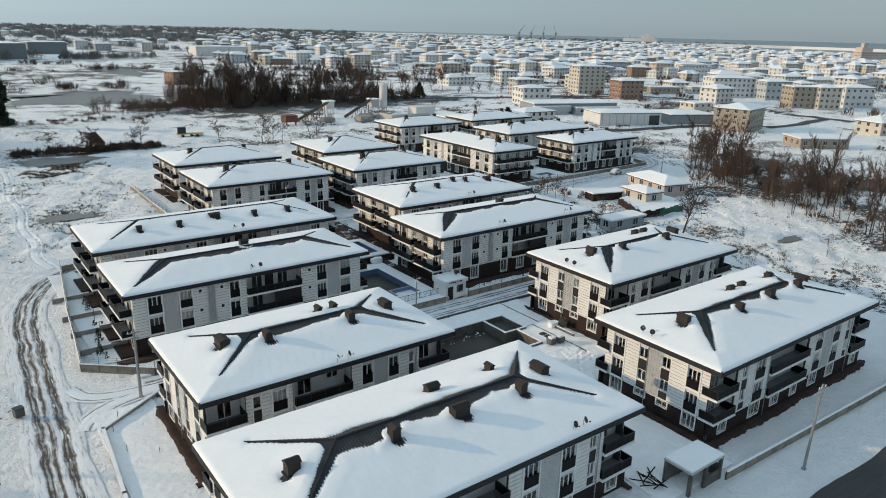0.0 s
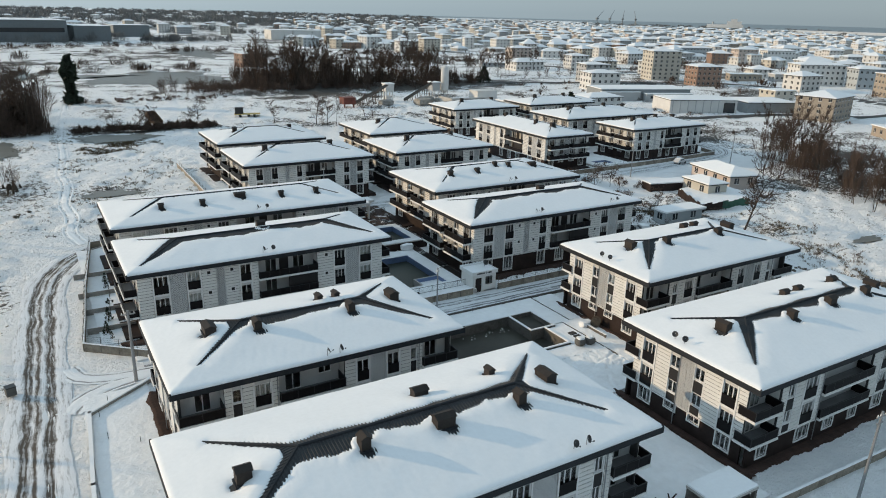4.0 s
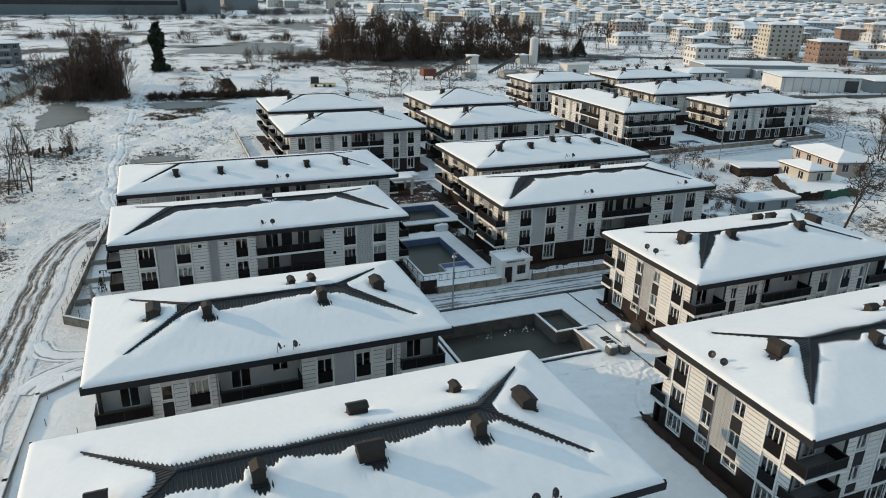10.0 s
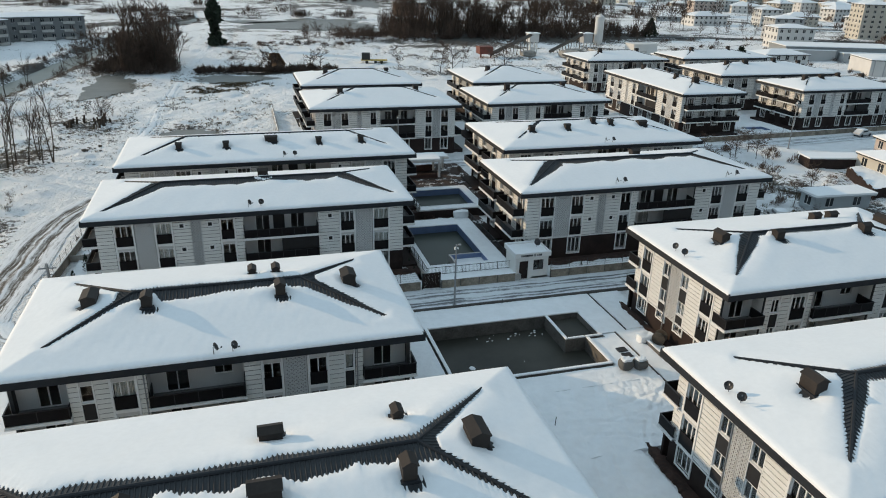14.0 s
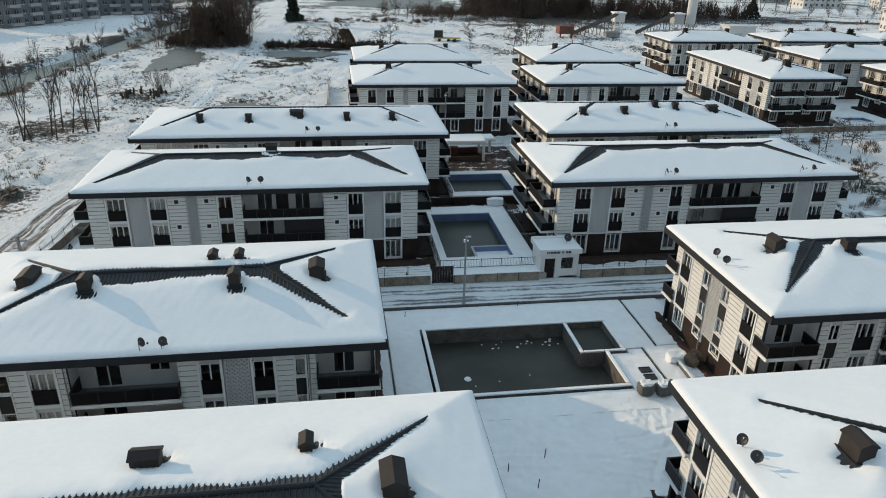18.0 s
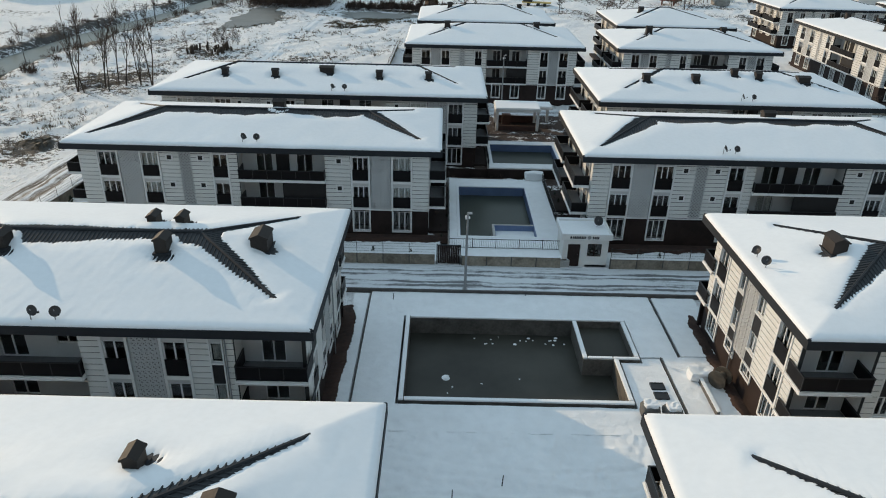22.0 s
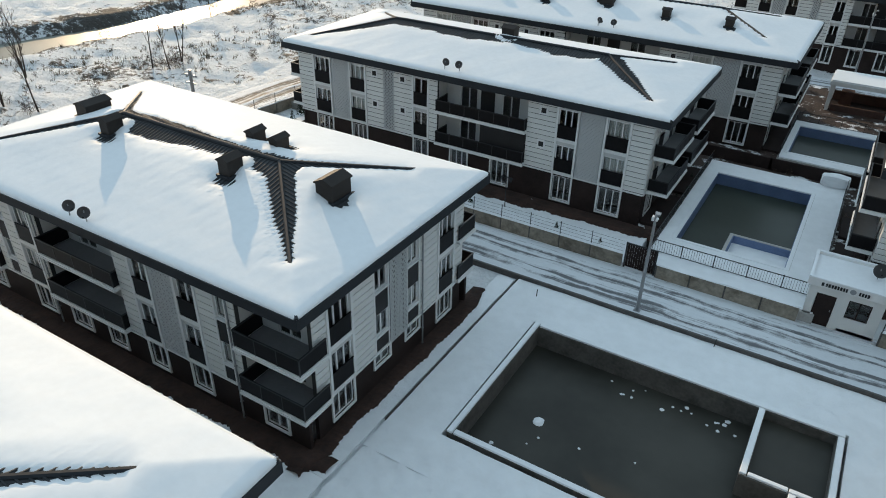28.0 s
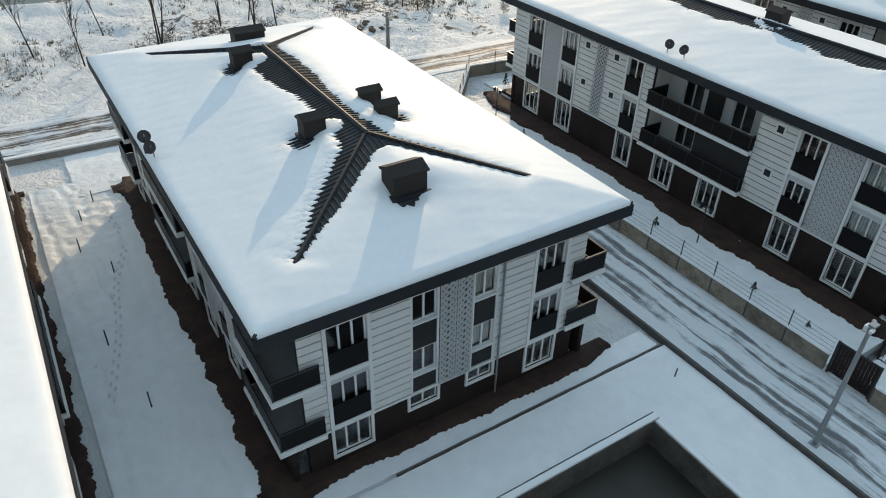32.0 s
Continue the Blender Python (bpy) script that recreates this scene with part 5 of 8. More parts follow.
def panel_wall(pts, h, label, fence_h=0.9, step=2.3, mat=WALLCONC):
    """Boundary wall of cast panels with a snowy coping and a light steel fence on top."""
    root = new("boundary_wall")
    root.location = (*pts[0], 0)
    tagged(root, label, "wall", "boundary walls")
    if fence_h:
        fence = new("fence")
        fence.location = (*pts[0], h)
        tagged(fence, "thin black steel fence on a boundary wall", "fence", "wall-top fences")
    o = Vector((*pts[0], 0))
    for (x0, y0), (x1, y1) in zip(pts, pts[1:]):
        d = Vector((x1 - x0, y1 - y0, 0))
        n = max(1, round(d.length / step))
        w = round(d.length / n, 3)
        turn = math.degrees(math.atan2(d.y, d.x))
        me = shared(("wall_panel", w, h), lambda bm: (bx(bm, 0.05, w - 0.05, -0.09, 0.09, -0.4, h), bx(bm, -0.05, 0.05, -0.055, 0.055, -0.4, h - 0.04, 1)), [mat, DRAIN])
        def drift(bm):
            rows = []
            for i in range(n * 4 + 1):
                x, hz = d.length * i / (n * 4), 0.06 + 0.025 * math.sin(i * 1.7) + 0.02 * math.sin(i * 0.6 + x0)
                rows.append([bm.verts.new(p) for p in ((x, -0.13, -0.01), (x, -0.09, hz), (x, 0.09, hz), (x, 0.13, -0.01))])
            for a, b in zip(rows, rows[1:]):
                for k in range(3):
                    bm.faces.new((a[k], b[k], b[k + 1], a[k + 1]))
        part_of("coping_snow", drift, SNOW, root, "", Matrix.Translation(Vector((x0, y0, h)) - o) @ pose(0, 0, 0, 0, 0, turn))
        fp = shared(("fence_post", fence_h), lambda bm: tube(bm, (0, 0, 0), (0, 0, fence_h + 0.1), 0.03, 0.03, 6), BLACK)
        def wires(bm):
            for k in range(4):
                zz = 0.15 + k * (fence_h - 0.15) / 3
                tube(bm, (0, 0, zz), (w, 0, zz), 0.010, 0.010, 4, caps=False)
        wi = shared(("fence_wires", w, fence_h), wires, BLACK)
        for i in range(n):
            m = Matrix.Translation(Vector((x0, y0, 0)) - o + d * (i / n)) @ pose(0, 0, 0, 0, 0, turn)
            piece("panel", me, root, m)
            if fence_h:
                piece("post", fp, fence, m)
                piece("wire", wi, fence, m)
    return root


WALL_LABEL = "stained concrete panel wall with snow on top along the street"
panel_wall([(31.5, 87.45), (63.2, 87.45)], 0.95, WALL_LABEL)
panel_wall([(65.5, 87.3), (74.1, 87.3)], 0.95, WALL_LABEL, 0.0)
panel_wall([(78.4, 87.3), (112.5, 87.3), (115.5, 90), (116, 130)], 0.95, WALL_LABEL)
panel_wall([(31.5, 87.45), (24.6, 93.2), (25.4, 101), (26.3, 111.5), (28.8, 132.5), (38, 134.2), (68, 134.6)], 1.0, "weathered concrete boundary wall along the dirt track")
panel_wall([(48.0, 142.0), (53.0, 152), (53.5, 190)], 1.0, "concrete boundary wall at the edge of the field", 0.8, 3.0)
panel_wall([(124, 141.5), (163, 143.2), (196, 145.5), (198, 152)], 1.0, "long concrete garden wall along the back street", 0.8, 3.0)
panel_wall([(69.4, 37.0), (97, 36.2), (125, 35.8)], 0.8, "low concrete wall along the asphalt road", 0.0, 2.6)


# ---------------------------------------------------------------- pool court between the northern blocks
BLUE = surface("blue_pool_tile", (0.13, 0.19, 0.33), 0.5, var=0.15, grain=12, bump=0.05)
POOLWATER = water_mat("green_grey_pool_water", (0.043, 0.052, 0.041), 0.35, 0.06, 0.25)


def tiled_pool(x0, x1, y0, y1, zd, zw, deck, label, notch=None):
    """A tiled pool let into a snowy deck. deck: outer x0, x1, y0, y1."""
    root = new("swimming_pool")
    root.location = (x0, y0, 0)
    tagged(root, label, "pool", "swimming pools")
    m = pose(-x0, -y0, 0)
    part_of("basin_wall", lambda bm: pool_walls(bm, x0, x1, y0, y1, zd - 2.4, zd + 0.02, 0.25), BLUE, root, "blue tiled side", m)
    part_of("water", lambda bm: bx(bm, x0 - 0.02, x1 + 0.02, y0 - 0.02, y1 + 0.02, zd - 2.2, zw), POOLWATER, root, "still green-grey water", m)
    a, b, c, d = deck
    def ring(bm):
        bx(bm, a, b, c, y0 - 0.03, -0.5, zd), bx(bm, a, b, y1 + 0.03, d, -0.5, zd)
        bx(bm, a, x0 - 0.03, y0 - 0.03, y1 + 0.03, -0.5, zd), bx(bm, x1 + 0.03, b, y0 - 0.03, y1 + 0.03, -0.5, zd)
    part_of("deck", ring, CONC_L, root, "", m)
    g = 0.32
    for p in ((a + 0.1, b - 0.1, c + 0.1, y0 - g), (a + 0.1, b - 0.1, y1 + g, d - 0.1), (a + 0.1, x0 - g, y0 - g, y1 + g), (x1 + g, b - 0.1, y0 - g, y1 + g)):
        part_of("deck_snow", lambda bm: bx(bm, *p, zd + 0.004, zd + 0.10), YARD, root, "flat snow on the deck", m)
    h = 0.30
    for p in ((x0 - h, x1 + h, y0 - h, y0 - 0.04), (x0 - h, x1 + h, y1 + 0.04, y1 + h), (x0 - h, x0 - 0.04, y0 - 0.04, y1 + 0.04), (x1 + 0.04, x1 + h, y0 - 0.04, y1 + 0.04)):
        part_of("rim_snow", lambda bm: bx(bm, *p, zd + 0.004, zd + 0.12), SNOW, root, "snow ridge on the pool's edge", m)
    if notch:
        p, q, r, s = notch
        part_of("paddling_wall", lambda bm: (bx(bm, p - 0.22, p, r, s + 0.22, zd - 2, zd + 0.02), bx(bm, p, q, s, s + 0.22, zd - 2, zd + 0.02)), CONC_L, root, "", m)
        part_of("paddling_lining", lambda bm: (bx(bm, p, p + 0.06, r, s, zd - 0.9, zd - 0.01), bx(bm, p, q, s - 0.06, s, zd - 0.9, zd - 0.01)), BLUE, root, "blue tiled lining", m)
        part_of("paddling_floor", lambda bm: bx(bm, p + 0.06, q, r, s - 0.06, zd - 1.0, zd - 0.55), YARD, root, "snow on the paddling pool floor", m)
    return root


tiled_pool(65.5, 72.55, 92.0, 104.6, 0.55, -0.35, (64.3, 74.9, 87.5, 107.2), "blue tiled swimming pool with murky water in a snowy deck", (68.75, 72.55, 92.0, 94.7))
tiled_pool(69.7, 77.6, 112.6, 120.0, 0.55, -0.3, (69.0, 79.0, 110.9, 121.6), "farther blue tiled swimming pool with a snowy deck")


def bar_fence(pts, h, z, label="black steel bar fence round a pool deck", step=0.16, big=2.0):
    root = new("fence")
    root.location = (*pts[0], z)
    tagged(root, label, "fence", "pool fences")
    o = Vector((*pts[0], 0))
    for (x0, y0), (x1, y1) in zip(pts, pts[1:]):
        d = Vector((x1 - x0, y1 - y0, 0))
        n = max(1, round(d.length / big))
        w = round(d.length / n, 3)
        turn = math.degrees(math.atan2(d.y, d.x))
        def field(bm):
            bx(bm, 0, w, -0.02, 0.02, h - 0.05, h), bx(bm, 0, w, -0.015, 0.015, 0.08, 0.12)
            for k in range(1, int(w / step)):
                bx(bm, k * step - 0.008, k * step + 0.008, -0.008, 0.008, 0.12, h - 0.05)
        me = shared(("bar_field", w, h), field, BLACK)
        ps = shared(("bar_post", h), lambda bm: bx(bm, -0.03, 0.03, -0.03, 0.03, -0.1, h + 0.04), BLACK)
        for i in range(n):
            m = Matrix.Translation(Vector((x0, y0, 0)) - o + d * (i / n)) @ pose(0, 0, 0, 0, 0, turn)
            piece("bar_panel", me, root, m)["kind"] = "stuff"
            piece("post", ps, root, m)
    return root


tiled_pool(153.2, 158.4, 147.6, 151.2, 0.4, -0.2, (150.6, 162.4, 145.6, 156.5), "small far swimming pool in a snowy deck between blocks")

bar_fence([(64.4, 89.4), (74.8, 89.4)], 0.95, 0.6)
bar_fence([(64.4, 89.4), (64.4, 107.0)], 0.95, 0.6)
bar_fence([(74.8, 89.4), (74.8, 106.9)], 0.95, 0.6)
bar_fence([(69.1, 121.4), (78.9, 121.4)], 0.95, 0.6)
bar_fence([(69.1, 111.0), (69.1, 121.4)], 0.95, 0.6)


def gatehouse():
    root = new("gatehouse")
    root.location = (74.1, 87.5, 0)
    tagged(root, "small white gatehouse with brown door and snowy flat roof", "gatehouse")
    W, D, H = 4.15, 3.3, 2.6
    t = 0.18
    for q in ((0.12, 0.55, 0.1, 0.1 + t, -0.2, H), (1.62, 2.25, 0.1, 0.1 + t, -0.2, H), (3.45, W - 0.12, 0.1, 0.1 + t, -0.2, H), (0.55, 1.62, 0.1, 0.1 + t, 2.1, H),
              (2.25, 3.45, 0.1, 0.1 + t, -0.2, 0.95), (2.25, 3.45, 0.1, 0.1 + t, 2.15, H), (0.12, 0.3, 0.28, D - 0.1, -0.2, H), (W - 0.3, W - 0.12, 0.28, D - 0.1, -0.2, H), (0.3, W - 0.3, D - 0.28, D - 0.1, -0.2, H)):
        part_of("wall", lambda bm: bx(bm, *q), CLAD, root)
    part_of("roof_slab", lambda bm: (bx(bm, 0, W, 0, D, H, H + 0.12), bx(bm, -0.1, W + 0.1, -0.1, 0.08, H + 0.0, H + 0.48), bx(bm, -0.1, W + 0.1, D - 0.08, D + 0.1, H, H + 0.48),
                                     bx(bm, -0.1, 0.08, 0.08, D - 0.08, H, H + 0.48), bx(bm, W - 0.08, W + 0.1, 0.08, D - 0.08, H, H + 0.48)), TRIM, root, "white parapet roof")
    part_of("roof_snow", lambda bm: bx(bm, 0.08, W - 0.08, 0.08, D - 0.08, H + 0.12, H + 0.34), SNOW, root, "flat snow")
    part_of("parapet_snow", lambda bm: (bx(bm, -0.1, W + 0.1, D - 0.07, D + 0.1, H + 0.485, H + 0.57), bx(bm, -0.1, 0.07, -0.08, D - 0.07, H + 0.485, H + 0.56), bx(bm, 0.07, W + 0.1, -0.1, 0.07, H + 0.485, H + 0.55)), SNOW, root)
    door = part_of("door", lambda bm: bx(bm, 0.57, 1.60, 0.16, 0.22, -0.1, 2.08), PLINTH, root, "dark brown door")
    part_of("handle", lambda bm: tube(bm, (1.48, 0.13, 1.0), (1.48, 0.13, 1.15), 0.02), STEEL, door)
    win = piece("window", shared(("gate_window",), lambda bm: frame_boxes(bm, 1.2, 1.2, 2), PLINTH), root, pose(2.25, 0.14, 0.95), "brown framed window")
    for a, b in leaf_panes(1.2, 1.2, 2):
        piece("pane", shared(("gate_pane",), lambda bm: bx(bm, 0, 0.475, 0.03, 0.045, 0.07, 1.13), GLASS), win, pose(a, 0, 0))
    # the name board over the door: dark letters drawn as bars, with a round mark between the words
    def bars(bm):
        for x, w in ((0.62, 0.13), (0.84, 0.10), (0.98, 0.12), (1.14, 0.10), (1.28, 0.12), (1.44, 0.10), (1.58, 0.11), (1.73, 0.10), (1.87, 0.10), (2.55, 0.10), (2.69, 0.11), (2.84, 0.10), (2.98, 0.11)):
            bx(bm, x, x + w, -0.13, -0.10, H + 0.12, H + 0.34)
    part_of("lettering", bars, BLACK, root, "dark lettering bars")
    part_of("emblem", lambda bm: tube(bm, (2.25, -0.13, H + 0.24), (2.25, -0.10, H + 0.24), 0.16, 0.16, 16), STEEL, root)
    part_of("inner_wall", lambda bm: bx(bm, 0.5, W - 0.5, D - 0.6, D - 0.4, 0, H - 0.05), INSIDE, root)
    return root


gatehouse()
dish(77.4, 89.4, 2.95, 10, 0.42)

gate = new("metal_gate")
gate.location = (63.3, 87.45, 0)
tagged(gate, "closed dark brown sheet gate in the boundary wall", "gate")
part_of("gate_frame", lambda bm: (bx(bm, 0, 0.1, -0.05, 0.05, -0.2, 1.85), bx(bm, 2.0, 2.1, -0.05, 0.05, -0.2, 1.85), bx(bm, 0.1, 2.0, -0.04, 0.04, 1.75, 1.83)), BLACK, gate)
for i in range(12):
    piece("board", shared(("gate_board",), lambda bm: bx(bm, 0, 0.145, -0.015, 0.015, 0.05, 1.75), PLINTH), gate, pose(0.115 + i * 0.157, 0, 0))
part_of("handle", lambda bm: tube(bm, (1.9, -0.07, 0.75), (1.9, -0.07, 0.95), 0.02), STEEL, gate)


def street_pole(x, y, h, label, lean=0.0, lamp=True, r=0.12, name="street_lamp"):
    root = new(name)
    root.matrix_world = pose(x, y, 0, 0, lean, 0)
    tagged(root, label, "street lamp" if lamp else "utility pole", "poles")
    part_of("pole", lambda bm: (tube(bm, (0, 0, -0.3), (0, 0, h), r, r * 0.62, 12), bx(bm, -0.2, 0.2, -0.2, 0.2, -0.3, 0.04)), STEEL, root)
    if lamp:
        head = part_of("lamp_head", lambda bm: (tube(bm, (0, 0, h - 0.15), (0.18, -0.35, h + 0.12), 0.03), bx(bm, 0.08, 0.32, -0.62, -0.28, h + 0.08, h + 0.17)), STEEL, root)
        part_of("camera_box", lambda bm: (bx(bm, -0.2, -0.06, -0.12, 0.12, h - 0.55, h - 0.3), bx(bm, 0.06, 0.18, -0.25, 0.0, h - 0.45, h - 0.32)), PVC, root, "small white camera housing")
    else:
        part_of("crossarm", lambda bm: (bx(bm, -0.7, 0.7, -0.05, 0.05, h - 0.5, h - 0.38), bx(bm, -0.45, 0.45, -0.05, 0.05, h - 1.1, h - 1.0)), STEEL, root)
        for k in (-0.6, -0.2, 0.2, 0.6):
            part_of("insulator", lambda bm: tube(bm, (k, 0, h - 0.38), (k, 0, h - 0.18), 0.05, 0.03, 8), TRIM, root)


street_pole(65.7, 83.1, 6.75, "grey steel lamp pole with small cameras beside the kerb")
street_pole(28.75, 83.1, 8.2, "thick grey concrete utility pole at the street corner", 0, False, 0.2, "utility_pole")
street_pole(77.3, 33.6, 9.0, "grey utility pole beside the asphalt road", 3, False, 0.15, "utility_pole")
street_pole(151.2, 134.2, 9.5, "tall grey pole beside the back street", 0, True, 0.13)
street_pole(190.0, 135.2, 9.5, "tall grey pole beside the back street bend", 2, True, 0.13)
street_pole(72.6, 140.6, 8.0, "grey pole by the crossing of the lanes", 0, True, 0.12)
for x, y in ((33.2, 90.0), (53.0, 90.3), (28.4, 101.0), (29.0, 108.0)):
    root = new("garden_lamp")
    root.location = (x, y, 0)
    tagged(root, "slim black twin-headed garden lamp in the snow", "garden lamp", "garden lamps")
    part_of("post", lambda bm: tube(bm, (0, 0, -0.2), (0, 0, 2.7), 0.04, 0.03, 8), BLACK, root)
    part_of("arm", lambda bm: bx(bm, -0.35, 0.35, -0.02, 0.02, 2.6, 2.65), BLACK, root)
    for s in (-0.35, 0.35):
        part_of("lantern", lambda bm: tube(bm, (s, 0, 2.32), (s, 0, 2.62), 0.09, 0.13, 8), BLACK, root)


# ---------------------------------------------------------------- earth showing round the southern blocks
def apron(key, wide, sides):
    X0, X1, Y0, Y1, ze = PLAN[key]
    a, b, c, d = X0 + 0.6, X1 - 0.6, Y0 + 0.6, Y1 - 0.6
    rng = np.random.RandomState(ord(key))
    rag = np.convolve(rng.uniform(-1, 1, 900), np.hanning(13), 'same') * 0.4 + 0.6 * rng.uniform(-1, 1, 900)
    per = [((a, c), (b, c), "f"), ((b, c), (b, d), "r"), ((b, d), (a, d), "b"), ((a, d), (a, c), "l")]
    verts, faces = [], []
    for (x0, y0), (x1, y1), s in per:
        if s not in sides:
            continue
        L = math.hypot(x1 - x0, y1 - y0)
        n = int(L / 0.09)
        ux, uy = (x1 - x0) / L, (y1 - y0) / L
        ox, oy = uy, -ux
        k0 = len(verts)
        ext = wide + 0.3
        for i in range(n + 1):
            t = -ext + (L + 2 * ext) * i / n
            w = wide * (1 + 0.12 * math.sin(t * 0.37 + ord(key)) + 0.06 * math.sin(t * 1.7)) + 0.13 * rag[i % 900]
            endf = min(1.0, max(0.25, (t + ext) / 1.6), max(0.25, (L + ext - t) / 1.6))
            w *= math.sqrt(endf) * {"f": 0.95, "r": 0.72}.get(s, 0.85)
            for k, (q, h) in enumerate(((-0.4, 0.02), (w * 0.5, 0.15 + 0.02 * rng.uniform(-1, 1)), (w, 0.15), (w + 0.07, -0.1))):
                verts.append((x0 + ux * t + ox * q, y0 + uy * t + oy * q, h + 0.075))
        faces += [[k0 + p for p in f] for f in grid_faces(4, n + 1)]
    ob = raw("bare_earth", verts, faces, EARTH)
    tagged(ob, "strip of bare brown earth along a block's foot", "earth", kind="structure")


for key, w, sides in (("B", 1.0, "frl"), ("D", 0.6, "lf"), ("C", 0.8, "lf"), ("A", 0.35, "lrb"), ("E", 1.7, "f"), ("F", 1.7, "f")):
    apron(key, w, sides)

# ---------------------------------------------------------------- small things in the yards
def soft_block(bm, sx, sy, sz, seed, cuts=3, amp=0.06):
    """A lumpy rounded sack or bale."""
    bmesh.ops.create_cube(bm, size=1.0)
    bmesh.ops.subdivide_edges(bm, edges=bm.edges[:], cuts=cuts, use_grid_fill=True)
    for v in bm.verts:
        r = v.co.length / 0.87
        v.co = v.co * (1 - 0.22 * r ** 4)
        n = noise.noise(v.co * 3.1 + Vector((seed, 0, 0)))
        v.co = Vector((v.co.x * sx, v.co.y * sy, (v.co.z + 0.5) * sz)) + v.co.normalized() * n * amp


SACK = surface("grey_sacking", (0.11, 0.11, 0.105), 0.9, var=0.25, grain=10, bump=0.4)
for i, (x, y) in enumerate(((76.7, 67.35), (78.0, 67.1))):
    root = new("building_sack")
    root.location = (x, y, 0.17)
    tagged(root, "bulging grey builder's sack capped with snow", "sack", "builder's sacks")
    part_of("sack", lambda bm: soft_block(bm, 1.15, 1.05, 0.85, i), SACK, root)
    part_of("snow_cap", lambda bm: soft_block(bm, 0.85, 0.75, 0.34, i + 5, 4, 0.12), SNOW, root, "", pose(0, 0, 0.72))
for x, y in ((78.0, 70.3), (78.0, 69.3)):
    ob = part_of("manhole_frame", lambda bm: (bx(bm, -0.45, 0.45, -0.35, -0.27, -0.1, 0.06), bx(bm, -0.45, 0.45, 0.27, 0.35, -0.1, 0.06), bx(bm, -0.45, -0.37, -0.27, 0.27, -0.1, 0.06),
                                              bx(bm, 0.37, 0.45, -0.27, 0.27, -0.1, 0.06), bx(bm, -0.37, 0.37, -0.27, 0.27, -0.1, 0.03)), BLACK, None, "", pose(x, y, 0.18))
    tagged(ob, "dark open inspection pit in the snowy slab", "manhole", "inspection pits")
ob = part_of("stub_wall", lambda bm: (bx(bm, -0.09, 0.09, -1.9, 1.9, -0.2, 0.5), bx(bm, -0.11, 0.11, -1.9, 1.9, 0.5, 0.56, 1)), [DRAIN, SNOW], None, "", pose(80.95, 69.3, 0))
tagged(ob, "short low concrete wall in the yard", "wall")
reel = new("cable_reel")
reel.matrix_world = pose(82.1, 70.6, 0.15, 0, 0, 40)
tagged(reel, "worn wooden cable reel standing on its rim beside a block", "cable reel")
for s in (-0.4, 0.4):
    part_of("flange", lambda bm: tube(bm, (s - 0.05, 0, 0.62), (s + 0.05, 0, 0.62), 0.62, 0.62, 24), MUD, reel)
part_of("drum", lambda bm: tube(bm, (-0.4, 0, 0.62), (0.4, 0, 0.62), 0.3, 0.3, 16), MUD, reel)
ob = part_of("snowy_mound", lambda bm: soft_block(bm, 1.7, 1.2, 0.75, 9, 4, 0.12), SNOW, None, "", pose(81.1, 71.4, 0.1))
tagged(ob, "heap under a pale snow-dusted sheet", "heap")
for i, (x, y, h) in enumerate(((35.9, 59.6, 0.9), (30.5, 61.2, 0.8), (32.6, 60.2, 0.8), (38.9, 60.8, 0.8), (44.6, 59.4, 0.9), (49.5, 60.2, 0.8), (64.5, 60.2, 0.8), (67.2, 61.3, 0.8), (66.0, 58.6, 0.8),
                               (25.6, 80.0, 0.7), (24.6, 77.3, 0.7), (24.9, 73.0, 0.7), (27.4, 71.0, 0.6), (60.0, 80.9, 0.6), (70.5, 81.9, 0.6))):
    ob = part_of("marker_stake", lambda bm: tube(bm, (0, 0, -0.2), (0.02, 0.01, h), 0.035, 0.03, 6), BLACK, None, "", pose(x, y, 0.05, 0, 3 * math.sin(i), 0))
    tagged(ob, "thin dark stake standing in the snow", "stake", "yard stakes")
# footprints across the lane
def prints(name, pts, n, label):
    bm = bmesh.new()
    line = smooth_line([(*p, 0) for p in pts], 0.35)
    for i, c in enumerate(line):
        d = (line[min(i + 1, len(line) - 1)] - line[max(0, i - 1)]).normalized()
        s = Vector((-d.y, d.x, 0)) * (0.11 if i % 2 else -0.11)
        vs = []
        for k in range(8):
            a = 2 * math.pi * k / 8
            q = c + s + d * 0.16 * math.cos(a) + Vector((-d.y, d.x, 0)) * 0.07 * math.sin(a)
            vs.append(bm.verts.new((q.x, q.y, 0.135 + 0.01 * math.sin(i))))
        bm.faces.new(vs)
    ob = part(name, bm, surface("pressed_snow", (0.62, 0.65, 0.69), 0.8, var=0.08), None)
    tagged(ob, label, "footprints", kind="stuff")
prints("footprints", [(28.5, 60.6), (31.5, 61.4), (35, 61.9)], 30, "line of footprints pressed into the snow")
prints("footprints", [(48.5, 58.8), (44, 60.0), (40, 60.7), (36.8, 61.8)], 30, "line of footprints pressed into the snow")

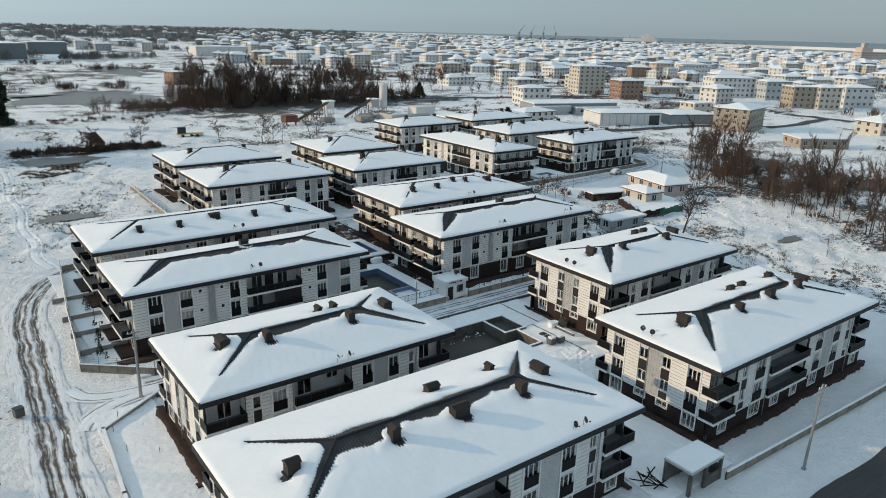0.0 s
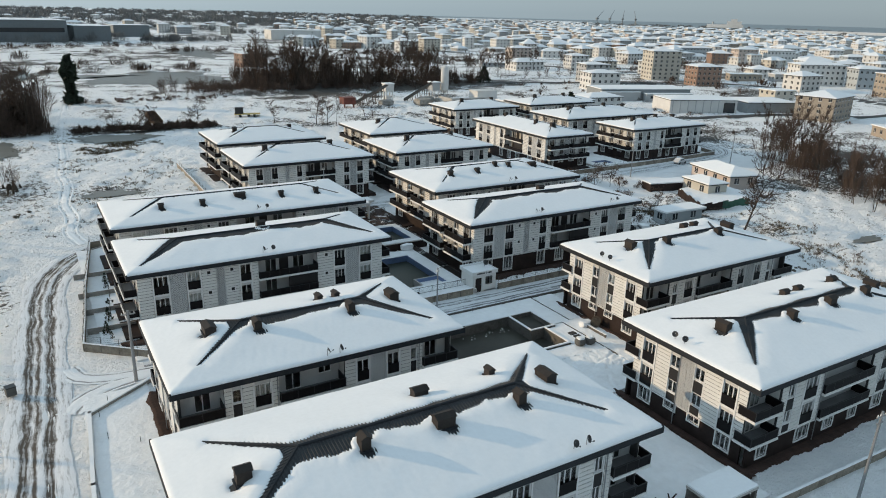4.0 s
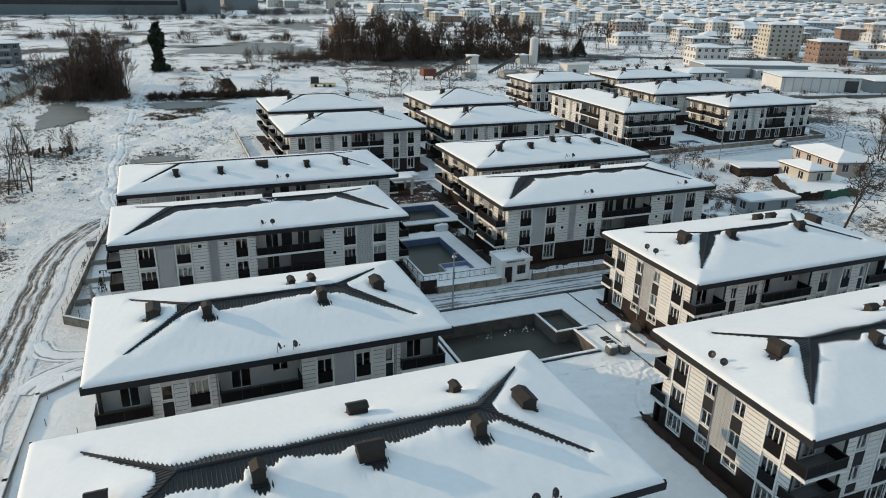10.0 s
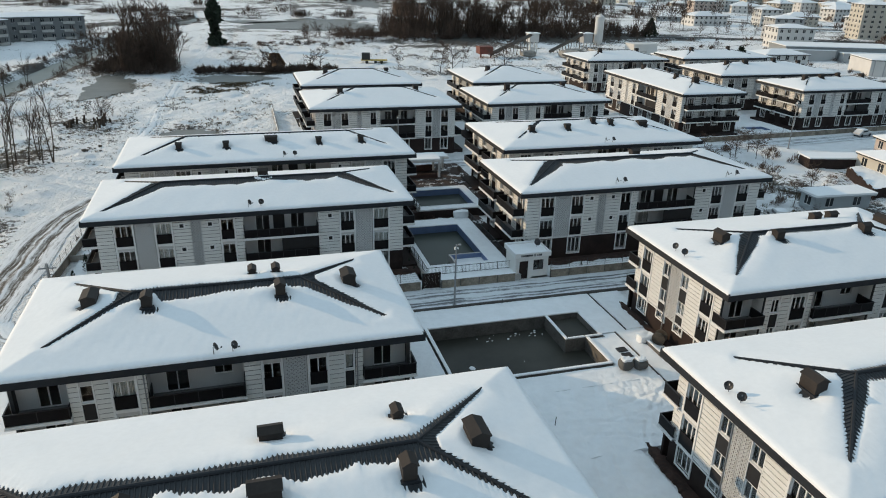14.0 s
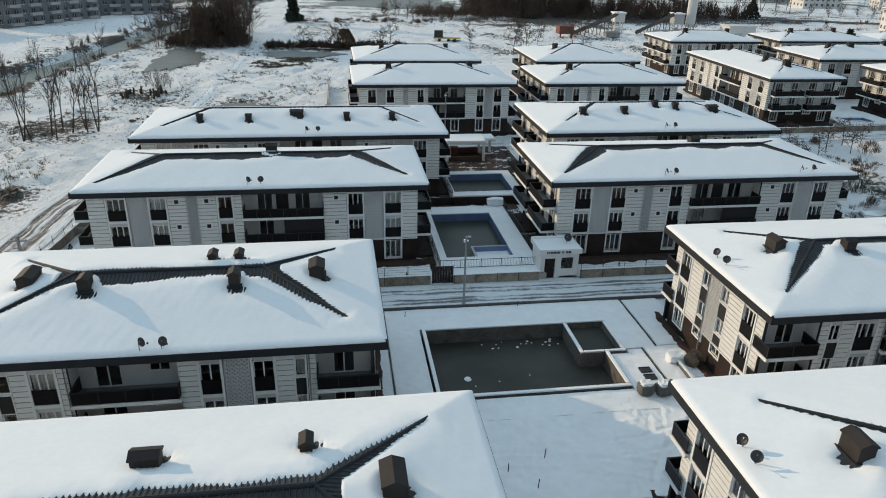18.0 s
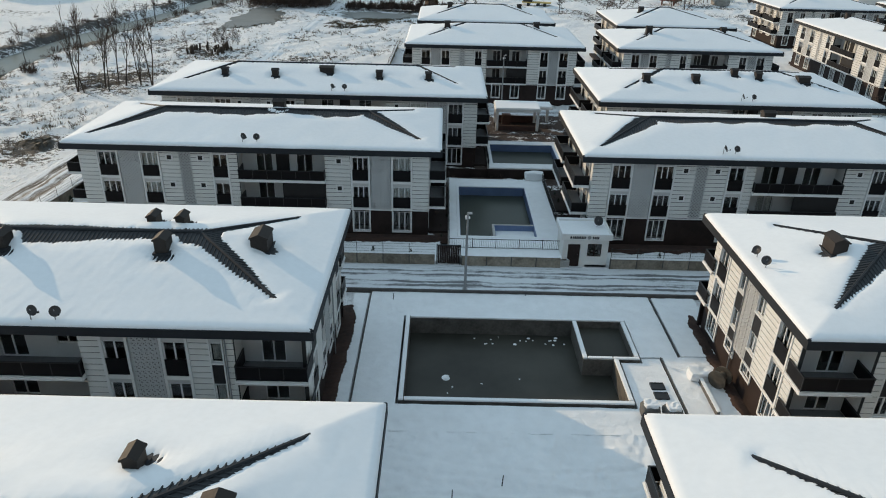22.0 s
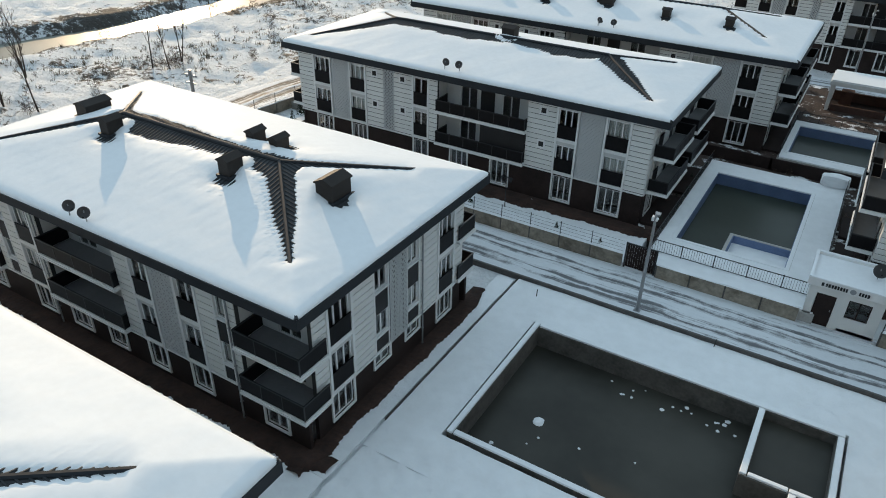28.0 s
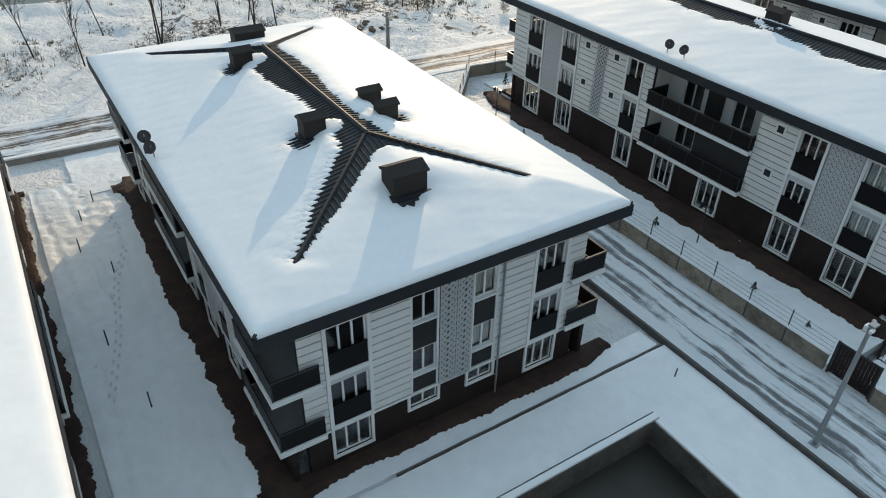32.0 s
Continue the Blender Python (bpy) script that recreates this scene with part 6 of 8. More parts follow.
hut = new("open_shelter")
hut.location = (64.1, 37.3, 0)
tagged(hut, "small flat-roofed shelter on posts under snow, cluttered inside", "shelter")
part_of("roof_slab", lambda bm: bx(bm, 0, 5.1, 0, 3.0, 2.3, 2.5), CONC_L, hut)
part_of("roof_snow", lambda bm: bx(bm, 0.04, 5.06, 0.04, 2.96, 2.504, 2.66), SNOW, hut)
for x, y in ((0.2, 0.2), (4.9, 0.2), (0.2, 2.8), (4.9, 2.8), (2.5, 0.2)):
    part_of("post", lambda bm: bx(bm, x - 0.15, x + 0.15, y - 0.15, y + 0.15, -0.3, 2.3), WETCONC, hut)
part_of("half_wall", lambda bm: bx(bm, 2.6, 4.8, 0.1, 0.25, -0.2, 1.1), WETCONC, hut)
part_of("back_wall", lambda bm: bx(bm, 0.35, 4.75, 2.7, 2.85, -0.2, 2.3), WETCONC, hut)
part_of("side_wall", lambda bm: bx(bm, 4.8, 4.95, 0.4, 2.65, -0.2, 1.5), WETCONC, hut)
rng = random.Random(11)
for i in range(12):
    a = rng.uniform(0, 180)
    ob = part_of("timber", lambda bm: bx(bm, -rng.uniform(0.7, 1.4), rng.uniform(0.7, 1.4), -0.05, 0.05, 0, 0.07), PLINTH, None, "", pose(63.0 + rng.uniform(-0.9, 0.9), 40.6 + rng.uniform(-0.9, 0.9), 0.04 + 0.06 * i, rng.uniform(-8, 8), rng.uniform(-10, 10), a))
    tagged(ob, "loose dark timber in a snowy scrap pile", "timber", "scrap timbers")
binn = new("waste_bin")
binn.matrix_world = pose(17.3, 85.6, 0.1, 0, 0, 15)
tagged(binn, "dark wheeled waste bin standing in the field", "bin")
part_of("body", lambda bm: bx(bm, -0.45, 0.45, -0.4, 0.4, 0.12, 1.0), SACK, binn)
part_of("lid", lambda bm: bx(bm, -0.48, 0.48, -0.43, 0.43, 1.0, 1.1), BLACK, binn)
for s in (-0.35, 0.35):
    part_of("wheel", lambda bm: tube(bm, (s - 0.05, 0.3, 0.1), (s + 0.05, 0.3, 0.1), 0.12, 0.12, 12), BLACK, binn)

# pergola by the farther pool
BRICK = surface("red_brown_brick", (0.085, 0.045, 0.036), 0.85, var=0.25, grain=12, bump=0.3)
per = new("garden_pavilion")
per.location = (70.8, 127.9, 0)
tagged(per, "garden pavilion with white flat roof and red-brown brick base", "pavilion")
part_of("roof_slab", lambda bm: (bx(bm, 0, 6.2, 0, 4.4, 2.75, 3.15), bx(bm, 4.4, 8.2, 2.6, 5.6, 2.5, 2.8)), TRIM, per, "white flat roof")
part_of("roof_snow", lambda bm: (bx(bm, 0.1, 6.1, 0.1, 4.3, 3.154, 3.3), bx(bm, 4.5, 8.1, 2.7, 5.5, 2.804, 2.95)), SNOW, per)
for x, y in ((0.3, 0.3), (5.9, 0.3), (0.3, 4.1), (5.9, 4.1), (7.9, 5.3)):
    part_of("column", lambda bm: bx(bm, x - 0.18, x + 0.18, y - 0.18, y + 0.18, -0.2, 2.75), TRIM, per)
part_of("brick_base", lambda bm: (bx(bm, 0.6, 5.6, 0.15, 0.4, -0.2, 0.8), bx(bm, 0.5, 5.7, 3.9, 4.15, -0.2, 1.2), bx(bm, 1.2, 2.4, 2.6, 3.7, -0.2, 1.6)), BRICK, per)
part_of("paved_floor", lambda bm: bx(bm, 0.05, 6.15, 0.5, 3.85, 0.0, 0.26), PLINTH, per, "dark paved floor")


def bed_mat(name):
    """Brown paving and planting beds with thin broken snow."""
    m, nt, bsdf = node_mat(name)
    pos = nt.nodes.new("ShaderNodeNewGeometry").outputs["Position"]
    a, b = noise_at(nt, 0.55, 5, pos, 0.65), noise_at(nt, 5.0, 4, pos)
    fac = ramp(nt, maths(nt, "MULTIPLY_ADD", b, 0.25, a), [(0.68, (0, 0, 0)), (0.74, (1, 1, 1))])
    soil = ramp(nt, b, [(0.3, (0.028, 0.019, 0.016)), (0.7, (0.075, 0.048, 0.038))])
    nt.links.new(mixed(nt, fac, soil, (0.78, 0.80, 0.82)), bsdf.inputs["Base Color"])
    bsdf.inputs["Roughness"].default_value = 0.85
    bumped(nt, bsdf, maths(nt, "ADD", b, fac), 0.6, 0.06)
    return m


BED = bed_mat("brown_bed_with_thin_snow")
for a, b, c, d in ((62.4, 64.3, 92.3, 136.0), (74.9, 77.0, 88.0, 110.9), (64.3, 74.9, 107.2, 110.9), (64.3, 69.0, 110.9, 136.0), (79.0, 82.0, 110.9, 121.6), (69.0, 82.0, 121.6, 136.0)):
    sheet("garden_bed", a, b, c, d, 0.12, BED, 0.5, 0.05, "brown garden bed and paving with thin snow", category="garden")
kerb_run("court_wall", [(63.0, 109.0), (68.8, 109.0), (78.6, 109.0)], 0.16, -0.2, 1.15, PLINTH, "low dark brown wall between the two pools", "wall")

sheet("garden", 29.5, 63.6, 87.7, 92.6, 0.12, YARD, 0.5, 0.05, "snowy garden strip between wall and block", category="garden")
sheet("garden", 76.2, 112.0, 87.6, 91.6, 0.12, YARD, 0.5, 0.05, "snowy garden strip between wall and block", category="garden")
sheet("garden", 26.6, 30.6, 93.5, 131.0, 0.12, YARD, 0.5, 0.06, "snowy side garden along the track wall", category="garden")
for y in (97.6, 103.8, 110.0, 118.0):
    kerb_run("garden_partition", [(25.4, y), (30.8, y)], 0.15, -0.2, 0.7, CONC, "low garden partition wall", "wall")
heat = part_of("covered_furniture", lambda bm: soft_block(bm, 2.2, 1.0, 1.0, 3, 4, 0.1), SNOW, None, "", pose(73.9, 107.2, 0.6))
tagged(heat, "garden furniture under a snowy pale cover", "covered furniture")


# ---------------------------------------------------------------- trees
def bare_tree(seed, h, spread_=0.5, stems=1, levels=4, kids=5, thick=0.02, twig=0.03, lift=0.5, low=0.25):
    """Trunk-and-limb mesh and a crown of fine twigs, as two meshes."""
    rng = np.random.RandomState(seed)
    wood, fine = ([], []), ([], [])
    def rod(store, a, b, ra, rb):
        v, f = store
        d = b - a
        L = np.linalg.norm(d)
        if L < 1e-4:
            return
        d = d / L
        s = np.cross(d, (0, 0, 1) if abs(d[2]) < 0.9 else (1, 0, 0))
        s /= np.linalg.norm(s)
        t = np.cross(d, s)
        k = len(v)
        n = 5 if ra > 0.06 else 3
        for c, r in ((a, ra), (b, rb)):
            for i in range(n):
                w = 2 * math.pi * i / n
                v.append(c + r * (math.cos(w) * s + math.sin(w) * t))
        for i in range(n):
            j = (i + 1) % n
            f.append((k + i, k + j, k + n + j, k + n + i))
    def grow(p, d, L, r, lev):
        segs = 3 if lev < 2 else 2
        q, dd = p.copy(), d.copy()
        pts = [p.copy()]
        for s in range(segs):
            dd = dd + rng.normal(0, 0.10 + 0.05 * lev, 3) + np.array((0, 0, 0.06 * lev * lift))
            dd /= np.linalg.norm(dd)
            q2 = q + dd * L / segs
            ra, rb = r * (1 - 0.75 * s / segs), r * (1 - 0.75 * (s + 1) / segs)
            rod(wood if lev < 2 else fine, q, q2, max(ra, twig), max(rb, twig * 0.7))
            q = q2
            pts.append(q.copy())
        if lev + 1 >= levels:
            return
        n = kids + rng.randint(0, 3)
        for k in range(n):
            u = low + (1 - low) * (k + rng.uniform(0, 1)) / n if lev == 0 else rng.uniform(0.25, 1.0)
            x = u * segs
            i = min(int(x), segs - 1)
            c = pts[i] + (pts[i + 1] - pts[i]) * (x - i)
            az = rng.uniform(0, 2 * math.pi)
            side = np.array((math.cos(az), math.sin(az), 0))
            side = side - dd * (side @ dd)
            side /= np.linalg.norm(side) + 1e-6
            nd = dd * (1 - spread_) + side * spread_ + np.array((0, 0, 0.15 * lift))
            nd /= np.linalg.norm(nd)
            grow(c, nd, L * rng.uniform(0.36, 0.56) * (1.15 - 0.45 * u if lev == 0 else 1), r * 0.42, lev + 1)
    for s in range(stems):
        az = rng.uniform(0, 6.28)
        off = np.array((math.cos(az), math.sin(az), 0)) * (0.25 * stems ** 0.5 * rng.uniform(0.3, 1) if stems > 1 else 0)
        d = np.array((0.0, 0.0, 1.0)) + off * (0.35 if stems > 1 else 0) + rng.normal(0, 0.05, 3)
        grow(off + np.array((0, 0, -0.2)), d / np.linalg.norm(d), h * rng.uniform(0.75, 1.0), thick * h, 0)
    out = []
    for name, (v, f), mat in (("trunk", wood, BARK), ("crown", fine, TWIG)):
        me = bpy.data.meshes.new(name)
        me.from_pydata([tuple(p) for p in v], [], f)
        me.materials.append(mat)
        me.update()
        out.append(me)
    return out


KINDS = {
    "tall": [bare_tree(s, 11, 0.42, 1, 4, 5, 0.011, 0.028, 0.9, 0.2) for s in (1, 2)],
    "broad": [bare_tree(s, 8, 0.62, 1, 4, 5, 0.018, 0.026, 0.4, 0.25) for s in (3, 4)],
    "bush": [bare_tree(s, 3.0, 0.6, 4, 3, 4, 0.010, 0.020, 0.5, 0.1) for s in (5, 6)],
    "clump": [bare_tree(s, 6.5, 0.5, 5, 3, 4, 0.010, 0.034, 0.6, 0.1) for s in (7, 8)],
    "poplar": [bare_tree(s, 9, 0.24, n, 3, 6, 0.0135, 0.024, 1.2, 0.42) for s, n in ((9, 2), (10, 1), (15, 1), (16, 2))],
    "field": [bare_tree(s, 8, 0.60, 1, 4, 6, 0.018, 0.036, 0.45, 0.22) for s in (41, 42)],
    "wood": [bare_tree(s, 14, 0.40, n, 4, k, 0.011, 0.040, 0.9, 0.16) for s, n, k in ((12, 2, 5), (13, 1, 6), (14, 1, 6))],
    "slim": [bare_tree(s, 13, 0.30, 1, 4, 5, 0.009, 0.030, 1.1, 0.40) for s in (31, 32, 33)],
}
NAMED = {"tall": ("tree", "tall bare winter tree with a fine brown crown"), "broad": ("tree", "broad bare winter tree with spreading limbs"), "field": ("tree", "bare hedgerow tree with a fine round crown"),
         "bush": ("bush", "leafless brown bush poking through snow"), "clump": ("bush", "dense leafless thicket of brown stems"),
         "poplar": ("tree", "slender bare tree with upright stems in snow"), "wood": ("tree", "bare tree of a brown winter wood"),
         "slim": ("tree", "slim straight bare tree at the edge of a wood")}
trng = random.Random(21)


def plant(kind, x, y, s=1.0, z=None, lean=0.0):
    trunk, crown = trng.choice(KINDS[kind])
    name, label = NAMED[kind]
    if name == "bush":
        # a bush is one tangle of stems: one mesh
        if crown.name not in CACHE:
            bm = bmesh.new()
            bm.from_mesh(trunk)
            bm.from_mesh(crown)
            me = bpy.data.meshes.new("bush")
            bm.to_mesh(me)
            bm.free()
            me.materials.append(TWIG)
            CACHE[crown.name] = me
        root = new(name, CACHE[crown.name])
    else:
        root = new(name)
    if z is None:
        z = ground_z(x, y)
    root.matrix_world = pose(x, y, z, lean, 0, trng.uniform(0, 360)) @ Matrix.Scale(s * trng.uniform(0.85, 1.15), 4)
    tagged(root, label, name, {"tree": "bare trees", "bush": "bushes"}[name])
    if name != "bush":
        piece("trunk", trunk, root)
        piece("crown", crown, root)
    return root


def scatter(kind, n, x0, x1, y0, y1, s=1.0, skew=0.0):
    for _ in range(n):
        u, v = trng.random(), trng.random()
        plant(kind, x0 + (x1 - x0) * u, y0 + (y1 - y0) * v + skew * u, s * trng.uniform(0.75, 1.2))


# by the canal and along the dirt track
for x, y in ((7.1, 143), (10.3, 144.5), (8.8, 146), (13.6, 149), (14.9, 150.3), (11.8, 147.5), (5.4, 143.9), (12.5, 151.6), (9.2, 150.8)):
    plant("poplar", x, y, 1.05)
for x, y in ((6.2, 82.8), (2.3, 72.2), (0.4, 78.6), (2.1, 81.9), (1.0, 61.3), (5.4, 64.9), (2.5, 72.0), (0.7, 81.6), (4.9, 99.6), (4.4, 101.7), (3.5, 98.4), (-3, 68), (-4, 88), (6.5, 57.0), (3.8, 53.5)):
    plant("poplar", x, y, 0.75)
    plant("bush", x + trng.uniform(-0.8, 0.8), y + trng.uniform(-0.8, 0.8), trng.uniform(0.3, 0.55))
for x, y in ((10.4, 107.6), (10.9, 107.1), (13.0, 118.5), (4.6, 90.0), (6.8, 95.2), (1.2, 110.3), (-2.5, 104.0), (3.0, 118.2), (8.2, 126.3), (14.0, 128.0), (5.0, 70.0), (3.2, 77.0), (7.6, 76.2), (1.4, 84.9), (2.4, 63.6), (4.1, 59.2), (8.0, 88.0)):
    plant("bush", x, y, trng.uniform(0.3, 0.6))
scatter("bush", 24, -9, 9, 56, 165, 0.42)
scatter("clump", 7, 10, 20, 176, 190, 0.5)
scatter("bush", 12, 2, 14, 140, 152, 0.45)
for x, y in ((4.9, 99.6), (4.4, 101.7), (3.5, 98.4), (6.2, 82.8), (2.3, 72.2)):
    for k in range(2):
        plant("bush", x + trng.uniform(-1.3, 1.3), y + trng.uniform(-1.3, 1.3), trng.uniform(0.45, 0.75))
# stump patch and thickets in the field
for i in range(26):
    x, y = 15.5 + trng.uniform(-4.5, 4.5), 179 + trng.uniform(-4, 4)
    ob = part_of("stump", lambda bm: (tube(bm, (0, 0, -0.2), (trng.uniform(-0.3, 0.3), trng.uniform(-0.3, 0.3), trng.uniform(1.0, 1.9)), 0.28, 0.18, 7),), BARK, None, "", pose(x, y, -0.1))
    tagged(ob, "dark bare stump in a snowy patch", "stump", "stumps")
scatter("clump", 30, 2, 27, 250, 294, 1.35)
scatter("tall", 8, -4, 26, 255, 300, 1.1)
scatter("bush", 14, 4, 27, 250, 258, 1.1)
scatter("bush", 34, 36, 77, 248, 252, 0.85, -3)
scatter("field", 9, 40, 77, 250, 255, 0.75)
for x, y, k, s in ((97.2, 250, "field", 0.85), (108.7, 240, "field", 1.1), (112, 238.5, "field", 1.0), (115, 237.6, "slim", 0.8), (132.4, 245.8, "field", 1.15), (129, 244, "tall", 0.9), (110, 239, "bush", 1.2), (133, 246, "bush", 1.0)):
    plant(k, x, y, s)
# the tall thicket by the canal bend
for x, y, k in ((17.0, 254.0, 1.15), (20.5, 258.0, 1.3), (23.5, 253.0, 1.2), (26.0, 260.0, 1.0), (14.0, 262.0, 0.9), (22.0, 266.0, 1.2), (11.0, 256.0, 0.7), (29.0, 266.0, 0.8)):
    plant("wood", x, y, k)
# the middle wood: a tall stand, a lower one, and loose groups towards the town
for n, x0, x1, y0, y1, k in ((34, 120, 170, 348, 388, 1.15), (14, 170, 196, 347, 380, 0.85), (16, 198, 226, 347, 388, 1.05), (9, 222, 250, 372, 400, 1.0), (12, 262, 300, 385, 420, 0.9), (10, 330, 400, 395, 450, 0.9)):
    scatter("wood", n, x0, x1, y0, y1, k)
scatter("clump", 30, 76, 128, 336, 356, 0.85)
scatter("clump", 26, 120, 215, 332, 344, 0.9)
scatter("bush", 14, 70, 250, 326, 338, 1.0)
scatter("clump", 12, 230, 330, 352, 380, 0.8)
# the right-hand wood
WOOD_EDGE = [(30, 153), (50, 161), (72, 168.5), (90, 175), (106, 182), (118, 182), (124, 187), (150, 225)]


def in_wood(x, y):
    return x > np.interp(y, [q[0] for q in WOOD_EDGE], [q[1] for q in WOOD_EDGE])


for kind, n, scale, deep in (("slim", 34, 0.95, 20), ("wood", 40, 0.74, 40), ("clump", 18, 0.8, 36), ("bush", 16, 0.8, 14)):
    while n:
        y = trng.uniform(34, 146)
        x = 150 + 90 * trng.random()
        if in_wood(x, y) and not in_wood(x - deep * (0.3 + 0.7 * trng.random()), y):
            plant(kind, x, y, scale * trng.uniform(0.75, 1.2))
            n -= 1
# scrub behind the eastern blocks
leaner = plant("field", 135.9, 89.4, 1.05)
leaner.matrix_world = pose(135.9, 89.4, -0.1, 0, 27, 15) @ Matrix.Scale(1.5, 4)
plant("broad", 148.6, 66.1, 0.45)
for x, y in ((137.2, 75.3), (142.9, 65.7), (140.0, 70.5), (133.0, 72.0), (146.0, 61.5), (128.0, 66.0), (126.0, 60.0), (143, 58.5), (135, 55), (150, 84), (126, 99), (121, 93)):
    plant("bush", x, y, trng.uniform(0.5, 0.8))
for x, y in ((119, 131.5), (125, 133.0), (129, 131.2), (136, 130.6), (141, 133.4), (132, 127)):
    plant("field", x, y, 0.62)
for x, y in ((145, 134.0), (139, 128.5), (123, 121), (128, 112), (121, 107), (133, 108), (126, 103.5)):
    plant("field", x, y, 0.5)
scatter("clump", 5, 214, 226, 168, 184, 0.6)


def cone_tree(x, y, h, r, label, ragged=0.25, name="conifer", mat=EVERGREEN, n=420):
    """An evergreen: a short trunk and many drooping leaf sprays."""
    root = new(name)
    root.location = (x, y, -0.1)
    tagged(root, label, "tree", "evergreens")
    part_of("trunk", lambda bm: tube(bm, (0, 0, -0.2), (0, 0, h * 0.8), r * 0.12, 0.03, 7), BARK, root)
    rng = np.random.RandomState(int(x * 10) % 997)
    v, f = [], []
    for i in range(n):
        u = rng.uniform(0.06, 1)
        prof = (1 - u) ** 0.8 if ragged < 0.4 else min(1, 2.2 * (1 - u)) * (0.55 + 0.45 * math.sin(u * 7 + x))
        rr = r * prof * (1 + ragged * rng.normal())
        a = rng.uniform(0, 6.28)
        c = np.array((rr * math.cos(a), rr * math.sin(a), u * h))
        s = h * 0.034 * rng.uniform(0.6, 1.4)
        ax, ay = rng.normal(0, s, 3), rng.normal(0, s, 3)
        k = len(v)
        v += [c - ax, c + ay, c + ax, c - ay * 0.6 - np.array((0, 0, s * 0.5))]
        f.append((k, k + 1, k + 2, k + 3))
    ob = raw("crown", v, f, mat, root, "", False)


cone_tree(39.8, 321, 18, 2.7, "dark ivy-covered tree standing alone in the snow", 0.45, "ivy_tree", EVERGREEN, 2600)
cone_tree(209, 226, 9, 3.0, "dark green conifer between white houses", 0.2, "conifer", EVERGREEN, 1100)
cone_tree(252, 352, 9, 3.5, "dark green conifer beside the wood", 0.25, "conifer", EVERGREEN, 1100)
for i, (x, y, h) in enumerate(((27.4, 96.6, 1.9), (28.0, 100.6, 2.1), (27.8, 94.9, 1.2), (28.6, 106.4, 1.0), (29.0, 112.5, 1.6), (29.2, 115.4, 1.5), (64.2, 97.0, 0.8), (64.0, 100.5, 0.8),
                               (50.4, 89.6, 0.8), (57.6, 89.5, 0.7), (83.2, 89.2, 0.8), (92.0, 89.4, 0.8), (75.8, 98.0, 0.9), (75.9, 101.5, 0.9), (61.0, 89.3, 0.6), (63.7, 92.5, 0.7), (63.6, 94.6, 0.8), (63.6, 99.0, 0.7), (63.7, 103.2, 0.8), (63.6, 105.0, 0.6), (75.7, 93.5, 0.8), (75.8, 95.8, 0.7), (75.8, 103.6, 0.8), (75.7, 105.4, 0.7), (36.5, 90.2, 0.7), (42.5, 89.8, 0.6), (97.5, 89.5, 0.7), (104.5, 89.3, 0.8))):
    cone_tree(x, y, h, h * 0.26, "small dark clipped conifer in a snowy garden", 0.15, "garden_conifer", EVERGREEN, 160)
scatter("bush", 12, 66, 82, 124, 134, 0.35)
scatter("bush", 8, 64, 78, 107.4, 110.6, 0.25)
scatter("bush", 10, 75.1, 76.6, 90, 108, 0.28)
scatter("bush", 9, 62.6, 64.0, 94, 108, 0.28)

# ---------------------------------------------------------------- canal, ponds
CANAL = water_mat("grey_green_canal_water", (0.13, 0.14, 0.11), 0.34, 0.25)
PONDICE = water_mat("dull_pond_ice", (0.19, 0.185, 0.165), 0.45, 0.05)
strip("canal", CANAL_LINE, 7.6, CANAL, -0.95, 5, (), 0.3, 0, 0.2, 0.0, "narrow canal of grey-green water between snowy banks", category="water", step=3.0)


def pond(cx, cy, rx, ry, seed, z, label="shallow frozen pond of dull grey ice"):
    """A sheet of ice in a shallow hollow; the ground round it cuts its outline."""
    vs, n = [(cx, cy, z)], 72
    for i in range(n):
        a = 2 * math.pi * i / n
        q = 1 + 0.16 * math.sin(3 * a + seed) + 0.12 * math.sin(7 * a + 2 * seed) + 0.07 * math.sin(15 * a + seed) + 0.05 * math.sin(26 * a + 3 * seed)
        vs.append((cx + rx * q * math.cos(a), cy + ry * q * math.sin(a), z))
    fs = [(0, 1 + i, 1 + (i + 1) % n) for i in range(n)]
    tagged(raw("pond", vs, fs, PONDICE, None, "", False), label, "water", kind="structure")


for i, p in enumerate(PONDS):
    pond(*p, "wider reach of grey water between snowy banks" if i == 5 else "shallow frozen pond of dull grey ice")
# scrub on the canal's banks
for (ax, ay), (bx_, by) in zip(CANAL_LINE[2:], CANAL_LINE[3:]):
    L = math.hypot(bx_ - ax, by - ay)
    for k in range(int(L / 10)):
        u, s = trng.random(), trng.choice((-1, 1))
        w = trng.uniform(5.2, 8.5) * s
        plant("bush", ax + (bx_ - ax) * u - (by - ay) / L * w, ay + (by - ay) * u + (bx_ - ax) / L * w, trng.uniform(0.3, 0.8))
for y in (118, 139, 160, 176, 194, 214, 232, 262):
    plant("poplar", -11 + trng.uniform(-2, 2) + max(0, (y - 200) * 0.13), y + trng.uniform(-3, 3), 0.8)
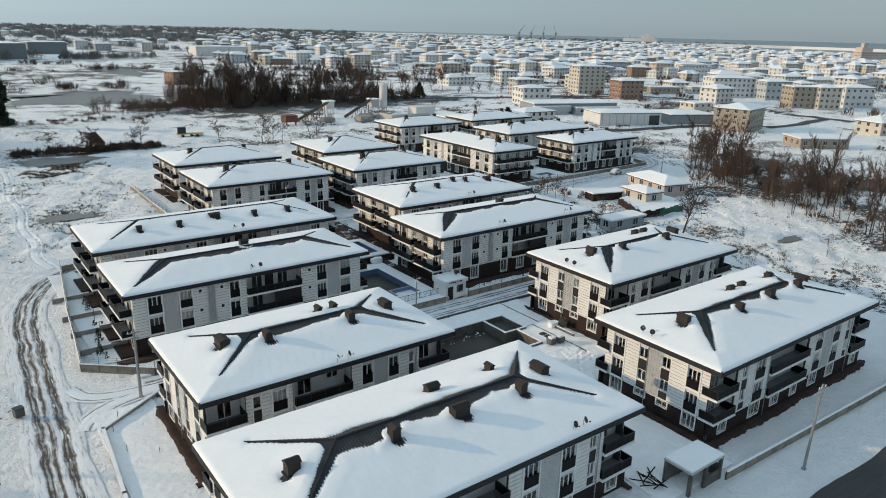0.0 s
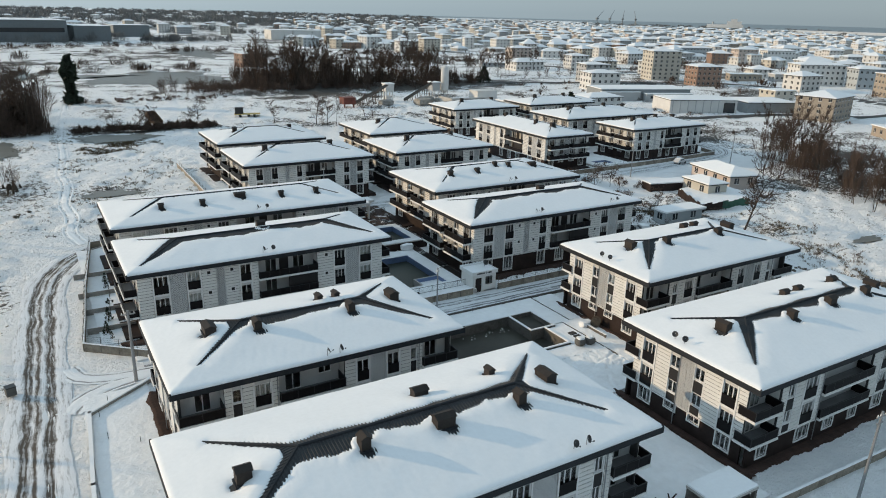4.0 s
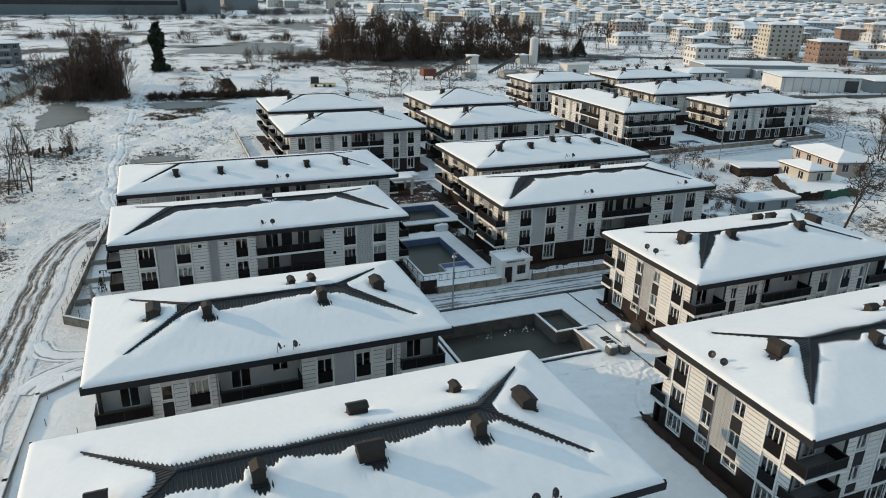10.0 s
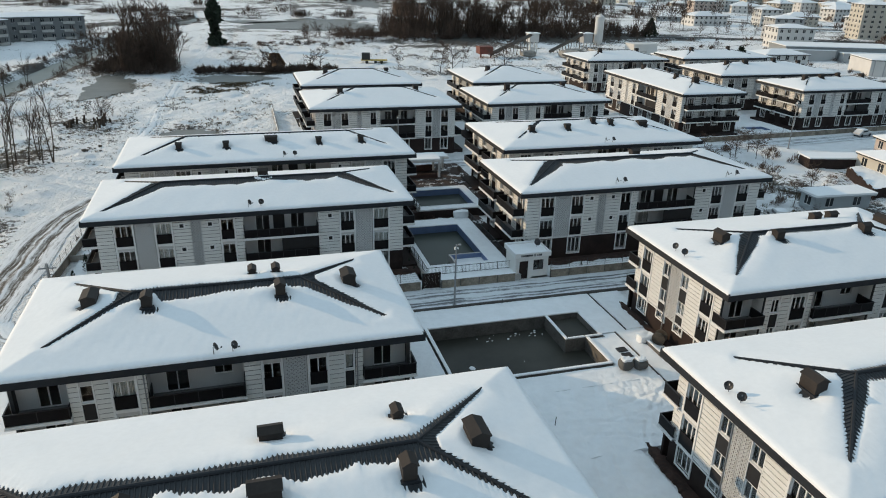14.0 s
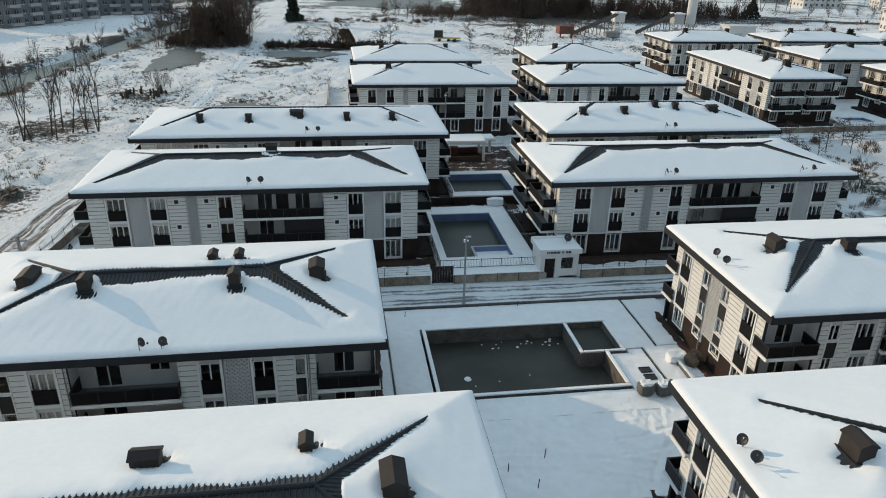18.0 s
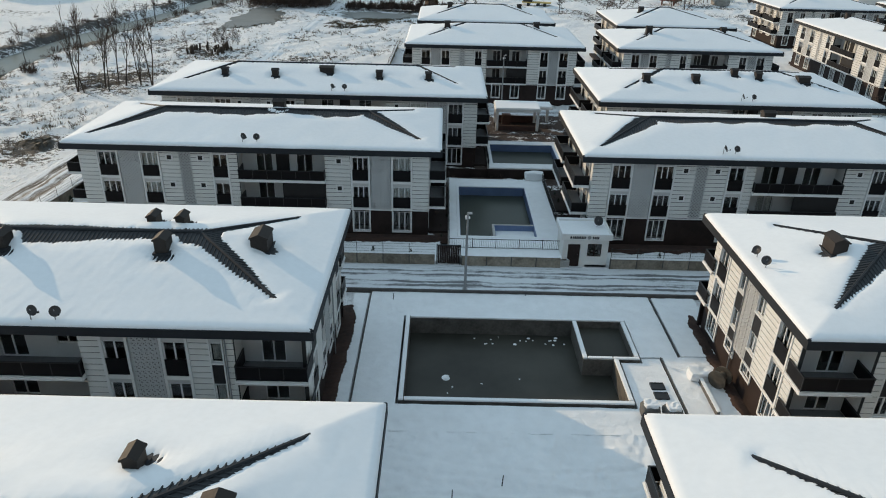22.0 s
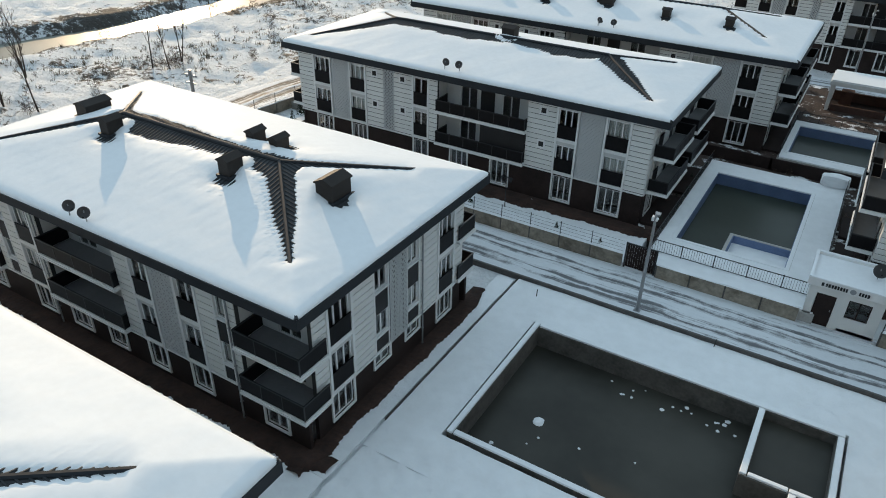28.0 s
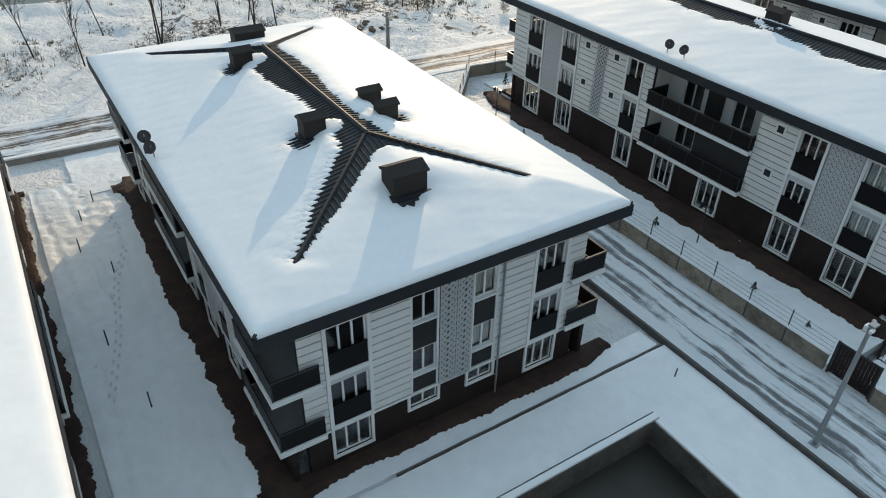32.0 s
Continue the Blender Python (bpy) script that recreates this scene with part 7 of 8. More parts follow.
# rubble and cut branches lying in the snow
for x, y, n, r in ((13, 118, 16, 1.6), (132, 64, 18, 3.0), (141, 60, 14, 2.6), (128, 72, 10, 2.2), (8, 92, 8, 1.6), (9.5, 121, 6, 1.0), (20.5, 158, 10, 2.4)):
    for k in range(n):
        a, d = trng.uniform(0, 6.28), r * math.sqrt(trng.random())
        px, py = x + d * math.cos(a), y + d * math.sin(a)
        me = shared(("rubble", k % 5), lambda bm: soft_block(bm, 0.9, 0.55, 0.42, k % 5, 2, 0.2), MUD)
        ob = piece("rubble_block", me, None, pose(px, py, ground_z(px, py) - 0.06, trng.uniform(-20, 20), trng.uniform(-20, 20), trng.uniform(0, 360)) @ Matrix.Scale(trng.uniform(0.35, 1.0), 4))
        tagged(ob, "dark lump of rubble half buried in snow", "rubble", "rubble lumps")


def dry_grass(n, areas, seed):
    """Tufts of dead grass standing through the snow in drifts: one mesh."""
    rng = np.random.RandomState(seed)
    ar = np.array(areas)[rng.randint(len(areas), size=n * 4)]
    x, y = ar[:, 0] + (ar[:, 1] - ar[:, 0]) * rng.rand(n * 4), ar[:, 2] + (ar[:, 3] - ar[:, 2]) * rng.rand(n * 4)
    keep = lumps(x, y, 14.0, 8) + 0.5 * lumps(x, y, 4.0, 9) > rng.uniform(-0.1, 0.9, n * 4)
    x, y = x[keep][:n], y[keep][:n]
    z = np.array([ground_z(a, b) for a, b in zip(x, y)])
    x, y, z = (np.repeat(q, 9) for q in (x, y, z))
    a, b = rng.uniform(0, 6.28, len(x)), rng.uniform(0, 6.28, len(x))
    r, h, w = rng.uniform(0, 0.4, len(x)), rng.uniform(0.18, 0.5, len(x)), 0.04
    x, y = x + r * np.cos(a), y + r * np.sin(a)
    v = np.stack([np.stack([x - w * np.sin(b), y + w * np.cos(b), z - 0.1], -1), np.stack([x + w * np.sin(b), y - w * np.cos(b), z - 0.1], -1),
                  np.stack([x + 0.6 * h * np.cos(b), y + 0.6 * h * np.sin(b), z + h], -1)], 1).reshape(-1, 3)
    f = np.arange(len(v)).reshape(-1, 3)
    mat = surface("dead_grass", (0.115, 0.088, 0.052), 0.95, var=0.4, grain=3, bump=0.0)
    tagged(raw("dry_grass", v, f, mat, None, "", False), "tufts of dead brown grass standing through snow", "grass", kind="stuff")


dry_grass(7000, ((-12, 15, 52, 160), (-10, 24, 150, 250), (28, 54, 142, 250), (30, 56, 215, 232), (118, 150, 50, 100), (115, 135, 95, 134)), 5)

# ---------------------------------------------------------------- houses, plant and town
PALETTE = [surface("render_" + n, c, 0.85, var=0.06, grain=8, stain=0.3, bump=0.1) for n, c in
           (("white", (0.62, 0.615, 0.60)), ("cream", (0.50, 0.47, 0.41)), ("orange", (0.28, 0.185, 0.14)), ("tan", (0.32, 0.275, 0.225)), ("grey", (0.40, 0.41, 0.415)), ("pink", (0.48, 0.41, 0.37)), ("blue", (0.38, 0.42, 0.445)))]
PANE = surface("dark_far_glass", (0.03, 0.035, 0.04), 0.15, var=0.1, bump=0.0)
SHEET = surface("grey_profiled_sheet", (0.25, 0.27, 0.28), 0.5, var=0.08, grain=3, bump=0.1)
RUST = surface("rusty_red_steel", (0.16, 0.045, 0.03), 0.7, var=0.3, grain=6, bump=0.2)
YELLOW = surface("faded_yellow_paint", (0.50, 0.36, 0.10), 0.6, var=0.2, grain=5, bump=0.1)
GREEN = surface("green_netting", (0.03, 0.10, 0.07), 0.8, var=0.3, grain=5)


def house(x, y, w, d, h, mat, label, turn=0.0, floors=2, roof_h=1.6, flat=False, name="house", win=True, over=0.5, each=False):
    """A plastered house with windows all round and a snow-laden hipped or flat roof."""
    root = new(name)
    root.matrix_world = pose(x, y, 0, 0, 0, turn)
    tagged(root, label, "house" if name == "house" else name.replace("_", " "), "town houses")
    part_of("wall", lambda bm: bx(bm, -w / 2, w / 2, -d / 2, d / 2, -0.5, h), mat, root)
    def top(bm):
        a, b = w / 2 + over, d / 2 + over
        if flat:
            bx(bm, -a, a, -b, b, h, h + 0.3)
            return
        lo = [bm.verts.new(p) for p in ((-a, -b, h), (a, -b, h), (a, b, h), (-a, b, h))]
        ed = [bm.verts.new((*v.co.xy, h + 0.25)) for v in lo]
        k = min(a, b)
        rr = ((-a + k, 0), (a - k, 0)) if a >= b else ((0, -b + k), (0, b - k))
        r = [bm.verts.new((*q, h + 0.25 + roof_h)) for q in rr]
        bm.faces.new(lo[::-1])
        for i in range(4):
            bm.faces.new((lo[i], lo[(i + 1) % 4], ed[(i + 1) % 4], ed[i]))
        fs = ((ed[0], ed[1], r[1], r[0]), (ed[1], ed[2], r[1]), (ed[2], ed[3], r[0], r[1]), (ed[3], ed[0], r[0])) if a >= b else \
             ((ed[0], ed[1], r[0]), (ed[1], ed[2], r[1], r[0]), (ed[2], ed[3], r[1]), (ed[3], ed[0], r[0], r[1]))
        for q in fs:
            bm.faces.new(q)
    part_of("roof", top, SNOW, root, "roof deep in snow")
    part_of("eaves_board", lambda bm: bx(bm, -w / 2 - over + 0.05, w / 2 + over - 0.05, -d / 2 - over + 0.05, d / 2 + over - 0.05, h - 0.22, h - 0.004), SLATE if not flat else mat, root)
    if win:
        fh = h / floors
        ww, wh = 1.2, min(1.4, fh * 0.5)
        me = shared(("far_window", ww, round(wh, 2)), lambda bm: (bx(bm, 0, ww, 0, 0.10, 0, wh, 1), bx(bm, -0.08, ww + 0.08, 0.03, 0.12, -0.1, 0.0), bx(bm, ww / 2 - 0.04, ww / 2 + 0.04, -0.02, 0.0, 0, wh)), [TRIM, PANE])
        for m, length in ((pose(-w / 2, -d / 2 - 0.06, 0), w), (pose(w / 2 + 0.06, -d / 2, 0, 0, 0, 90), d), (pose(-w / 2 - 0.06, d / 2, 0, 0, 0, -90), d)):
            n = max(1, int(length / 3.2))
            if not each:
                def rows(bm):
                    for f in range(floors):
                        for i in range(n):
                            x, z = (i + 0.5) * length / n - ww / 2, f * fh + fh * 0.35
                            bx(bm, x, x + ww, 0, 0.10, z, z + wh, 1), bx(bm, x - 0.08, x + ww + 0.08, 0.03, 0.12, z - 0.1, z)
                            bx(bm, x + ww / 2 - 0.04, x + ww / 2 + 0.04, -0.02, 0.0, z, z + wh)
                part_of("glazing", rows, [TRIM, PANE], root, "", m)["kind"] = "stuff"
                continue
            for f in range(floors):
                for i in range(n):
                    piece("window", me, root, m @ pose((i + 0.5) * length / n - ww / 2, 0, f * fh + fh * 0.35))
    return root


house(306, 182, 20, 15, 9.3, PALETTE[3], "four-storey tan house with snowy hipped roof", 12, 4, 2.2, each=True)
house(377, 337, 19, 15, 17.5, PALETTE[1], "tall cream apartment tower under snow", -20, 7, 1.4, name="apartment_tower", each=True)
house(373, 300, 16, 13, 11.0, PALETTE[2], "orange brick apartment house under snow", -18, 4, 1.6, each=True)
house(169.1, 120.9, 7.6, 14.8, 2.9, PALETTE[5], "low pinkish house with snowy hipped roof", -14, 1, 1.5, each=True)
house(154.8, 114.6, 5.3, 8.2, 2.95, PALETTE[1], "small cream house with snowy roof above a fenced terrace", -8, 1, 0.9, over=0.3, each=True)
house(131, 101, 9.6, 3.2, 2.5, PALETTE[6], "long low prefab cabin with flat snowy roof", -3, 1, 0.2, True)
house(287, 138, 19, 12, 3.6, PALETTE[3], "low unfinished brown brick house under snow", -32, 1, 0.5, True)
hall = house(282, 262, 46, 17, 5.2, SHEET, "long grey sheet-clad hall with snowy flat roof", -18, 1, 0.6, True, "workshop", False)
part_of("annex", lambda bm: (bx(bm, -23.5, -4, -10.5, -8.6, -0.3, 4.0), bx(bm, -2, 22, -13, -8.6, -0.3, 3.4)), PALETTE[4], hall, "pale lower annex")
part_of("annex_snow", lambda bm: (bx(bm, -23.7, -3.8, -10.7, -8.5, 4.0, 4.25), bx(bm, -2.2, 22.2, -13.2, -8.5, 3.4, 3.65)), SNOW, hall)
for k in range(7):
    part_of("window_strip", lambda bm: bx(bm, 0 + 3 * k, 2.0 + 3 * k, -13.08, -13.0, 1.4, 2.6), PANE, hall)
hall = house(272, 219, 30, 17, 5.4, PALETTE[0], "white sheet-clad hall with snow on its low roof", -22, 1, 1.0, False, "workshop", False, 0.2)
for k in range(9):
    part_of("wall_rib", lambda bm: bx(bm, -14 + 3.4 * k, -13.7 + 3.4 * k, -8.62, -8.5, 0, 5.2), PALETTE[4], hall)
part_of("gate", lambda bm: bx(bm, 9, 14, -8.7, -8.5, 0, 4.4), PANE, hall, "dark sliding gate")
house(303, 209, 24, 20, 4.4, SHEET, "grey shed with snow on its low roof", -22, 1, 1.0, False, "workshop", False, 0.2)
house(338, 226, 12, 10, 6.0, PALETTE[1], "small cream house with flat snowy roof", -10, 2, 0.4, True)
house(322, 196, 8, 7, 3.0, PALETTE[3], "little brown shed with snowy roof", -20, 1, 1.2)
house(214, 232, 15, 11, 5.6, PALETTE[0], "white two-storey house with snowy roof", 0, 2, 1.4)
house(236, 240, 17, 11, 5.2, PALETTE[0], "white two-storey house with snowy roof", -5, 2, 1.4)
house(196, 246, 11, 8, 4.2, PALETTE[4], "low white building with snow on its roof", 0, 1, 0.6, True)
house(292, 300, 17, 13, 9.0, PALETTE[0], "white three-storey house with snowy roof", -15, 3, 1.4)
house(318, 335, 15, 13, 10.5, PALETTE[4], "pale grey four-storey house with snowy roof", -15, 4, 1.2)
house(449, 278, 28.9, 15, 12.5, PALETTE[0], "white modern apartment house with dark window strips", -28, 4, 1.6, False, "house", each=True)
house(460, 253, 17.0, 13, 11.7, PALETTE[6], "pale blue-grey apartment house with snowy roof", -30, 3, 1.6, False, "house", each=True)
house(428, 219, 14.8, 13, 12.1, PALETTE[3], "brown brick apartment house with snow on its roof", -32, 4, 1.6, True, "house", each=True)
house(436, 209, 12.9, 13, 12.2, PALETTE[1], "cream apartment house with balconies and snowy roof", -32, 4, 1.6, False, "house", each=True)
house(468, 207, 18.0, 13, 11.4, PALETTE[0], "white apartment house with snowy hipped roof", -34, 3, 1.6, False, "house", each=True)
house(573, 425, 18.1, 13, 12.8, PALETTE[5], "pinkish apartment house with snowy roof", -22, 4, 1.6, False, "house", each=False)
house(605, 415, 25.9, 13, 12.0, PALETTE[0], "white apartment house with snowy roof", -25, 3, 1.6, False, "house", each=False)
house(595, 500, 33.0, 13, 9.9, PALETTE[6], "long pale apartment row with snowy roof", -20, 3, 1.6, False, "house", each=False)
house(429, 314, 20.2, 9, 4.3, PALETTE[3], "low brown row of shops under snow", -22, 1, 1.6, True, "house", each=False)
house(448, 302, 9.9, 8, 4.8, PALETTE[4], "low grey shop with snowy flat roof", -24, 1, 1.6, True, "house", each=False)
house(366, 406, 13.0, 13, 10.5, PALETTE[0], "white four-storey house with snowy roof", -15, 4, 1.6, False, "house", each=False)
house(387, 503, 17.9, 13, 10.4, PALETTE[5], "pinkish apartment house with snowy roof", -10, 4, 1.6, False, "house", each=False)
house(372, 628, 17.6, 13, 12.0, PALETTE[1], "cream apartment house beyond the wood", -5, 5, 1.6, False, "house", each=False)
house(338, 618, 12.0, 13, 10.5, PALETTE[0], "white apartment house beyond the wood", -5, 4, 1.6, False, "house", each=False)
SLATEGREY = surface("slate_grey_render", (0.19, 0.20, 0.205), 0.85, var=0.08, grain=6, stain=0.3, bump=0.1)
for x, y, w, d, turn in ((-52, 318, 40, 16, 58), (-30, 352, 34, 15, 20), (-75, 280, 34, 15, 55)):
    block = house(x, y, w, d, 9.0, SLATEGREY, "slate-grey three-storey block with balconies beyond the canal", turn, 3, 1.2)
    slab = shared(("far_balcony",), lambda bm: (bx(bm, 0, 4.2, -1.3, 0, 0, 0.16), bx(bm, 0, 4.2, -1.3, -1.24, 0.16, 1.05), bx(bm, 0, 0.06, -1.24, 0, 0.16, 1.05), bx(bm, 4.14, 4.2, -1.24, 0, 0.16, 1.05)), CONC_L)
    for f in range(3):
        for i in range(int(w / 8)):
            piece("balcony", slab, block, pose(-w / 2 + 2 + 8 * i, -d / 2 - 0.12, 0.2 + 3.0 * f), "pale balcony")
        piece("balcony", slab, block, pose(w / 2 + 0.12, -2.1, 0.2 + 3.0 * f, 0, 0, 90), "pale balcony")
house(157, 487, 17, 12, 8.4, PALETTE[2], "unfinished orange brick building beside the wood", 10, 3, 0.3, True)
hotel = house(1129, 481, 45, 24, 20, PALETTE[5], "long pinkish shore building with a stepped tower", -38, 6, 1.0, True, "apartment_tower")
part_of("tower", lambda bm: (bx(bm, -21, -6, -9, 9, 20.5, 26), bx(bm, -17, -11, -4, 4, 26, 32)), PALETTE[5], hotel)
FACTORY = surface("dark_factory_sheet", (0.16, 0.18, 0.19), 0.5, var=0.08, grain=1.0, bump=0.0)
house(-75, 830, 285, 80, 20, FACTORY, "very long dark grey factory hall with snowy roof", 8, 2, 1.5, True, "factory_hall", False)
part_of("light_band", lambda bm: bx(bm, -140, 140, -40.15, -40.0, 9, 13), PANE, bpy.data.objects["factory_hall"])
house(90, 845, 34, 60, 15, FACTORY, "dark grey factory wing with snowy roof", 8, 2, 1.0, True, "factory_hall", False)
house(143, 950, 40, 40, 13, FACTORY, "dark factory building under snow", 8, 2, 1.0, True, "factory_hall", False)
house(322, 880, 62, 30, 11, PALETTE[0], "long white warehouse under snow", -2, 2, 0.8, True, "warehouse", False)

# scrap fences and shed by the small houses
shed = new("red_shed")
shed.matrix_world = pose(149.6, 121.6, 0, 0, 0, -13)
tagged(shed, "low dark brown shed with snow on its roof", "shed")
part_of("wall", lambda bm: bx(bm, -5, 5, -1.8, 1.8, -0.3, 1.7), PLINTH, shed)
part_of("roof", lambda bm: bx(bm, -5.3, 5.3, -2.1, 2.1, 1.7, 1.95), SNOW, shed)
for i in range(18):
    x, y = (141.4 + i * 0.82, 104.0 + i * 1.46) if i < 9 else (142.0 + (i - 9) * 1.62, 103.9 - (i - 9) * 0.07)
    ob = part_of("fence_board", lambda bm: bx(bm, -0.8, 0.8, -0.04, 0.04, -0.3, 1.35 + 0.2 * math.sin(i * 2.1)), GREEN if i > 12 else PLINTH, None, "", pose(x, y, 0, 0, 0, 60.7 if i < 9 else -2))
    tagged(ob, "patched fence board round a small house" if i < 13 else "green-netted fence panel round a small house", "fence board", "patched fence boards")

tp = [(142.1, 104.5), (156.5, 103.9), (161.5, 110.0), (162.5, 119.0), (149.5, 117.0)]
terrace = raw("terrace", [(x, y, 0.95) for x, y in tp] + [(x, y, -0.4) for x, y in tp], [(0, 1, 2, 3, 4)] + [(i, i + 5, (i + 1) % 5 + 5, (i + 1) % 5) for i in range(5)], YARD, None, "", False)
tagged(terrace, "raised snowy terrace round the small house", "terrace", kind="structure")

# concrete plant
plant_root = new("batching_plant")
plant_root.matrix_world = Matrix.Translation((194.5, 299.0, 0)) @ Matrix.Scale(0.885, 4)
tagged(plant_root, "concrete batching plant with white silo and sloping conveyors", "batching plant")
part_of("silo", lambda bm: (tube(bm, (0, 0, 3.5), (0, 0, 15), 2.1, 2.1, 20), tube(bm, (0, 0, 15), (0, 0, 16.2), 2.1, 0.5, 20), tube(bm, (0, 0, 1.6), (0, 0, 3.5), 0.5, 2.1, 20)), PALETTE[0], plant_root, "white cement silo")
for a in range(4):
    part_of("silo_leg", lambda bm: tube(bm, (1.8 * math.cos(a * 1.57 + 0.8), 1.8 * math.sin(a * 1.57 + 0.8), -0.3), (1.8 * math.cos(a * 1.57 + 0.8), 1.8 * math.sin(a * 1.57 + 0.8), 5), 0.16), STEEL, plant_root)
part_of("mixer_house", lambda bm: (bx(bm, -9, -4.5, -3, 2, 3.4, 7.5), bx(bm, -8.7, -8.4, -2.7, -2.4, -0.3, 3.4), bx(bm, -5.1, -4.8, -2.7, -2.4, -0.3, 3.4), bx(bm, -8.7, -8.4, 1.4, 1.7, -0.3, 3.4), bx(bm, -5.1, -4.8, 1.4, 1.7, -0.3, 3.4)), PALETTE[4], plant_root)
part_of("house_snow", lambda bm: bx(bm, -9.3, -4.2, -3.3, 2.3, 7.5, 7.9), SNOW, plant_root)
part_of("screen_tower", lambda bm: (bx(bm, -39, -34.5, -9.2, -5, 4.6, 8.2), bx(bm, -38.6, -38.2, -8.8, -8.4, -0.3, 4.6), bx(bm, -35.3, -34.9, -8.8, -8.4, -0.3, 4.6), bx(bm, -38.6, -38.2, -5.8, -5.4, -0.3, 4.6), bx(bm, -35.3, -34.9, -5.8, -5.4, -0.3, 4.6), bx(bm, -38, -35.5, -8, -6, -0.3, 2.2)), PALETTE[0], plant_root, "white screen house on steel legs")
part_of("tower_snow", lambda bm: bx(bm, -39.4, -34.1, -9.6, -4.6, 8.2, 8.6), SNOW, plant_root)
BELT = surface("dark_rusty_truss", (0.085, 0.070, 0.058), 0.7, var=0.25, grain=3, bump=0.1)
for a, b in (((-30, -12, 0.8), (-8, -1, 7.6)), ((-62, -22, 1.2), (-37, -8, 8.0))):
    def belt(bm):
        p, q = Vector(a), Vector(b)
        tube(bm, p, q, 0.85, 0.85, 4)
        for k in range(1, 6):
            c = p + (q - p) * k / 6
            for w in (-0.9, 0.9):
                tube(bm, (c.x + w, c.y - w * 0.5, -0.3), (c.x + w * 0.4, c.y, c.z), 0.16, 0.16, 5)
    part_of("conveyor", belt, BELT, plant_root, "dark sloping conveyor on a trestle")
part_of("feed_bin", lambda bm: (bx(bm, -68, -62, -25, -20, 1.5, 4.5), bx(bm, -67.5, -67, -24.5, -24, -0.3, 1.5), bx(bm, -63, -62.5, -24.5, -24, -0.3, 1.5)), RUST, plant_root, "rusty red feed bin")
for k, (x, y, r) in enumerate(((-20, -16, 3.6), (-14, -20, 3.0), (-27, -26, 4.2), (-44, -20, 3.2), (-8, -14, 2.6))):
    part_of("gravel_mound", lambda bm: soft_block(bm, r * 2, r * 1.7, r * 0.75, k, 3, 0.5), CONC, plant_root, "gravel heap dusted with snow", pose(x, y, -0.3))
part_of("stock_wall", lambda bm: (bx(bm, -16, 6, -34, -33.2, -0.3, 3.2), bx(bm, -16, -15.2, -33.2, -22, -0.3, 3.2)), CONC_L, plant_root)
part_of("office", lambda bm: (bx(bm, 8, 20, -20, -12, -0.3, 4.2), bx(bm, 7.7, 20.3, -20.3, -11.7, 4.204, 4.6)), PALETTE[0], plant_root)

RUSTY = surface("rusty_brown_steel", (0.16, 0.10, 0.06), 0.7, var=0.3, grain=4, bump=0.2)
skip = new("tipper_body")
skip.matrix_world = pose(58.7, 256.5, 0.2, 0, 0, 25)
tagged(skip, "tilted rusty brown tipper body beside the hedge", "tipper body")
part_of("body", lambda bm: (bx(bm, -1.6, 1.6, -2.6, 2.6, 0.9, 1.05), bx(bm, -1.6, -1.5, -2.6, 2.6, 1.05, 2.4), bx(bm, 1.5, 1.6, -2.6, 2.6, 1.05, 2.4), bx(bm, -1.5, 1.5, 2.5, 2.6, 1.05, 2.4)), RUSTY, skip, "", pose(0, 0, 1.2, 35, 0, 0))
part_of("prop", lambda bm: (bx(bm, -1.2, -0.9, -0.6, 0.6, -0.3, 3.2), bx(bm, 0.9, 1.2, -0.6, 0.6, -0.3, 3.2)), RUSTY, skip)
trailer = new("flat_trailer")
trailer.matrix_world = pose(92.3, 266, 0.2, 0, 0, -12)
tagged(trailer, "yellow flat trailer with a dark box, parked in the snow", "trailer")
part_of("bed", lambda bm: bx(bm, -4.5, 4.5, -1.3, 1.3, 0.8, 1.1), YELLOW, trailer)
part_of("box", lambda bm: bx(bm, -4.2, -1.4, -1.1, 1.1, 1.1, 3.3), BLACK, trailer)
for k in (-2.5, 0.5, 2.5):
    part_of("wheel", lambda bm: tube(bm, (k, -1.4, 0.3), (k, 1.4, 0.3), 0.5, 0.5, 12), BLACK, trailer)

# parked cars
CARPAINT = [surface("car_white", (0.55, 0.56, 0.57), 0.3, var=0.03, bump=0.0), surface("car_dark", (0.03, 0.035, 0.05), 0.25, var=0.1, bump=0.0)]


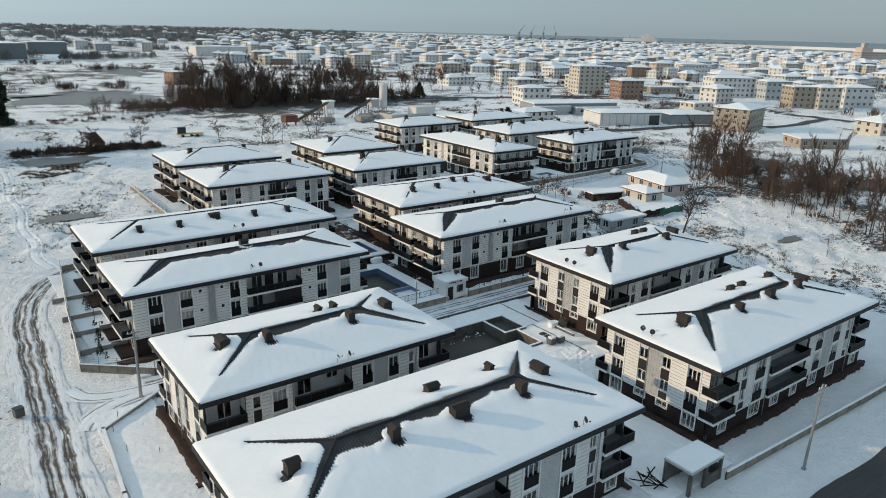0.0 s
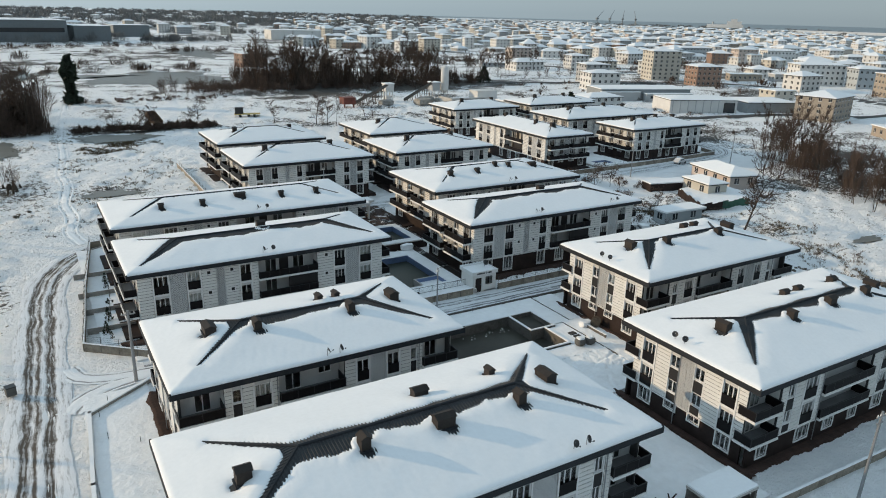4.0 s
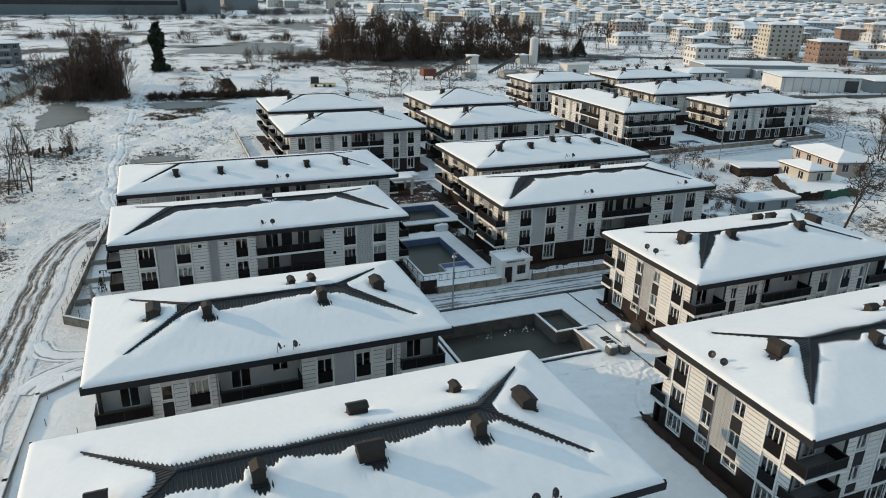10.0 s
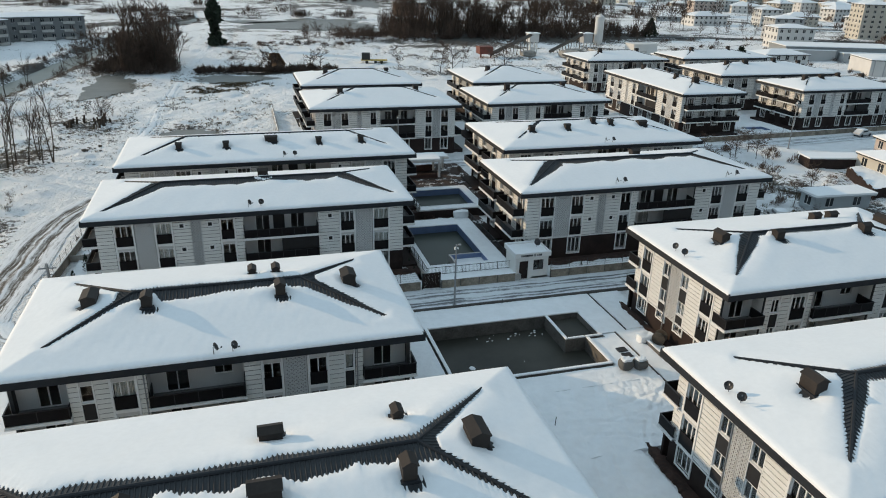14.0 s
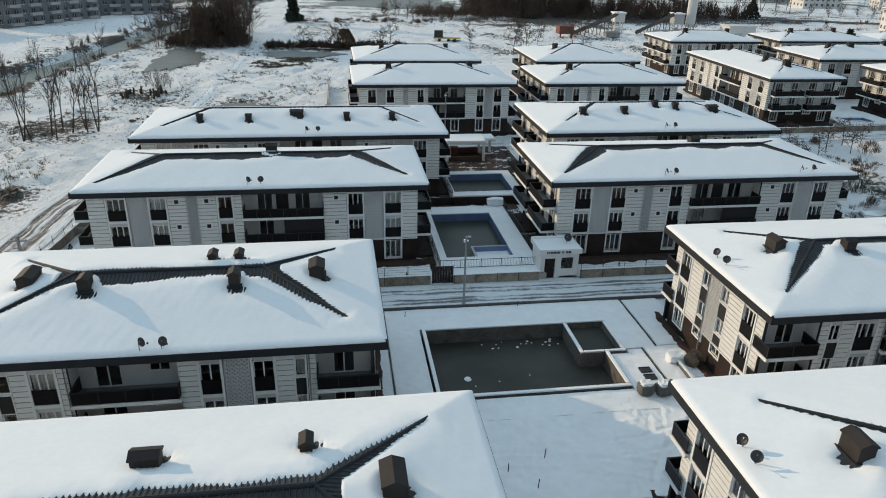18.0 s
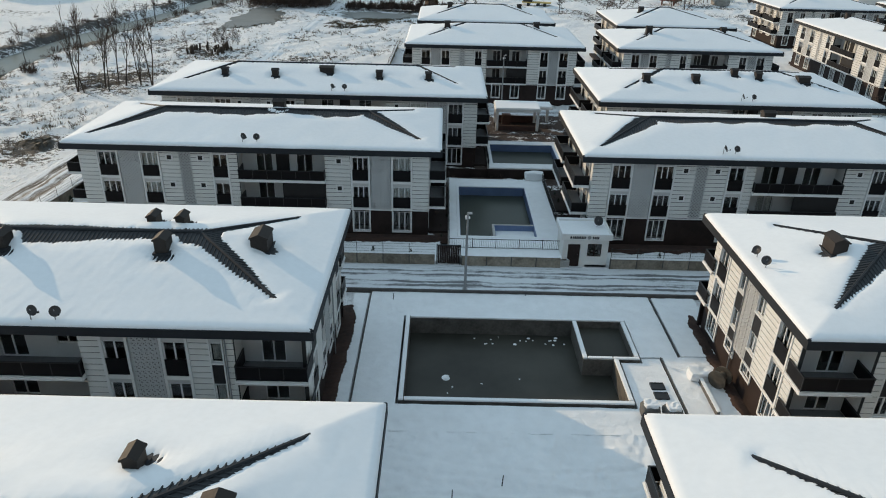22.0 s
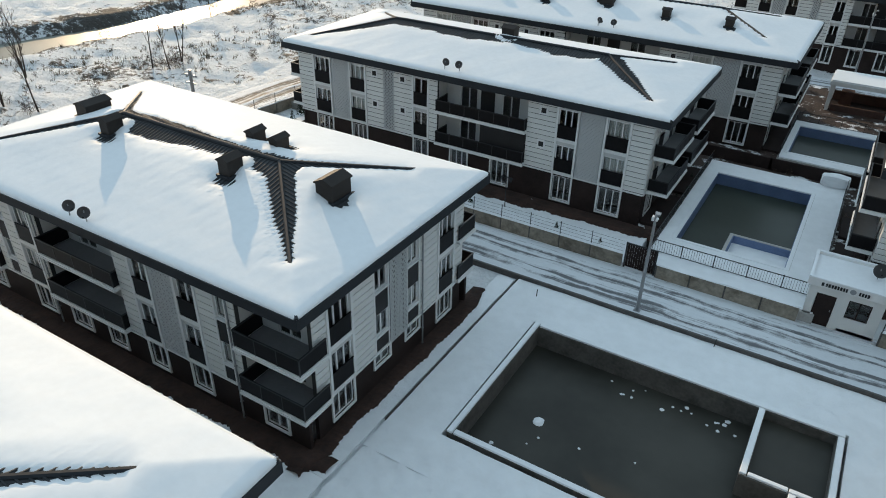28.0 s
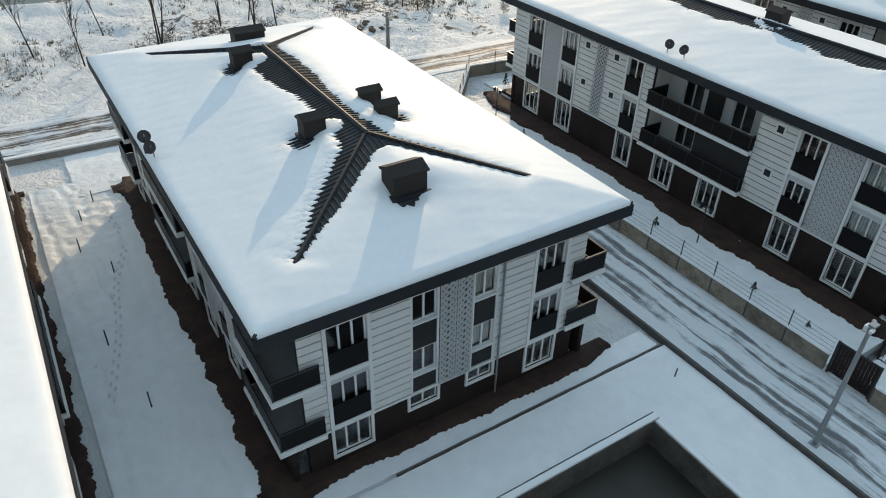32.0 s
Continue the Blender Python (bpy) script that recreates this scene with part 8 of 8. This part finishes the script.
def car(x, y, turn, mat, label):
    root = new("car")
    root.matrix_world = pose(x, y, 0.05, 0, 0, turn)
    tagged(root, label, "car", "parked cars")
    def hull(bm):
        prof = [(-2.1, 0.35), (2.1, 0.35), (2.15, 0.75), (1.25, 0.92), (0.65, 1.42), (-1.2, 1.45), (-1.85, 0.98), (-2.15, 0.85)]
        a = [bm.verts.new((p, -0.82, q)) for p, q in prof]
        b = [bm.verts.new((p, 0.82, q)) for p, q in prof]
        bm.faces.new(a)
        bm.faces.new(b[::-1])
        for i in range(len(prof)):
            j = (i + 1) % len(prof)
            bm.faces.new((a[j], a[i], b[i], b[j]))
        bmesh.ops.bevel(bm, geom=bm.edges[:], offset=0.06, segments=2, affect="EDGES")
    part_of("body", hull, mat, root)
    for s in (-0.825, 0.825):
        part_of("side_window", lambda bm: bx(bm, -1.1, 0.6, s - 0.01, s + 0.01, 0.98, 1.34), PANE, root)
        for k in (-1.35, 1.35):
            part_of("wheel", lambda bm: tube(bm, (k, s - 0.1, 0.32), (k, s + 0.1, 0.32), 0.32, 0.32, 14), BLACK, root)
    part_of("snow_cap", lambda bm: (bx(bm, -1.1, 0.55, -0.7, 0.7, 1.44, 1.56), bx(bm, 1.25, 2.0, -0.7, 0.7, 0.86, 0.98)), SNOW, root)


car(118.6, 98.2, 70, CARPAINT[0], "white car capped with snow beside the end block")
car(114.0, 135.0, 5, CARPAINT[1], "dark car capped with snow on the back street")
car(176.0, 140.6, 12, CARPAINT[0], "white car capped with snow on the back street")

# ---------------------------------------------------------------- the wide town
town = np.random.RandomState(8)
mids = 0
taken = [(o.location.x, o.location.y) for o in bpy.data.objects if o.name.startswith(("house", "workshop", "apartment_tower"))]
while mids < 46:
    x, y = town.uniform(300, 760), town.uniform(120, 760)
    if y > 340 + 0.9 * (x - 250) + 120 or min(math.hypot(x - a, y - b) for a, b in taken) < 30:
        continue
    taken.append((x, y))
    f = int(town.choice([1, 2, 2, 3, 3, 4]))
    m = PALETTE[town.choice([0, 0, 0, 1, 1, 4, 5, 2, 6])]
    house(x, y, town.uniform(12, 24), town.uniform(11, 17), f * 2.8, m, ("low one-storey town house with snow on its roof" if f == 1 else "town house of %d storeys with snow on its roof" % f), town.uniform(-30, 10), f, town.uniform(1.6, 3.0), town.rand() < 0.15, "house", True, 0.9)
    mids += 1


def far_town(n, seed, region, mats, label):
    """Very many far houses as one object: bodies in several colours, snowy hipped roofs and dark window rows."""
    rng = np.random.RandomState(seed)
    V, F, M = [], [], []
    def quad(vs, mi):
        k = len(V)
        V.extend(vs)
        F.append(tuple(range(k, k + len(vs))))
        M.append(mi)
    made = 0
    while made < n:
        x, y = region(rng)
        if x is None:
            continue
        made += 1
        w, d, f = rng.uniform(9, 20), rng.uniform(8, 14), rng.choice([1, 1, 2, 2, 2, 3, 3, 4])
        h = f * 2.9
        t = rng.uniform(-0.6, 0.3)
        c, s = math.cos(t), math.sin(t)
        P = lambda a, b, z: (x + a * c - b * s, y + a * s + b * c, z)
        col = 1 + rng.choice(len(mats) - 2, p=WEIGHTS)
        a, b, o = w / 2, d / 2, 0.9
        cs = ((-a, -b), (a, -b), (a, b), (-a, b))
        for i in range(4):
            p, q = cs[i], cs[(i + 1) % 4]
            quad([P(*p, -0.5), P(*q, -0.5), P(*q, h), P(*p, h)], col)
            if i != 2:
                L = math.hypot(q[0] - p[0], q[1] - p[1])
                k = max(1, int(L / 3.6))
                ox, oy = (q[1] - p[1]) / L * 0.12, -(q[0] - p[0]) / L * 0.12
                for fl in range(f):
                    for j in range(k):
                        u0, u1 = (j + 0.36) / k, (j + 0.64) / k
                        e0 = (p[0] + (q[0] - p[0]) * u0 + ox, p[1] + (q[1] - p[1]) * u0 + oy)
                        e1 = (p[0] + (q[0] - p[0]) * u1 + ox, p[1] + (q[1] - p[1]) * u1 + oy)
                        z0 = fl * 2.9 + 0.9
                        quad([P(*e0, z0), P(*e1, z0), P(*e1, z0 + 1.4), P(*e0, z0 + 1.4)], len(mats) - 1)
        rh = rng.uniform(1.4, 3.2)
        k = min(a, b) + o
        ee = [(-a - o, -b - o), (a + o, -b - o), (a + o, b + o), (-a - o, b + o)]
        r0, r1 = ((-a - o + k, 0), (a + o - k, 0)) if a >= b else ((0, -b - o + k), (0, b + o - k))
        R = [P(*q, h) for q in ee]
        T0, T1 = P(*r0, h + rh), P(*r1, h + rh)
        if a >= b:
            quad([R[0], R[1], T1, T0], 0), quad([R[1], R[2], T1], 0), quad([R[2], R[3], T0, T1], 0), quad([R[3], R[0], T0], 0)
        else:
            quad([R[0], R[1], T0], 0), quad([R[1], R[2], T1, T0], 0), quad([R[2], R[3], T1], 0), quad([R[3], R[0], T0, T1], 0)
    ob = raw("far_town", V, F, mats, None, "", False)
    ob.data.polygons.foreach_set("material_index", M)
    tagged(ob, label, "town", kind="stuff")


WEIGHTS = [0.48, 0.2, 0.04, 0.05, 0.12, 0.07, 0.04]
# panes lightened in colour to stand in for distance haze
FARPANE = surface("haze_painted_far_glass", (0.10, 0.11, 0.12), 0.4, var=0.1, bump=0.0)
TOWN_MATS = [SNOW, *PALETTE, FARPANE]
def right_side(rng):
    r, a = 650 + 1500 * rng.rand() ** 0.8, rng.uniform(-8, 52)
    x, y = 20 + r * math.cos(radians(a)), 20 + r * math.sin(radians(a))
    return (x, y) if x < 1400 + 0.477 * (y - 590) else (None, None)
def middle(rng):
    r, a = 720 + 1900 * rng.rand(), rng.uniform(48, 72)
    return 20 + r * math.cos(radians(a)), 20 + r * math.sin(radians(a))
def left_side(rng):
    r, a = 1000 + 2200 * rng.rand(), rng.uniform(66, 112)
    return 20 + r * math.cos(radians(a)), 20 + r * math.sin(radians(a))
far_town(2100, 1, right_side, TOWN_MATS, "dense snowy town of pale low houses running to the sea")
far_town(620, 2, middle, TOWN_MATS, "scattered snowy suburb of pale low houses")
far_town(170, 3, left_side, TOWN_MATS, "few far snowy farmsteads and works on the plain")


def far_scrub(n, seed, region, h0, h1, label, mat=TWIG, blades=40, thin=0.12, wide=(2.5, 5.0)):
    """Far hedges, thickets and woods as one object: fans of thin twigs that rise from many feet."""
    rng = np.random.RandomState(seed)
    feet = []
    while len(feet) < n:
        x, y = region(rng)
        if x is not None:
            feet.append((x, y))
    c = np.repeat(np.array(feet), blades, 0)
    N = len(c)
    H, W = (np.repeat(q, blades) for q in (rng.uniform(h0, h1, n), rng.uniform(*wide, n)))
    a, r = rng.uniform(0, 6.283, N), np.sqrt(rng.rand(N))
    foot = np.stack([c[:, 0] + 0.55 * W * r * np.cos(a), c[:, 1] + 0.55 * W * r * np.sin(a), H * rng.uniform(-0.05, 0.35, N) * (rng.rand(N) < 0.6)], 1)
    b = a + rng.normal(0, 0.6, N)
    tip = np.stack([c[:, 0] + W * r * np.cos(b), c[:, 1] + W * r * np.sin(b), H * (1 - 0.55 * r ** 2) * rng.uniform(0.55, 1.0, N)], 1)
    g = rng.uniform(0, 6.283, N)
    t = thin * rng.uniform(0.6, 1.5, N)
    s = np.stack([np.cos(g), np.sin(g), 0 * g], 1) * t[:, None]
    mid = 0.45 * foot + 0.55 * tip
    v = np.stack([foot, mid + s, tip, mid - s], 1).reshape(-1, 3)
    tagged(raw("far_scrub", v, np.arange(len(v)).reshape(-1, 4), mat, None, "", False), label, "woodland", kind="stuff")


def belts(rows, x0, x1, fill, wave=1.0):
    """Broken tree belts across the plain at the given depths."""
    def go(rng):
        k = rng.randint(len(rows))
        x, y = rng.uniform(x0, x1 + 0.3 * max(0, rows[k] - 400)), rows[k] + rng.normal(0, 5 + 0.008 * rows[k])
        f = math.sin(x * 0.019 * wave + k * 1.7) + 0.9 * math.sin(x * 0.071 * wave + k * 2.9) + 0.5 * math.sin(x * 0.23 + k)
        return (x, y + 0.12 * x) if f > fill else (None, None)
    return go


def ring(r0, r1, a0, a1):
    def go(rng):
        r, a = rng.uniform(r0, r1), rng.uniform(a0, a1)
        return 20 + r * math.cos(radians(a)), 20 + r * math.sin(radians(a))
    return go


def block_of(x0, x1, y0, y1):
    return lambda rng: (rng.uniform(x0, x1), rng.uniform(y0, y1))


def between(rng):
    x, y = rng.uniform(290, 1250), rng.uniform(60, 1150)
    return (x, y) if y < 430 + 1.1 * (x - 250) and math.sin(x * 0.021 + 1) * math.sin(y * 0.027) + 0.4 * math.sin(0.11 * x) > 0.1 else (None, None)


def wood_floor(rng):
    x, y = rng.uniform(150, 240), rng.uniform(34, 146)
    return (x, y) if in_wood(x, y) and not in_wood(x - 48, y) else (None, None)


def wood_heart(rng):
    x, y = rng.uniform(176, 235), rng.uniform(86, 140)
    return (x, y) if in_wood(x - 3, y) and not in_wood(x - 34, y) else (None, None)


def canal_sides(rng):
    k = rng.randint(6, len(CANAL_LINE) - 1)
    (ax, ay), (bx_, by), u = CANAL_LINE[k], CANAL_LINE[k + 1], rng.rand()
    L, w = math.hypot(bx_ - ax, by - ay), rng.choice((-1, 1)) * rng.uniform(5.5, 11)
    return ax + (bx_ - ax) * u - (by - ay) / L * w, ay + (by - ay) * u + (bx_ - ax) / L * w


far_scrub(230, 1, belts((455, 500, 560, 625, 700), -260, 300, 0.55), 3, 9, "dark leafless hedges and tree rows on the snowy plain", TWIG, 60, 0.13, (3, 7))
# the next three are painted pale to look hazed by distance
far_scrub(420, 7, belts((790, 900, 1010, 1130, 1260, 1400), -420, 420, 0.25, 0.6), 6, 13, "tree belts farther out on the plain, haze painted into their grey", HAZED, 60, 0.30, (5, 13))
far_scrub(1500, 2, ring(1550, 3900, 60, 119), 10, 20, "far woods along the horizon, haze painted in as pale grey", HAZED, 46, 1.1, (14, 34))
far_scrub(520, 8, ring(1500, 3300, 30, 60), 6, 12, "woods beyond the suburb, haze painted into their grey", HAZED, 30, 0.8, (8, 22))
far_scrub(1000, 3, between, 2.5, 7.5, "bare hedges and gardens between the town houses", TWIG, 44, 0.16, (2.0, 6.0))
far_scrub(64, 6, block_of(6, 29, 248, 268), 2.0, 6.0, "dark brown thicket beside the canal", TWIG, 90, 0.07, (1.5, 3.5))
far_scrub(130, 9, block_of(35, 78, 248, 252.5), 1.3, 3.4, "low dark hedge along the edge of the field", TWIG, 80, 0.06, (0.9, 2.0))
far_scrub(46, 10, block_of(38, 100, 318, 332), 0.8, 2.6, "ragged brown scrub on the snowy bank", TWIG, 60, 0.07, (1.0, 2.6))
far_scrub(100, 4, block_of(92, 172, 340, 374), 2.0, 6.5, "brown undergrowth of the tall stand", TWIG, 80, 0.09, (2.0, 4.5))
far_scrub(80, 11, block_of(170, 252, 342, 380), 1.5, 5.5, "brown undergrowth of the lower wood", TWIG, 80, 0.09, (2.0, 4.5))
far_scrub(80, 13, block_of(118, 172, 348, 388), 8, 18.5, "brown haze of twigs in the tall stand", TWIG, 130, 0.06, (2.5, 5.0))
far_scrub(60, 14, block_of(170, 252, 347, 390), 6, 14, "brown haze of twigs in the lower wood", TWIG, 110, 0.06, (2.5, 5.0))
far_scrub(40, 15, block_of(14, 27, 250, 266), 8, 20, "brown haze of twigs in the tall thicket", TWIG, 130, 0.045, (1.8, 3.2))
far_scrub(44, 16, wood_heart, 4, 10, "brown haze of twigs in the winter wood", TWIG, 110, 0.045, (1.6, 3.4))
far_scrub(46, 17, block_of(118, 150, 102, 136), 0.6, 2.2, "dark garden scrub beside the small houses", TWIG, 70, 0.035, (0.7, 1.8))
far_scrub(60, 18, block_of(225, 300, 165, 330), 0.8, 3.0, "low hedges between the workshops", TWIG, 60, 0.06, (1.0, 3.0))
far_scrub(90, 5, wood_floor, 0.6, 2.6, "dense brown undergrowth of the winter wood", TWIG, 90, 0.06, (1.2, 3.2))
far_scrub(80, 12, canal_sides, 0.8, 3.5, "brown scrub along the canal banks", TWIG, 60, 0.05, (0.8, 2.2))

# ---------------------------------------------------------------- sea, breakwater, ship
SEA = water_mat("grey_winter_sea", (0.16, 0.20, 0.22), 0.35, 0.1)
sea = part_of("sea", lambda bm: bmesh.ops.create_grid(bm, x_segments=2, y_segments=2, size=3000), SEA, None, "", pose(4100, 2300, -0.8))
tagged(sea, "flat grey winter sea to the horizon", "water", kind="structure")
kerb_run("breakwater", [(1990, 1660), (2170, 1468), (2308, 1230), (2375, 971), (2420, 700)], 26, -2, 7.0, SNOW, "long pale breakwater at the harbour mouth", "breakwater")
ship = new("cargo_ship")
ship.matrix_world = pose(2010, 1590, -0.8, 0, 0, -52)
tagged(ship, "white cargo ship lying in the harbour", "ship")
part_of("hull", lambda bm: (bx(bm, -70, 62, -10, 10, -2, 9),), FACTORY, ship, "dark grey hull")
part_of("superstructure", lambda bm: (bx(bm, -60, 50, -9.5, 9.5, 9, 19), bx(bm, 0, 44, -8, 8, 19, 29), bx(bm, 12, 30, -6, 6, 29, 36)), PALETTE[0], ship, "white superstructure")
part_of("funnel", lambda bm: tube(bm, (-40, 0, 17), (-42, 0, 27), 3.5, 3.0, 12), PALETTE[4], ship)
for i in range(4):
    cr = new("harbour_crane")
    cr.matrix_world = pose(1640 + i * 22, 1790 - i * 34, 0, 0, 0, 20 * i)
    tagged(cr, "tall dark harbour crane with raised jib", "crane", "harbour cranes")
    part_of("tower", lambda bm: (tube(bm, (-6, 0, -1), (-2, 0, 26), 1.4, 1.0, 4), tube(bm, (6, 0, -1), (2, 0, 26), 1.4, 1.0, 4), bx(bm, -4, 4, -3, 3, 24, 29)), FACTORY, cr)
    part_of("jib", lambda bm: tube(bm, (0, 0, 28), (26, 0, 52), 1.2, 0.6, 4), FACTORY, cr)
